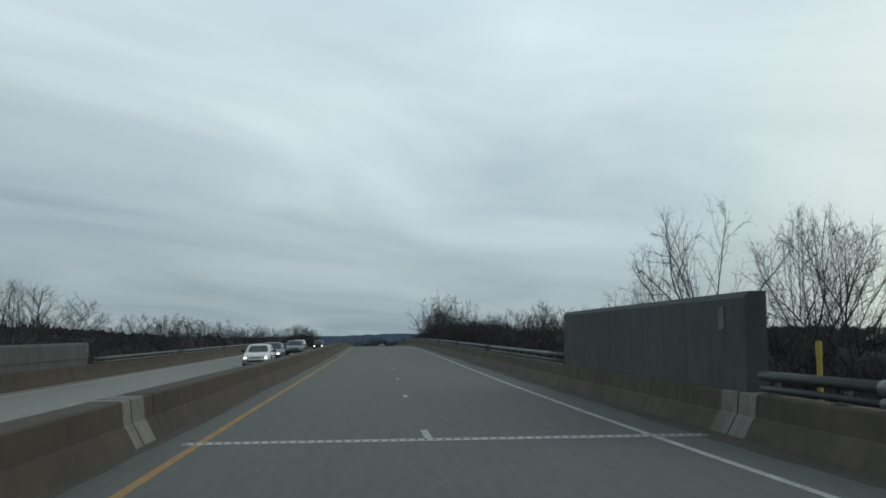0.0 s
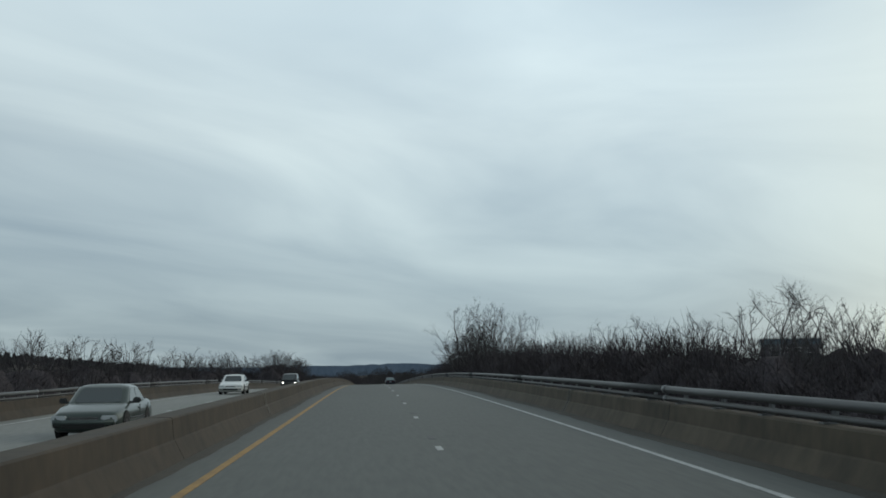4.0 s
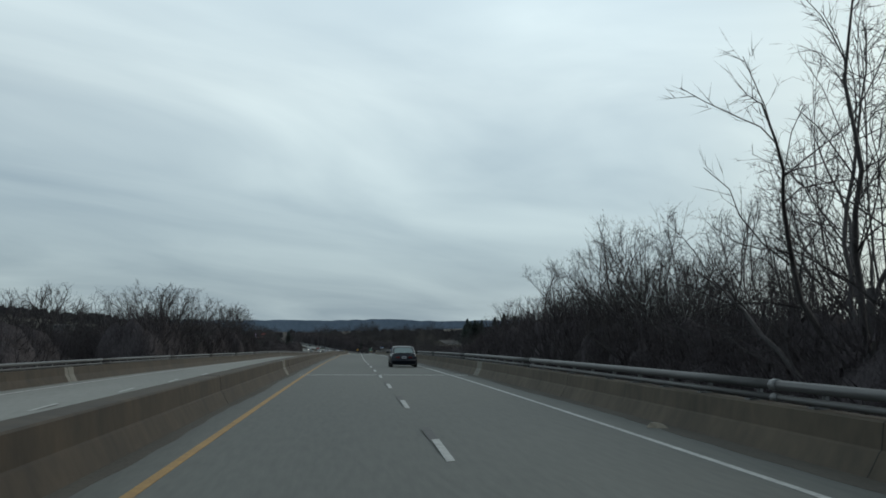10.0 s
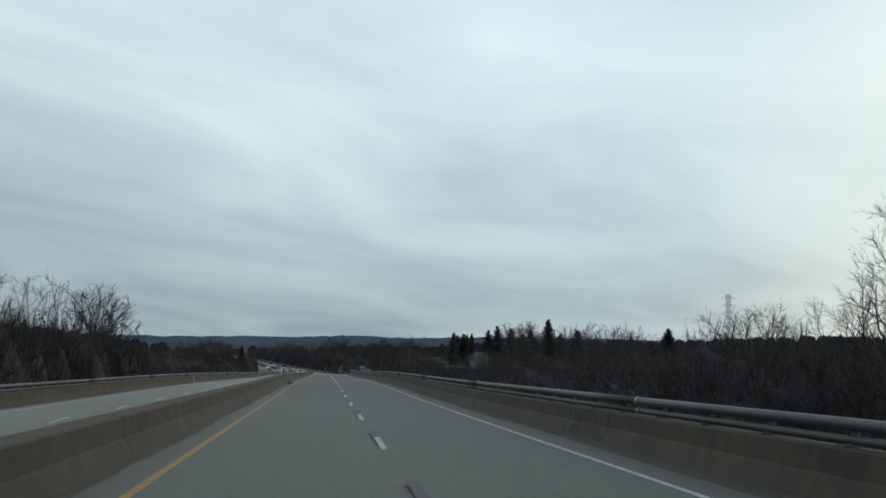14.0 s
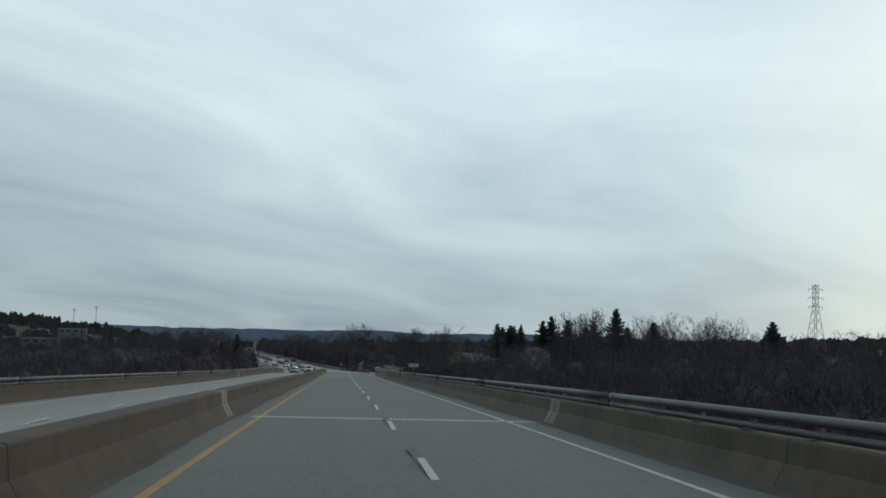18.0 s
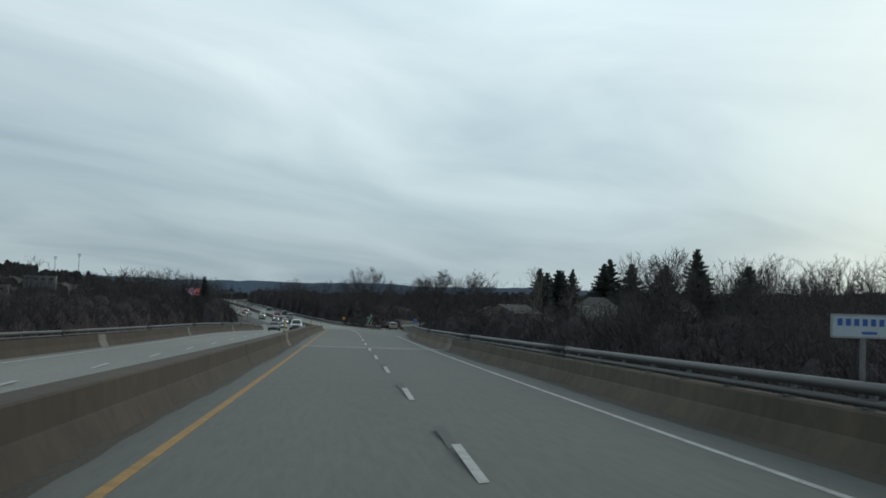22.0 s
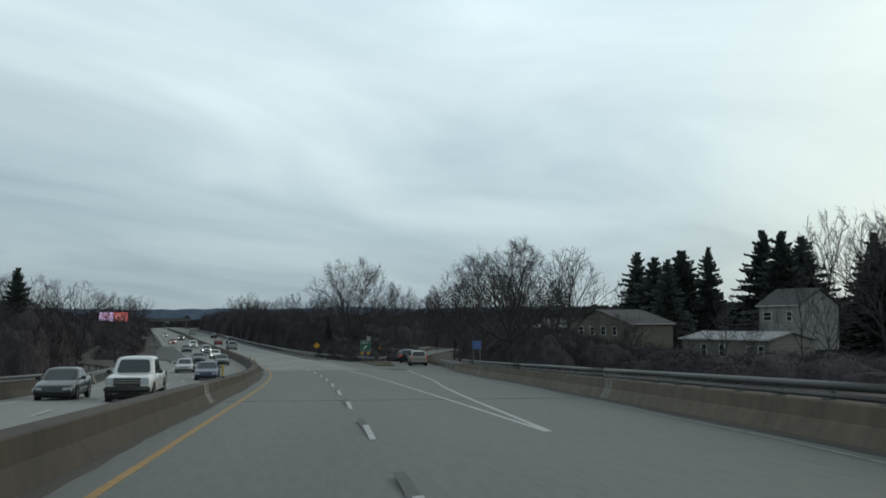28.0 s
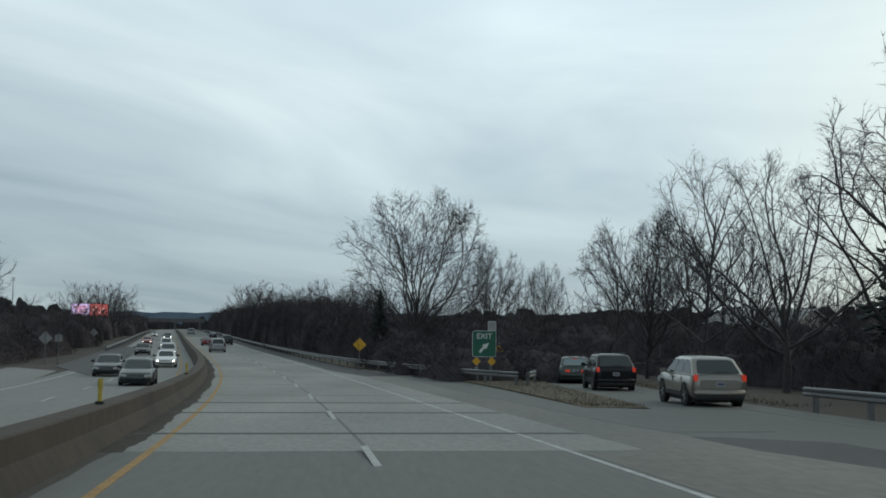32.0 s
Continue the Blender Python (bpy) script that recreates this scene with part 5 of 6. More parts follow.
def house(s, off, turn, lx, ly, hw, rise, wall_m, roof_m, label, base=-0.4, wins=(), door=None, ridge="x", chimney=None, eave=0.35):
    p = pt(s, off)
    z = land(p.x, p.y)
    h = thing("house", pose(p.x, p.y, z + base, 0, 0, heading(s) + turn), label, "house", "houses by the exit")
    bm = bmesh.new()
    add_box(bm, (0, 0, hw / 2), (lx, ly, hw))
    part("wall", bm, wall_m, h)
    # courses of lapped boards on the faces
    for face in range(2):
        bm = bmesh.new()
        k = 0.2
        while k < hw - 0.05:
            if face == 0:
                add_box(bm, (0, -ly / 2 - 0.008, k), (lx + 0.03, 0.022, 0.14))
            else:
                add_box(bm, (-lx / 2 - 0.008, 0, k), (0.022, ly + 0.03, 0.14))
            k += 0.19
        part("siding", bm, wall_m, h)["kind"] = "stuff"
    bm = bmesh.new()
    a, b = (lx, ly) if ridge == "x" else (ly, lx)
    t = 0.16
    rot = Matrix() if ridge == "x" else Matrix.Rotation(math.pi / 2, 4, "Z")
    vs = []
    for x in (-a / 2 - eave, a / 2 + eave):
        for y, zz in ((-b / 2 - eave, hw - eave * rise / (b / 2)), (0, hw + rise), (b / 2 + eave, hw - eave * rise / (b / 2)), (b / 2 + eave, hw + t - eave * rise / (b / 2)), (0, hw + rise + t), (-b / 2 - eave, hw + t - eave * rise / (b / 2))):
            vs.append(bm.verts.new(rot @ Vector((x, y, zz))))
    for i in range(6):
        j = (i + 1) % 6
        bm.faces.new((vs[i], vs[j], vs[6 + j], vs[6 + i]))
    bm.faces.new(vs[:6])
    bm.faces.new(vs[6:][::-1])
    part("roof", bm, roof_m, h)
    for x in (-a / 2 + 0.01, a / 2 - 0.01):
        bm = bmesh.new()
        fv = [bm.verts.new(rot @ Vector((x + d, y, z_))) for d in (-0.008, 0.008) for y, z_ in ((-b / 2, hw), (b / 2, hw), (0, hw + rise))]
        bm.faces.new(fv[:3])
        bm.faces.new(fv[3:])
        for q in range(3):
            bm.faces.new((fv[q], fv[(q + 1) % 3], fv[3 + (q + 1) % 3], fv[3 + q]))
        part("gable", bm, wall_m, h)
    for y in (-b / 2 - eave - 0.03, b / 2 + eave + 0.03):
        bm = bmesh.new()
        add_box(bm, rot @ Vector((0, y, hw - eave * rise / (b / 2) + 0.06)), (a + 2 * eave, 0.08, 0.12) if ridge == "x" else (0.08, a + 2 * eave, 0.12))
        part("gutter", bm, M_TRIM, h)
    for c, w, hh, face in wins:
        window(h, c, w, hh, face)
    if door:
        box_part("door", (door[0], -ly / 2 - 0.03, 1.05), (0.95, 0.07, 2.1), M_DOOR, h)
        box_part("door_frame", (door[0], -ly / 2 - 0.02, 1.08), (1.15, 0.05, 2.2), M_TRIM, h)
    if chimney:
        box_part("chimney", (chimney[0], chimney[1], hw + rise), (0.7, 0.7, 2.0), M_BRICK, h, 0.03)
    return h


y1, x1 = -4.6, -5.0
house(779, 53, -64, 12.5, 9.2, 5.0, 1.9, M_SID1, M_ROOF, "two-storey cream house with a dark hip-like roof", base=0.4, ridge="y",
      wins=[((-3.2, y1, 4.0), 0.9, 1.2, ("y", -1)), ((-1.0, y1, 4.0), 0.9, 1.2, ("y", -1)), ((1.2, y1, 4.0), 0.9, 1.2, ("y", -1)), ((3.4, y1, 4.0), 0.9, 1.2, ("y", -1)), ((-3.4, y1, 1.5), 1.0, 1.2, ("y", -1)), ((2.8, y1, 1.5), 1.0, 1.2, ("y", -1)),
            ((-6.25, -2.5, 4.0), 0.9, 1.2, ("x", -1)), ((-6.25, 2.0, 4.0), 0.9, 1.2, ("x", -1)), ((-6.25, 2.4, 1.5), 0.9, 1.1, ("x", -1))], door=(-0.4,))
house(750, 58, -72, 15.0, 7.2, 2.9, 0.8, M_SID2, M_ROOFP, "long low grey-tan house with a pale roof", base=0.3,
      wins=[((-3.5, -3.6, 1.55), 0.95, 1.45, ("y", -1)), ((-0.3, -3.6, 1.55), 0.95, 1.45, ("y", -1)), ((6.2, -3.6, 1.55), 0.85, 1.3, ("y", -1))], door=(4.3,))
house(758, 69.5, -72, 7.0, 7.0, 5.8, 2.0, M_SID3, M_ROOF, "two-storey pale grey house with dormer and dark roof", base=1.7,
      wins=[((-2.0, -3.5, 4.3), 1.4, 1.1, ("y", -1)), ((1.8, -3.5, 4.3), 0.9, 1.2, ("y", -1)), ((1.4, -3.5, 1.6), 1.8, 1.3, ("y", -1)), ((-2.0, -3.5, 1.6), 0.9, 1.2, ("y", -1))])
house(772, 96, -70, 10, 8, 5.4, 2.6, M_SID2, M_ROOF, "grey house with a steep dark roof among spruces", base=1.5, wins=[((-2, -4, 4.0), 0.9, 1.2, ("y", -1)), ((2, -4, 4.0), 0.9, 1.2, ("y", -1))])
house(835, 66, -60, 12, 8, 3.2, 1.6, M_SID3, M_ROOFP, "pale house half hidden behind trees", base=1.5, wins=[((-3, -4, 1.6), 1.0, 1.2, ("y", -1)), ((2, -4, 1.6), 1.0, 1.2, ("y", -1))])

# low commercial buildings on the far hillside
M_SHED = mat("pale_cladding", (0.075, 0.080, 0.086), (0.12, 0.126, 0.134), 0.3, 0.7, stretch=(4, 4, 0.3))
for x, y, z, lx, ly, hh, a in ((-128, 960, -7.5, 17, 9, 3.0, 10), (-205, 1090, -1.5, 20, 10, 3.4, 5), (-160, 1180, -2.5, 18, 9, 3.4, 8)):
    b = thing("warehouse", pose(x, y, z, 0, 0, a), "low pale commercial building on the hillside", "building", "buildings on the far hillside")
    box_part("wall", (0, 0, hh / 2 - 2), (lx, ly, hh + 4), M_SHED, b)
    box_part("roof", (0, 0, hh + 0.15), (lx + 0.8, ly + 0.8, 0.3), M_ROOFP, b)
    for k in range(4):
        w = box_part("window", (-lx * 0.36 + k * lx * 0.24, -ly / 2 - 0.02, hh * 0.55), (lx * 0.12, 0.08, hh * 0.3), M_PANE, b)
    box_part("door", (lx * 0.45, -ly / 2 - 0.02, 1.3), (1.8, 0.08, 2.6), M_DOOR, b)

# blue-roofed building above the woods
bp0 = pt(335.5, 96.5)
bl = thing("office_building", pose(bp0.x, bp0.y, bp0.z, 0, 0, heading(335) - 17), "grey building with a flat blue-grey roof above the woods", "building")
M_BROOF = mat("blue_grey_roof", (0.06, 0.095, 0.115), (0.09, 0.135, 0.16), 0.6, 0.6)
box_part("wall", (0, 5, 1.0), (12.4, 10, 15.0), M_SHED, bl)
box_part("roof", (0, 5, 9.0), (13.0, 10.6, 1.3), M_BROOF, bl)
for k in range(4):
    window(bl, (-4.2 + k * 2.8, 0.0, 7.0), 1.5, 1.1, ("y", -1))

# ---- signs ----
M_GREEN = mat("green_sign_sheet", (0.008, 0.075, 0.045), (0.012, 0.105, 0.062), 2, 0.5)
M_SIGNW = plain("white_sign_sheet", (0.55, 0.57, 0.56), 0.5)
M_SIGNP = mat("pale_blue_grey_sheet", (0.26, 0.31, 0.36), (0.34, 0.40, 0.45), 2, 0.5)
M_SIGNY = mat("yellow_sign_sheet", (0.50, 0.26, 0.012), (0.62, 0.34, 0.02), 2, 0.5)
M_BLUE = mat("blue_sign_sheet", (0.012, 0.06, 0.23), (0.018, 0.08, 0.29), 2, 0.5)
M_BLACK = plain("black_sign_ink", (0.012, 0.012, 0.012), 0.6)
M_BACK = mat("aluminium_sign_back", (0.20, 0.205, 0.21), (0.30, 0.305, 0.31), 2, 0.5, 0.4)


def rounded(bm, w, h, r, d, y=0.0):
    pts = []
    for cx, cy, a0 in ((w / 2 - r, h / 2 - r, 0), (-w / 2 + r, h / 2 - r, 90), (-w / 2 + r, -h / 2 + r, 180), (w / 2 - r, -h / 2 + r, 270)):
        for k in range(4):
            a = math.radians(a0 + 30 * k)
            pts.append((cx + r * math.cos(a), cy + r * math.sin(a)))
    f = bm.faces.new([bm.verts.new((x, y, z)) for x, z in pts])
    ex = bmesh.ops.extrude_face_region(bm, geom=[f])
    bmesh.ops.translate(bm, verts=[v for v in ex["geom"] if isinstance(v, bmesh.types.BMVert)], vec=(0, d, 0))


def letters(text, size, c, material, parent):
    cu = bpy.data.curves.new("lettering", "FONT")
    cu.body, cu.size, cu.align_x, cu.align_y, cu.extrude = text, size, "CENTER", "CENTER", 0.002
    tmp = bpy.data.objects.new("lettering", cu)
    scene.collection.objects.link(tmp)
    me = bpy.data.meshes.new_from_object(tmp.evaluated_get(bpy.context.evaluated_depsgraph_get()))
    bpy.data.objects.remove(tmp)
    me.materials.append(material)
    ob = new("lettering", me)
    ob.parent = parent
    ob.matrix_basis = pose(*c, 90, 0, 0)
    return ob


def sign_root(s, off, turn, label, group=""):
    p = pt(s, off)
    z = land(p.x, p.y) if s > 735 or off < -8 else p.z
    return thing("road_sign", pose(p.x, p.y, z, 0, 0, heading(s) + turn), label, "road sign", group), p.z - z


def sign_post(parent, x, z1, r=0.035):
    bm = bmesh.new()
    add_box(bm, (x, 0.03, z1 / 2 - 0.2), (r * 2, r * 1.4, z1 + 0.4))
    add_box(bm, (x - r, 0.055, z1 / 2 - 0.2), (r * 0.5, r * 1.6, z1 + 0.4))
    add_box(bm, (x + r, 0.055, z1 / 2 - 0.2), (r * 0.5, r * 1.6, z1 + 0.4))
    part("post", bm, M_STEEL, parent)


def plate(name, parent, x, z, w, h, face, border=None, diamond=False, label=""):
    p = new(name)
    p.parent = parent
    p.matrix_basis = pose(x, 0, z, 0, 45 if diamond else 0, 0)
    if label:
        p["label"] = label
    bm = bmesh.new()
    rounded(bm, w, h, min(w, h) * 0.08, 0.012)
    part("backing", bm, M_BACK, p)
    if border:
        bm = bmesh.new()
        rounded(bm, w - 0.01, h - 0.01, min(w, h) * 0.08, -0.002, -0.001)
        part("border", bm, border, p)
    bm = bmesh.new()
    q = 0.05 if border else 0.01
    rounded(bm, w - q, h - q, min(w, h) * 0.07, -0.003, -0.002)
    part("face", bm, face, p)
    return p


ex, dz = sign_root(770, 14.0, -2, "green exit sign with a white arrow and yellow diamonds below")
for x in (-0.35, 0.35):
    sign_post(ex, x, dz + 2.85)
sign_post(ex, 0.42, dz + 3.2, 0.025)
plate("sign_panel", ex, 0, dz + 2.1, 1.32, 1.42, M_GREEN, M_SIGNW)
letters("EXIT", 0.42, (0, -0.012, dz + 2.5), M_SIGNW, ex)
bm = bmesh.new()
arr = [(-0.3, -0.42), (-0.2, -0.5), (0.02, -0.22), (0.1, -0.3), (0.26, 0.06), (-0.12, -0.06), (-0.06, -0.13)]
f = bm.faces.new([bm.verts.new((x, -0.007, dz + 2.1 + z)) for x, z in arr])
exr = bmesh.ops.extrude_face_region(bm, geom=[f])
bmesh.ops.translate(bm, verts=[v for v in exr["geom"] if isinstance(v, bmesh.types.BMVert)], vec=(0, -0.004, 0))
part("arrow", bm, M_SIGNW, ex)
plate("route_shield", ex, 0.42, dz + 3.08, 0.45, 0.5, M_BACK, M_SIGNW, label="small grey route shield")
plate("diamond_marker", ex, -0.42, dz + 1.15, 0.34, 0.34, M_SIGNY, diamond=True, label="plain yellow diamond marker")
plate("diamond_marker", ex, 0.42, dz + 1.15, 0.34, 0.34, M_SIGNY, diamond=True, label="plain yellow diamond marker")
plate("small_marker", ex, -0.42, dz + 0.74, 0.18, 0.2, M_BACK)

dm, dz = sign_root(797, 10.6, -4, "yellow diamond warning sign on a post behind the guard rail", "diamond warning signs")
sign_post(dm, 0, dz + 2.4)
plate("sign_panel", dm, 0, dz + 1.85, 0.78, 0.78, M_SIGNY, M_BLACK, True)
dm, dz = sign_root(785.2, 18.6, -14, "yellow diamond curve sign with a black arrow beside the ramp", "diamond warning signs")
sign_post(dm, 0, dz + 2.2)
plate("sign_panel", dm, 0, dz + 1.6, 0.62, 0.62, M_SIGNY, M_BLACK, True)
bm = bmesh.new()
add_box(bm, (-0.03, -0.01, dz + 1.55), (0.07, 0.006, 0.34))
add_box(bm, (0.07, -0.01, dz + 1.7), (0.2, 0.006, 0.07))
part("arrow", bm, M_BLACK, dm)
bs, dz = sign_root(725.7, 19.3, -8, "blue service sign with unreadable white lettering")
for x in (-0.3, 0.3):
    sign_post(bs, x, dz + 2.6)
plate("sign_panel", bs, 0, dz + 2.3, 0.80, 0.74, M_BLUE, M_SIGNP)
for k, w in enumerate((0.5, 0.58, 0.42)):
    box_part("lettering_bar", (0, -0.008, dz + 2.48 - k * 0.18), (w, 0.004, 0.035), M_SIGNP, bs)
# pale sign with a dark line of lettering beside the parapet
ws, dz = sign_root(497.4, 8.86, -3, "pale blue-grey sign board with blue unreadable lettering")
sign_post(ws, 0.0, dz + 1.62, 0.025)
plate("sign_panel", ws, 0, dz + 1.74, 0.90, 0.31, M_SIGNP, M_BACK)
for k in range(7):
    box_part("lettering_bar", (-0.33 + k * 0.11, -0.008, dz + 1.79), (0.066, 0.004, 0.09), M_BLUE, ws)
box_part("lettering_bar", (0.06, -0.008, dz + 1.655), (0.2, 0.004, 0.035), M_BLUE, ws)
# backs of signs for the oncoming side
for s, o, w, dia in ((815, -14.6, 0.85, True), (817, -13.7, 0.62, False), (898, -15.9, 0.95, True)):
    sg, dz = sign_root(s, o, 176, "grey back of a sign facing the other way", "sign backs")
    sign_post(sg, 0, dz + 2.5)
    plate("sign_panel", sg, 0, dz + 2.0, w, w, M_SIGNW if not dia else M_BACK, None, dia)

# ---- lit advertising screen and a glowing stand-in ----
M_LED1 = plain("lit_screen_lavender", (0.1, 0.1, 0.1), 0.6, glow=1.0, glow_col=(0.60, 0.48, 0.80))
M_LED2 = plain("lit_screen_red", (0.1, 0.1, 0.1), 0.6, glow=1.0, glow_col=(0.55, 0.10, 0.09))
M_LED3 = plain("lit_screen_rose", (0.1, 0.1, 0.1), 0.6, glow=1.0, glow_col=(0.75, 0.35, 0.33))
M_DKST = plain("dark_steel", (0.02, 0.021, 0.022), 0.6, 0.3)


def billboard(x, y, z, w, h, turn, label):
    g = land(x, y)
    b = thing("billboard", pose(x, y, g, 0, 0, turn), label, "billboard")
    bm = bmesh.new()
    add_cyl(bm, (0, 0.7, -0.5), (0, 0.7, z - g - h / 2), 0.45, 0.4, 12)
    part("column", bm, M_DKST, b)
    box_part("cabinet", (0, 0.4, z - g), (w + 0.3, 0.7, h + 0.3), M_DKST, b, 0.04)
    box_part("screen", (-w / 4, 0.03, z - g), (w / 2 - 0.05, 0.06, h), M_LED1, b, label="lavender half of a lit screen")
    box_part("screen", (w / 4, 0.03, z - g), (w / 2 - 0.05, 0.06, h), M_LED2, b, label="red half of a lit screen")
    for k in range(3):
        box_part("lettering_bar", (-w / 4, -0.004, z - g + h * (0.25 - 0.22 * k)), (w * (0.36 - 0.08 * k), 0.01, h * 0.09), M_LED2, b)
    for k in range(4):
        box_part("picture_patch", (w * (0.08 + 0.1 * k), -0.004, z - g + h * 0.18 * math.sin(k * 2.1)), (w * 0.08, 0.01, h * (0.3 + 0.08 * (k % 2))), M_LED3, b)
    box_part("catwalk", (0, -0.5, z - g - h / 2 - 0.35), (w, 0.9, 0.08), M_DKST, b)
    return b


billboard(-53.7, 1029.2, -4.8, 9.6, 3.2, 8, "lit advertising screen, half lavender and half red")
# added stand-in for a distant pink light of unknown source
billboard(-84, 1462.5, -14.5, 7.6, 3.4, 6, "glowing board standing in for a distant pink light")

# ---- pylons and poles ----
def pylon(x, y, top, w, label, arms=3):
    g = land(x, y)
    t = thing("pylon", pose(x, y, g, 0, 0, 12), label, "pylon")
    H = top - g
    lv = [0, 0.18, 0.34, 0.48, 0.6, 0.7, 0.79, 0.87, 0.94, 1.0]
    wd = [w * (1 - 0.86 * min(1.0, f / 0.72)) + 0.9 * (f > 0) for f in lv]
    cs = [(1, 1), (1, -1), (-1, -1), (-1, 1)]
    r = 0.11
    for k, (a, b) in enumerate(cs):
        bm = bmesh.new()
        for i in range(len(lv) - 1):
            add_cyl(bm, (a * wd[i] / 2, b * wd[i] / 2, lv[i] * H), (a * wd[i + 1] / 2, b * wd[i + 1] / 2, lv[i + 1] * H), r, seg=4, caps=False)
        part("leg", bm, M_STEEL, t)
        c, d = cs[(k + 1) % 4]
        bm = bmesh.new()
        for i in range(len(lv) - 1):
            add_cyl(bm, (a * wd[i] / 2, b * wd[i] / 2, lv[i] * H), (c * wd[i + 1] / 2, d * wd[i + 1] / 2, lv[i + 1] * H), r * 0.55, seg=4, caps=False)
            add_cyl(bm, (c * wd[i] / 2, d * wd[i] / 2, lv[i] * H), (a * wd[i + 1] / 2, b * wd[i + 1] / 2, lv[i + 1] * H), r * 0.55, seg=4, caps=False)
        part("lattice", bm, M_STEEL, t)
    for k in range(arms):
        z = H * (0.72 + 0.11 * k)
        bm = bmesh.new()
        ln = 4.2 - 0.4 * abs(k - 1)
        for sg in (-1, 1):
            add_cyl(bm, (0, 0, z), (sg * ln, 0, z), 0.1, 0.06, 4)
            add_cyl(bm, (0, 0, z + 1.0), (sg * ln, 0, z), 0.07, 0.05, 4)
            add_cyl(bm, (sg * ln, 0, z), (sg * ln, 0, z - 1.2), 0.08, 0.08, 5)
        part("cross_arm", bm, M_STEEL, t)


pylon(234.3, 904.3, 30.0, 7.5, "tall steel lattice power pylon above the woods")


def pole(x, y, top, label, arms=2):
    g = land(x, y)
    t = thing("utility_pole", pose(x, y, g, 0, 0, 15), label, "utility pole", "utility poles")
    bm = bmesh.new()
    add_cyl(bm, (0, 0, -0.5), (0, 0, top - g), 0.3, 0.2, 8)
    part("pole", bm, M_BARK, t)
    for k in range(arms):
        box_part("cross_arm", (0, 0, top - g - 0.6 - 1.5 * k), (3.4, 0.25, 0.3), M_BARK, t)
        bm = bmesh.new()
        for x_ in (-1.5, -0.8, 0.8, 1.5):
            add_cyl(bm, (x_, 0, top - g - 0.45 - 1.5 * k), (x_, 0, top - g - 0.15 - 1.5 * k), 0.09, 0.06, 6)
        part("insulators", bm, M_STEEL, t)


pole(-227.9, 1607, 26.0, "tall wooden utility pole on the hill")
pole(-252, 1615, 23.0, "tall wooden utility pole on the hill")
pole(*pt(733, 74).xy, 12.0 + pt(733, 0).z, "wooden utility pole beside the houses", 1)

# plain overpass far along the highway
# concrete grey, lightened to carry distance haze in the colour
M_OVER = mat("grey_overpass_concrete", (0.06, 0.058, 0.058), (0.10, 0.097, 0.095), 0.3, 0.85)
ov = thing("overpass", place(1440, -1.4, -1.2, 0), "grey concrete overpass far ahead on the highway", "overpass")
box_part("deck", (0, 0, 6.3), (36, 9, 1.3), M_OVER, ov)
box_part("parapet", (0, -4.3, 7.4), (36, 0.3, 0.9), M_OVER, ov)
box_part("parapet", (0, 4.3, 7.4), (36, 0.3, 0.9), M_OVER, ov)
for x in (-17, -1.4 + 1.4, 15):
    box_part("pier", (x, 0, 2.7), (1.0, 6, 6.0), M_OVER, ov)

# ---- vehicles ----
M_GLASS = plain("reflective_car_glass", (0.20, 0.25, 0.255), 0.09, 0.6)
M_FRONTG = plain("tinted_windshield", (0.055, 0.066, 0.070), 0.06, 0.25)
M_SIDEG = plain("dark_side_glass", (0.030, 0.037, 0.040), 0.05, 0.15)
M_TYRE = mat("tyre_rubber", (0.010, 0.010, 0.010), (0.022, 0.022, 0.022), 8, 0.9)
M_RIM = mat("alloy_rim", (0.22, 0.225, 0.23), (0.34, 0.345, 0.35), 6, 0.35, 0.7)
M_PLAST = plain("black_plastic_trim", (0.016, 0.016, 0.017), 0.6)
M_TAIL = plain("red_tail_lens", (0.085, 0.006, 0.007), 0.2, coat=0.5)
M_BRAKE = plain("lit_brake_lamp", (0.20, 0.008, 0.008), 0.3, glow=0.24, glow_col=(1.0, 0.10, 0.05))
M_LENS = plain("clear_lamp_lens", (0.42, 0.44, 0.45), 0.12, coat=0.6)
M_LIT = plain("lit_headlamp", (0.8, 0.8, 0.75), 0.3, glow=6.0, glow_col=(1.0, 0.93, 0.80))
M_CHROME = plain("chrome_trim", (0.5, 0.5, 0.5), 0.15, 1.0)
M_PLATE = plain("number_plate_sheet", (0.26, 0.27, 0.28), 0.5)
M_PLATEB = plain("plate_bars", (0.05, 0.06, 0.12), 0.6)


def paint(name, col, metal=0.25):
    m = mat(name, tuple(c * 0.82 for c in col), tuple(min(c * 1.1, 0.8) for c in col), 1.3, 0.28, metal, fine=40)
    m.node_tree.nodes["Principled BSDF"].inputs["Coat Weight"].default_value = 0.5 if max(col) > 0.1 else 0.25
    m.node_tree.nodes["Principled BSDF"].inputs["Specular IOR Level"].default_value = 0.45 if max(col) > 0.1 else 0.2
    m.node_tree.nodes["Principled BSDF"].inputs["Coat Roughness"].default_value = 0.07
    return m


P_SILVER = paint("silver_paint", (0.30, 0.31, 0.32), 0.5)
P_GOLD = paint("champagne_paint", (0.25, 0.235, 0.21), 0.45)
P_NAVY = paint("dark_navy_paint", (0.009, 0.0115, 0.020), 0.1)
P_BLACK = paint("near_black_paint", (0.010, 0.011, 0.013), 0.2)
P_WHITE = paint("white_paint", (0.60, 0.61, 0.60), 0.0)
P_BLUE = paint("slate_blue_paint", (0.045, 0.06, 0.10), 0.4)
P_GREY = paint("dark_grey_paint", (0.05, 0.055, 0.058), 0.4)
P_GREEN = paint("grey_green_paint", (0.06, 0.075, 0.07), 0.4)
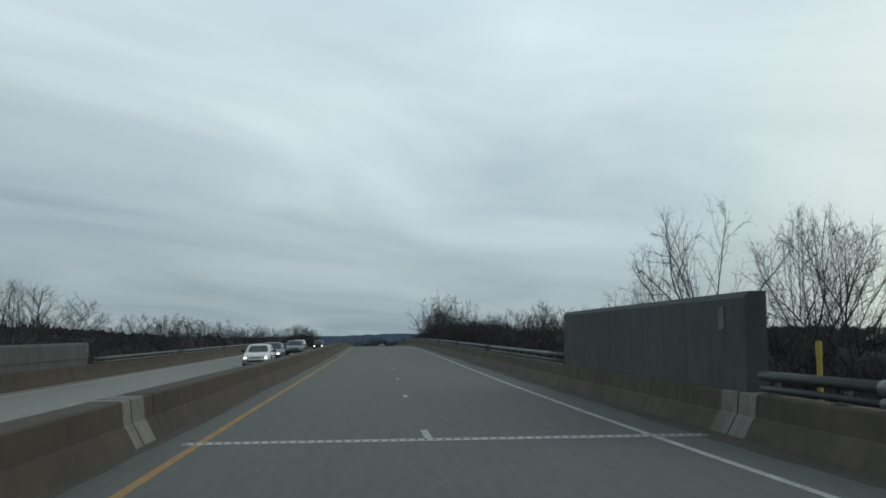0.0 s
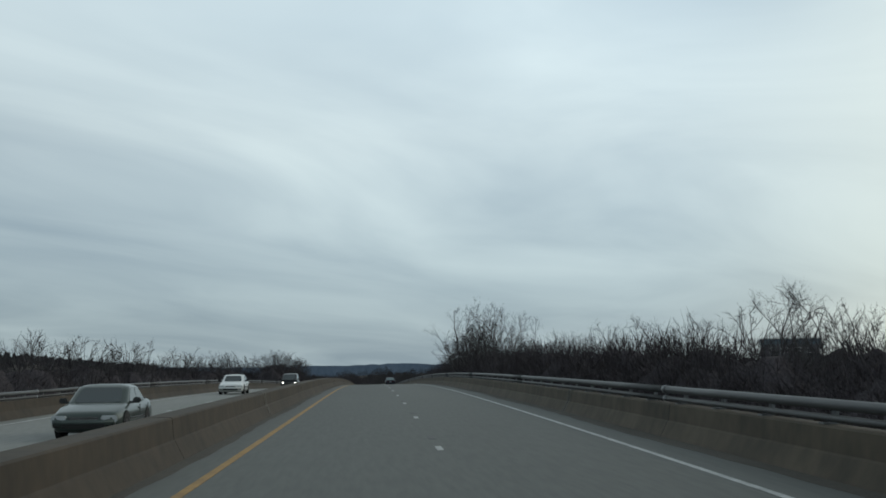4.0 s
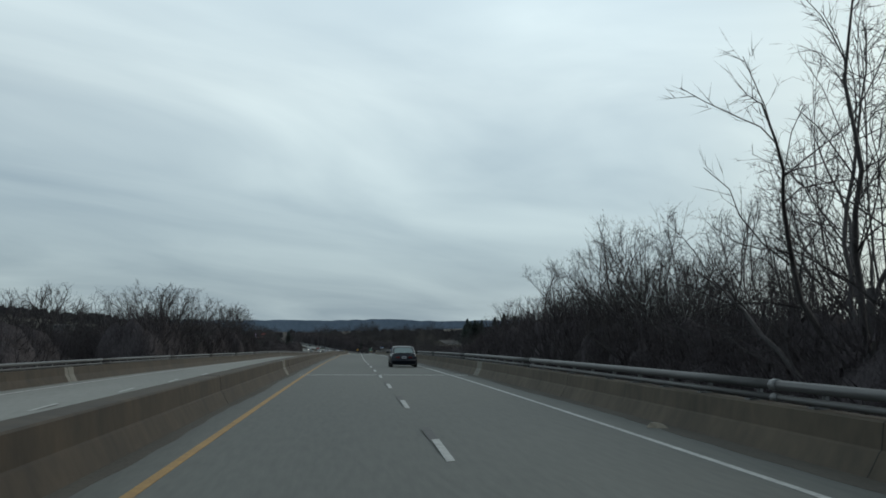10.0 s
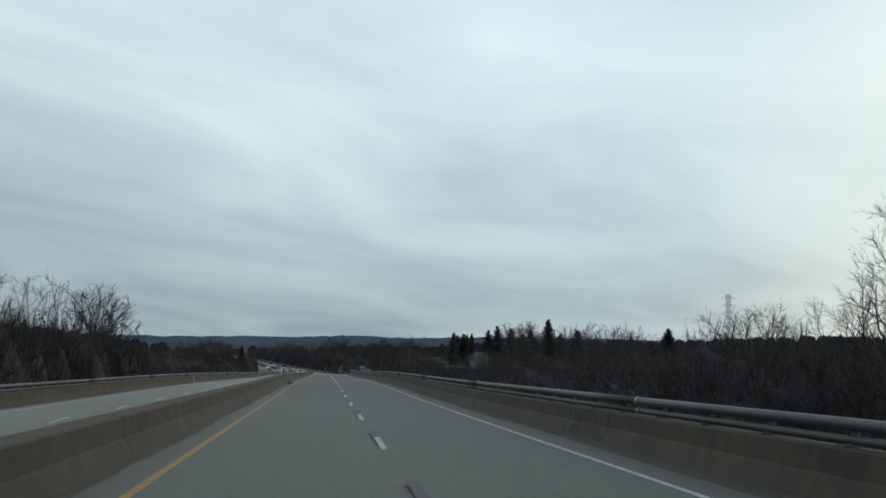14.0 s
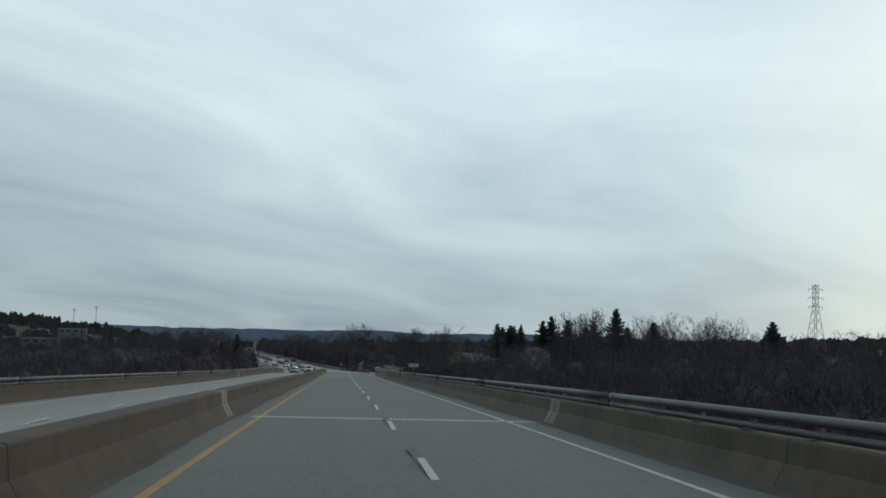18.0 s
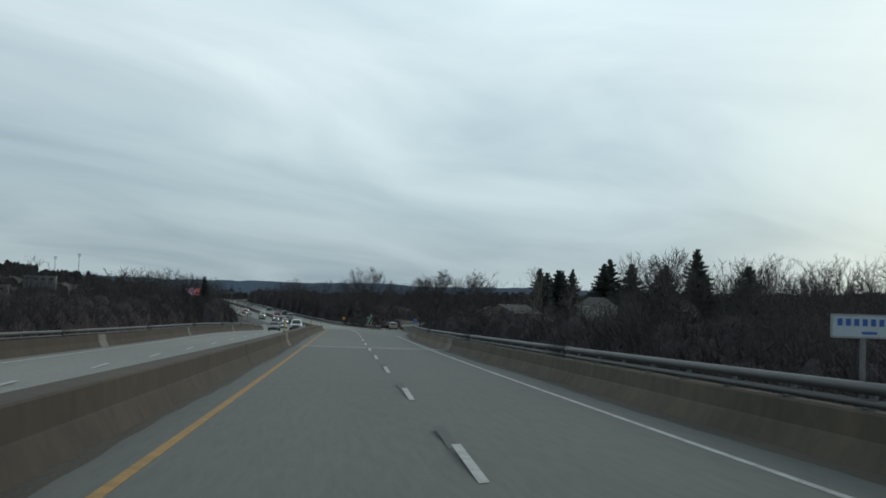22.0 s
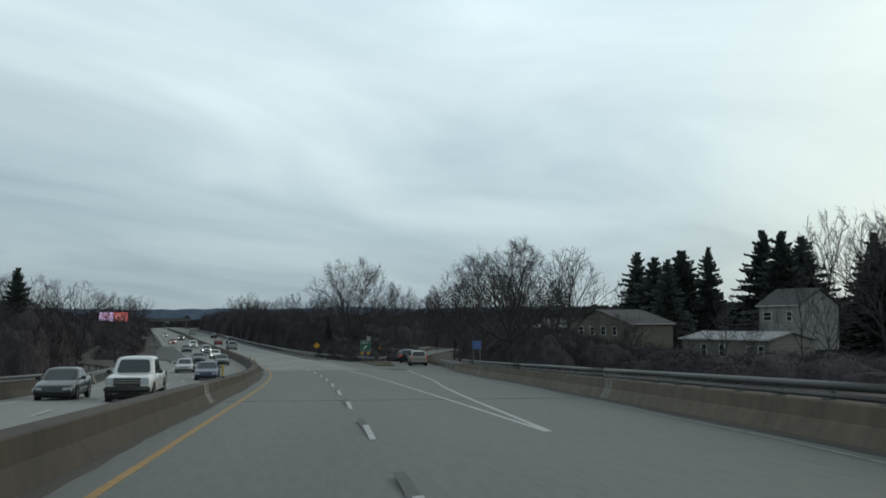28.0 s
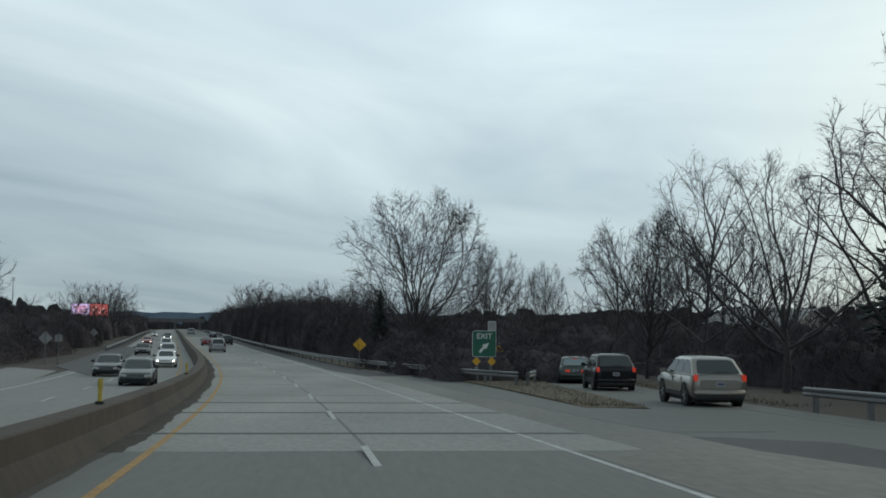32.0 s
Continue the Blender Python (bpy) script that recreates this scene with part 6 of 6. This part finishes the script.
P_RED = paint("red_paint", (0.22, 0.02, 0.02), 0.2)

# kind: length, width, height, belt, hood rear, hood front z, cabin base front/rear, roof front/rear, deck z, wheel radius, wheelbase half front/rear
SHAPES = {
    "sedan": dict(L=4.95, W=1.84, H=1.43, belt=0.93, nose=0.70, cb=(1.05, -1.72), rf=(0.18, -0.92), deck=0.98, wr=0.33, ax=(1.45, -1.38), pil=2),
    "van": dict(L=4.9, W=1.98, H=1.76, belt=1.05, nose=0.85, cb=(1.72, -2.38), rf=(0.55, -2.16), deck=1.05, wr=0.34, ax=(1.52, -1.5), pil=3),
    "suv": dict(L=4.74, W=1.92, H=1.68, belt=1.08, nose=0.95, cb=(1.36, -2.28), rf=(0.40, -1.50), deck=1.10, wr=0.38, ax=(1.42, -1.4), pil=3),
    "pickup": dict(L=5.75, W=2.03, H=1.93, belt=1.22, nose=1.12, cb=(1.10, -1.25), rf=(0.42, -1.08), deck=1.22, wr=0.41, ax=(1.85, -1.75), pil=2),
}


def loft(rings, closed=True):
    bm = bmesh.new()
    rows = [[bm.verts.new(p) for p in r] for r in rings]
    n = len(rings[0])
    for a, b in zip(rows, rows[1:]):
        for j in range(n if closed else n - 1):
            bm.faces.new((a[j], a[(j + 1) % n], b[(j + 1) % n], b[j]))
    bm.faces.new(rows[0][::-1])
    bm.faces.new(rows[-1])
    return bm


def slab_quad(bm, pts, t):
    """A thin plate on four corners, raised along its normal."""
    c4 = [Vector(v) for v in pts]
    p = []
    for i in range(4):
        c, a, b = c4[i], c4[i - 1], c4[(i + 1) % 4]
        r = min(0.13, (a - c).length * 0.4, (b - c).length * 0.4)
        a, b = c + (a - c).normalized() * r, c + (b - c).normalized() * r
        for f in (0.0, 0.5, 1.0):
            p.append(a.lerp(c, f).lerp(c.lerp(b, f), f))
    n = (c4[1] - c4[0]).cross(c4[3] - c4[0]).normalized() * t
    m = len(p)
    a = [bm.verts.new(v) for v in p]
    b = [bm.verts.new(v + n) for v in p]
    bm.faces.new(b)
    for i in range(m):
        j = (i + 1) % m
        bm.faces.new((a[i], a[j], b[j], b[i]))


def car(kind, m, col, label, category, group="traffic on the highway", brake=False, lit=False, rails=False, skirt=None):
    g = SHAPES[kind]
    L, W, H, belt, wr = g["L"], g["W"], g["H"], g["belt"], g["wr"]
    v = thing(category.replace(" ", "_"), m, label, category, group)
    skirt = skirt or col
    # lower body: rounded sections from nose to tail
    y0, y1 = L / 2, -L / 2
    cf, cr = g["cb"]
    tail_z = g["deck"]
    st = [(y0, 0.30, g["nose"] - 0.16, 0.74), (y0 - 0.10, 0.22, g["nose"] - 0.03, 0.87), (y0 - 0.35, 0.20, g["nose"] + 0.04, 0.96), (cf + 0.5, 0.20, (g["nose"] + belt) / 2 + 0.06, 0.995), (cf, 0.20, belt, 1.0),
          (0.2, 0.20, belt, 1.0), (cr + 0.4, 0.20, belt + 0.02, 1.0), (cr, 0.21, tail_z if cr > y1 + 0.4 else tail_z - 0.01, 0.99), (y1 + 0.30, 0.22, tail_z, 0.965), (y1 + 0.07, 0.26, tail_z - 0.03, 0.91), (y1, 0.34, tail_z - 0.14, 0.84)]
    rings = []
    for y, zb, zt, wf in st:
        zb += 0.24 if kind == "pickup" else 0.13 if kind == "suv" else 0.0
        w = W / 2 * wf
        hh = zt - zb
        half = [(w * 0.86, zb), (w * 0.965, zb + hh * 0.14), (w, zb + hh * 0.42), (w * 0.985, zb + hh * 0.70), (w * 0.93, zb + hh * 0.93), (w * 0.84, zt), (w * 0.4, zt + 0.018)]
        rings.append([(x, y, z) for x, z in half] + [(-x, y, z) for x, z in half[::-1]])
    bm = loft(rings)
    body = part("body", bm, col, v, smooth=True)
    # cabin
    rf, rr = g["rf"]
    wb, wt_ = W / 2 * (0.93 if kind == "suv" else 0.90), W / 2 * (0.75 if kind == "sedan" else 0.76)
    zb, zt = belt - 0.02, H
    sec = []
    for f, zz in ((0.0, zb), (0.02, zb + (zt - zb) * 0.02), (0.35, zb + (zt - zb) * 0.35), (0.72, zb + (zt - zb) * 0.72), (0.88, zb + (zt - zb) * 0.88), (0.97, zt - 0.02)):
        ya, yb, w = cf + (rf - cf) * f, cr + (rr - cr) * f, wb + (wt_ - wb) * f
        if f > 0.95:
            ya, yb, w = rf - 0.06, rr + 0.06, wt_ - 0.07
        c = 0.17
        ring = []
        for cx_, cy_, a0 in ((w - c, ya - c, 90), (-w + c, ya - c, 180), (-w + c, yb + c, 270), (w - c, yb + c, 360)):
            for k in range(5):
                a = math.radians(a0 - 90 + 90 * k / 4)
                ring.append((cx_ + c * math.cos(a), cy_ + c * math.sin(a), zz))
        sec.append(ring)
    sec.append([(x * 0.8, (y - (rf + rr) / 2) * 0.86 + (rf + rr) / 2, zt + 0.008) for x, y, z in sec[-1]])
    sec.append([(x * 0.4, (y - (rf + rr) / 2) * 0.5 + (rf + rr) / 2, zt + 0.022) for x, y, z in sec[-2]])
    cab = part("cabin", loft(sec), col, v, smooth=True)

    f0, f1 = 0.07, 0.84
    z0, z1 = zb + (zt - zb) * f0, zb + (zt - zb) * f1
    lx = lambda f: wb + (wt_ - wb) * f
    fy, ry_ = (lambda f: cf + (rf - cf) * f), (lambda f: cr + (rr - cr) * f)
    bm = bmesh.new()
    slab_quad(bm, [(-lx(f0) + 0.17, fy(f0), z0), (-lx(f1) + 0.17, fy(f1), z1), (lx(f1) - 0.17, fy(f1), z1), (lx(f0) - 0.17, fy(f0), z0)][::-1], -0.012)
    part("windshield", bm, M_FRONTG, v)
    bm = bmesh.new()
    fr0 = f0 if kind in ("sedan", "pickup") else 0.12
    zr0 = zb + (zt - zb) * fr0
    slab_quad(bm, [(-lx(fr0) + 0.13, ry_(fr0), zr0), (lx(fr0) - 0.13, ry_(fr0), zr0), (lx(f1) - 0.15, ry_(f1), z1), (-lx(f1) + 0.15, ry_(f1), z1)], 0.012)
    part("rear_window", bm, M_GLASS if kind == "sedan" else M_SIDEG, v)
    n = g["pil"]
    for sg in (1, -1):
        for k in range(n):
            a0, a1 = k / n, (k + 1) / n

            def yy(f, a):
                return fy(f) - 0.2 + (ry_(f) + 0.2 - fy(f) + 0.2) * a
            g0, g1 = (0.012 if k else 0.02), (0.012 if k < n - 1 else 0.02)
            q = [(sg * lx(f0), yy(f0, a0 + g0), z0), (sg * lx(f0), yy(f0, a1 - g1), z0), (sg * lx(f1), yy(f1, a1 - g1), z1), (sg * lx(f1), yy(f1, a0 + g0), z1)]
            bm = bmesh.new()
            slab_quad(bm, q if sg < 0 else q[::-1], 0.010)
            part("side_window", bm, M_SIDEG, v)
            if k < (2 if kind != "pickup" else 1):
                yh = yy(0, a1) + 0.12
                box_part("door_handle", (sg * (W / 2 * 0.985), yh, belt - 0.15), (0.03, 0.17, 0.026), col, v, 0.008)
                bm = bmesh.new()
                add_box(bm, (sg * (W / 2 * 0.985), yy(0, a1), (belt + 0.34) / 2), (0.02, 0.008, belt - 0.46))
                part("door_seam", bm, M_GAP, v)
        # mirror
        bm = bmesh.new()
        add_box(bm, (sg * (W / 2 + 0.10), cf - 0.42, belt + 0.07), (0.22, 0.13, 0.16))
        bmesh.ops.bevel(bm, geom=bm.edges[:], offset=0.035, segments=2, affect="EDGES")
        add_box(bm, (sg * (W / 2 - 0.04), cf - 0.42, belt + 0.02), (0.14, 0.06, 0.05))
        part("side_mirror", bm, M_PLAST if kind in ("sedan", "pickup") else col, v)
        # rocker strip
        box_part("side_strip", (sg * W / 2 * 0.995, 0, 0.52), (0.03, abs(g["ax"][0] - g["ax"][1]) - wr * 2.5, 0.05), M_CHROME if kind == "sedan" else skirt, v, 0.008)
        # wheels, each on a black disc that paints the shade of the wheel well
        for y in g["ax"]:
            bm = bmesh.new()
            add_cyl(bm, (sg * (W / 2 - 0.16), y, wr + 0.02), (sg * (W / 2 + 0.004), y, wr + 0.02), wr + 0.065, wr + 0.065, 20)
            part("wheel_arch", bm, M_GAP, v)
            wh = new("wheel")
            wh.parent = v
            wh.location = (sg * (W / 2 - 0.10), y, wr)
            bm = bmesh.new()
            prof = [(wr * 0.62, -0.10), (wr * 0.93, -0.11), (wr, -0.075), (wr, 0.075), (wr * 0.93, 0.112), (wr * 0.62, 0.10)]
            rings = []
            for k in range(18):
                a = 2 * math.pi * k / 18
                rings.append([bm.verts.new((sg * x, r * math.cos(a), r * math.sin(a))) for r, x in prof])
            for k in range(18):
                a, b = rings[k], rings[(k + 1) % 18]
                for j in range(len(prof) - 1):
                    bm.faces.new((a[j], a[j + 1], b[j + 1], b[j]))
            part("tyre", bm, M_TYRE, wh, smooth=True)
            bm = bmesh.new()
            add_cyl(bm, (sg * 0.02, 0, 0), (sg * 0.075, 0, 0), wr * 0.63, wr * 0.60, 18)
            for k in range(5):
                a = 2 * math.pi * k / 5
                add_box(bm, (sg * 0.09, math.cos(a) * wr * 0.32, math.sin(a) * wr * 0.32), (0.03, wr * 0.13, wr * 0.55), Matrix.Rotation(a - math.pi / 2, 4, "X"))
            add_cyl(bm, (sg * 0.07, 0, 0), (sg * 0.112, 0, 0), wr * 0.16, wr * 0.13, 10)
            part("rim", bm, M_RIM, wh)
        # lamps
        hw_ = 0.36 if kind == "pickup" else 0.42
        bm = bmesh.new()
        add_box(bm, (sg * (W / 2 * 0.70), y0 - 0.10, g["nose"] - 0.15), (hw_, 0.24, 0.19 if kind != "pickup" else 0.28), Matrix.Rotation(-sg * 0.22, 4, "Z"))
        bmesh.ops.bevel(bm, geom=bm.edges[:], offset=0.03, segments=2, affect="EDGES")
        hl = part("headlight", bm, M_LENS, v)
        if lit:
            bm = bmesh.new()
            add_cyl(bm, (sg * W / 2 * 0.72, y0 - 0.02, g["nose"] - 0.15), (sg * W / 2 * 0.72, y0 + 0.045, g["nose"] - 0.15), 0.085, 0.075, 12)
            part("bulb", bm, M_LIT, hl)
        bm = bmesh.new()
        if kind == "sedan":
            add_box(bm, (sg * W / 2 * 0.60, y1 + 0.065, tail_z - 0.26), (W * 0.28, 0.13, 0.15), Matrix.Rotation(sg * 0.16, 4, "Z"))
        elif kind == "pickup":
            add_box(bm, (sg * W / 2 * 0.88, y1 + 0.05, 0.92), (0.16, 0.12, 0.42))
        else:
            add_box(bm, (sg * W / 2 * 0.845, y1 + 0.10, belt - 0.08), (0.14, 0.24, 0.44 if kind == "van" else 0.22), Matrix.Rotation(sg * 0.25, 4, "Z"))
        bmesh.ops.bevel(bm, geom=bm.edges[:], offset=0.025, segments=2, affect="EDGES")
        part("taillight", bm, M_BRAKE if brake else M_TAIL, v, "lit red brake lamp" if brake else "")
        if rails:
            bm = bmesh.new()
            add_cyl(bm, (sg * (wt_ - 0.1), rf - 0.3, H + 0.06), (sg * (wt_ - 0.1), rr + 0.25, H + 0.06), 0.022, 0.022, 8)
            for y in (rf - 0.3, (rf + rr) / 2, rr + 0.25):
                add_cyl(bm, (sg * (wt_ - 0.1), y, H - 0.04), (sg * (wt_ - 0.1), y, H + 0.06), 0.022, 0.022, 6)
            part("roof_rail", bm, M_PLAST, v)
    # bumpers, grille, plates
    bm = bmesh.new()
    add_box(bm, (0, y1 + 0.06, 0.50), (W * 0.90, 0.26, 0.24))
    bmesh.ops.bevel(bm, geom=bm.edges[:], offset=0.06, segments=3, affect="EDGES")
    part("rear_bumper", bm, skirt if kind != "pickup" else M_CHROME, v, smooth=True)
    bm = bmesh.new()
    add_box(bm, (0, y0 - 0.06, 0.62 if kind == "pickup" else 0.46), (W * (0.95 if kind == "pickup" else 0.88), 0.26, 0.27))
    bmesh.ops.bevel(bm, geom=bm.edges[:], offset=0.06, segments=3, affect="EDGES")
    part("front_bumper", bm, M_PLAST if kind == "pickup" else col, v, smooth=True)
    if kind == "suv":
        for sg in (1, -1):
            box_part("bumper_cladding", (sg * W * 0.22, -L / 2 + 0.05, 0.37), (W * 0.42, 0.2, 0.1), M_PLAST, v, 0.02)
            box_part("sill_cladding", (sg * W / 2 * 0.975, 0, 0.42), (0.05, L * 0.5, 0.16), M_PLAST, v, 0.015)
    bm = bmesh.new()
    gw = 0.78 if kind != "pickup" else 1.12
    add_box(bm, (0, y0 - 0.03, g["nose"] - 0.18), (gw, 0.12, 0.18 if kind != "pickup" else 0.34))
    part("grille", bm, M_PLAST, v)
    bm = bmesh.new()
    add_box(bm, (0, y0 + 0.066, 0.37), (W * 0.6, 0.03, 0.11))
    add_box(bm, (W * 0.38, y0 + 0.05, 0.38), (0.16, 0.03, 0.09))
    add_box(bm, (-W * 0.38, y0 + 0.05, 0.38), (0.16, 0.03, 0.09))
    part("lower_intake", bm, M_GAP, v)
    bm = bmesh.new()
    add_box(bm, (0, 0, 0.25), (W * 0.84, L * 0.86, 0.14))
    part("underbody", bm, M_GAP, v)
    bm = bmesh.new()
    for k in range(3):
        add_box(bm, (0, y0 + 0.032, g["nose"] - 0.21 + k * (0.05 if kind != "pickup" else 0.1)), (gw - 0.04, 0.012, 0.012 if kind != "pickup" else 0.035))
    part("grille_bar", bm, M_CHROME, v)
    zp = tail_z - 0.26 if kind == "sedan" else 0.80 if kind != "pickup" else 0.62
    pl = box_part("number_plate", (0, y1 - (0.0 if kind == "sedan" else 0.005) - 0.012, zp), (0.31, 0.05, 0.16), M_PLATE, v)
    box_part("plate_bar", (0, -0.0 + y1 - 0.043, zp), (0.22, 0.008, 0.06), M_PLATEB, pl)
    if brake:
        box_part("centre_brake_lamp", (0, rr - 0.02 if kind != "sedan" else ry_(0.8), H - 0.09), (0.3, 0.06, 0.035), M_BRAKE, v)
    if kind == "sedan":
        bm = bmesh.new()
        slab_quad(bm, [(-lx(0.0) + 0.11, ry_(0.0) - 0.006, zb + (zt - zb) * 0.0), (lx(0.0) - 0.11, ry_(0.0) - 0.006, zb + (zt - zb) * 0.0), (lx(0.9) - 0.13, ry_(0.9) - 0.006, zb + (zt - zb) * 0.9), (-lx(0.9) + 0.13, ry_(0.9) - 0.006, zb + (zt - zb) * 0.9)], 0.006)
        part("window_seal", bm, M_PLAST, v)
        box_part("boot_lip", (0, y1 + 0.16, tail_z + 0.022), (W * 0.74, 0.14, 0.03), col, v, 0.012)
        for sg in (1, -1):
            box_part("boot_seam", (sg * W * 0.375, (y1 + cr) / 2, tail_z + 0.012), (0.008, abs(y1 - cr) * 0.8, 0.012), M_GAP, v)
    if kind in ("suv", "van"):
        bm = bmesh.new()
        slab_quad(bm, [(-W * 0.36, y1 - 0.002, 0.64), (W * 0.36, y1 - 0.002, 0.64), (W * 0.38, y1 + 0.0, belt - 0.14), (-W * 0.38, y1 + 0.0, belt - 0.14)], 0.015)
        part("tailgate", bm, col, v)
        box_part("wiper", (0.1, ry_(0.14) - 0.03, zr0 + 0.06), (0.5, 0.02, 0.025), M_PLAST, v)
        box_part("lower_valance", (0, y1 + 0.12, 0.34), (W * 0.84, 0.2, 0.14), M_PLAST, v, 0.03)
    if kind == "pickup":
        box_part("bed_floor", (0, -1.95, 1.245), (W * 0.72, 1.6, 0.02), M_PLAST, v)
    return v


# same way as the camera
car("sedan", place(291.5, 5.85), P_NAVY, "dark navy four-door saloon with pale reflective rear glass", "car")
car("van", place(860, 1.8), P_SILVER, "silver minivan with roof rails in the inner lane", "minivan", rails=True)
car("suv", place(748.0, 17.1, 0, -5), P_GOLD, "champagne crossover braking on the exit ramp", "suv", brake=True, skirt=P_GOLD)
car("suv", place(762.0, 18.3, 0, -9), P_BLACK, "near-black crossover on the exit ramp", "suv", rails=True, brake=True)
car("sedan", place(771.4, 19.5, 0, -15), P_GREEN, "small grey-green saloon on the exit ramp", "car", brake=True)
car("sedan", place(905, 1.9), P_RED, "red saloon far ahead in the inner lane", "car")
car("suv", place(915, 5.6), P_GREY, "dark grey crossover far ahead in the outer lane", "suv")
car("sedan", place(985, 5.6), P_BLACK, "dark saloon far ahead in the outer lane", "car")
car("van", place(1060, 1.9), P_SILVER, "grey minivan far ahead in the inner lane", "minivan")
# oncoming: heading toward the camera
for kind, s, off, col, lab, cat, lt in (
        ("sedan", 170.8, -8.0, P_WHITE, "white oncoming saloon with dark grille", "car", False),
        ("sedan", 77.5, -5.0, P_WHITE, "white oncoming saloon with its headlamps lit", "car", True),
        ("sedan", 92.5, -5.5, P_BLUE, "slate blue oncoming saloon with lit headlamps", "car", True),
        ("sedan", 117.0, -5.3, P_GREEN, "grey-green oncoming saloon beside the barrier", "car", False),
        ("van", 222.0, -7.4, P_BLACK, "black oncoming minivan with lit headlamps", "minivan", True),
        ("pickup", 672.5, -5.3, P_WHITE, "white oncoming pickup truck with a black bumper", "pickup truck", False),
        ("sedan", 675.0, -9.0, P_GREY, "dark grey oncoming saloon in the outer lane", "car", False),
        ("sedan", 713.0, -5.0, P_BLUE, "dark blue oncoming saloon beside the barrier", "car", False),
        ("sedan", 742.5, -8.4, P_SILVER, "silver oncoming saloon near the entrance ramp", "car", False),
        ("sedan", 775.0, -4.5, P_GREEN, "dark green oncoming saloon", "car", False),
        ("sedan", 790.0, -7.4, P_GREY, "grey oncoming saloon in the outer lane", "car", False),
        ("sedan", 812.0, -4.2, P_WHITE, "white oncoming saloon with lit headlamps", "car", True),
        ("suv", 842.0, -4.3, P_SILVER, "silver oncoming crossover with lit headlamps", "suv", True),
        ("sedan", 856.0, -7.4, P_BLACK, "black oncoming saloon far ahead", "car", False),
        ("van", 890.0, -4.7, P_WHITE, "white oncoming minivan far ahead", "minivan", True),
        ("sedan", 930.0, -8.3, P_RED, "red oncoming saloon far ahead", "car", True),
        ("suv", 975.0, -4.7, P_GREY, "grey oncoming crossover far ahead", "suv", True),
        ("sedan", 1030.0, -8.3, P_SILVER, "silver oncoming saloon far ahead", "car", True)):
    car(kind, place(s, off, OPP_H, 180), col, lab, cat, "oncoming traffic", lit=lt)
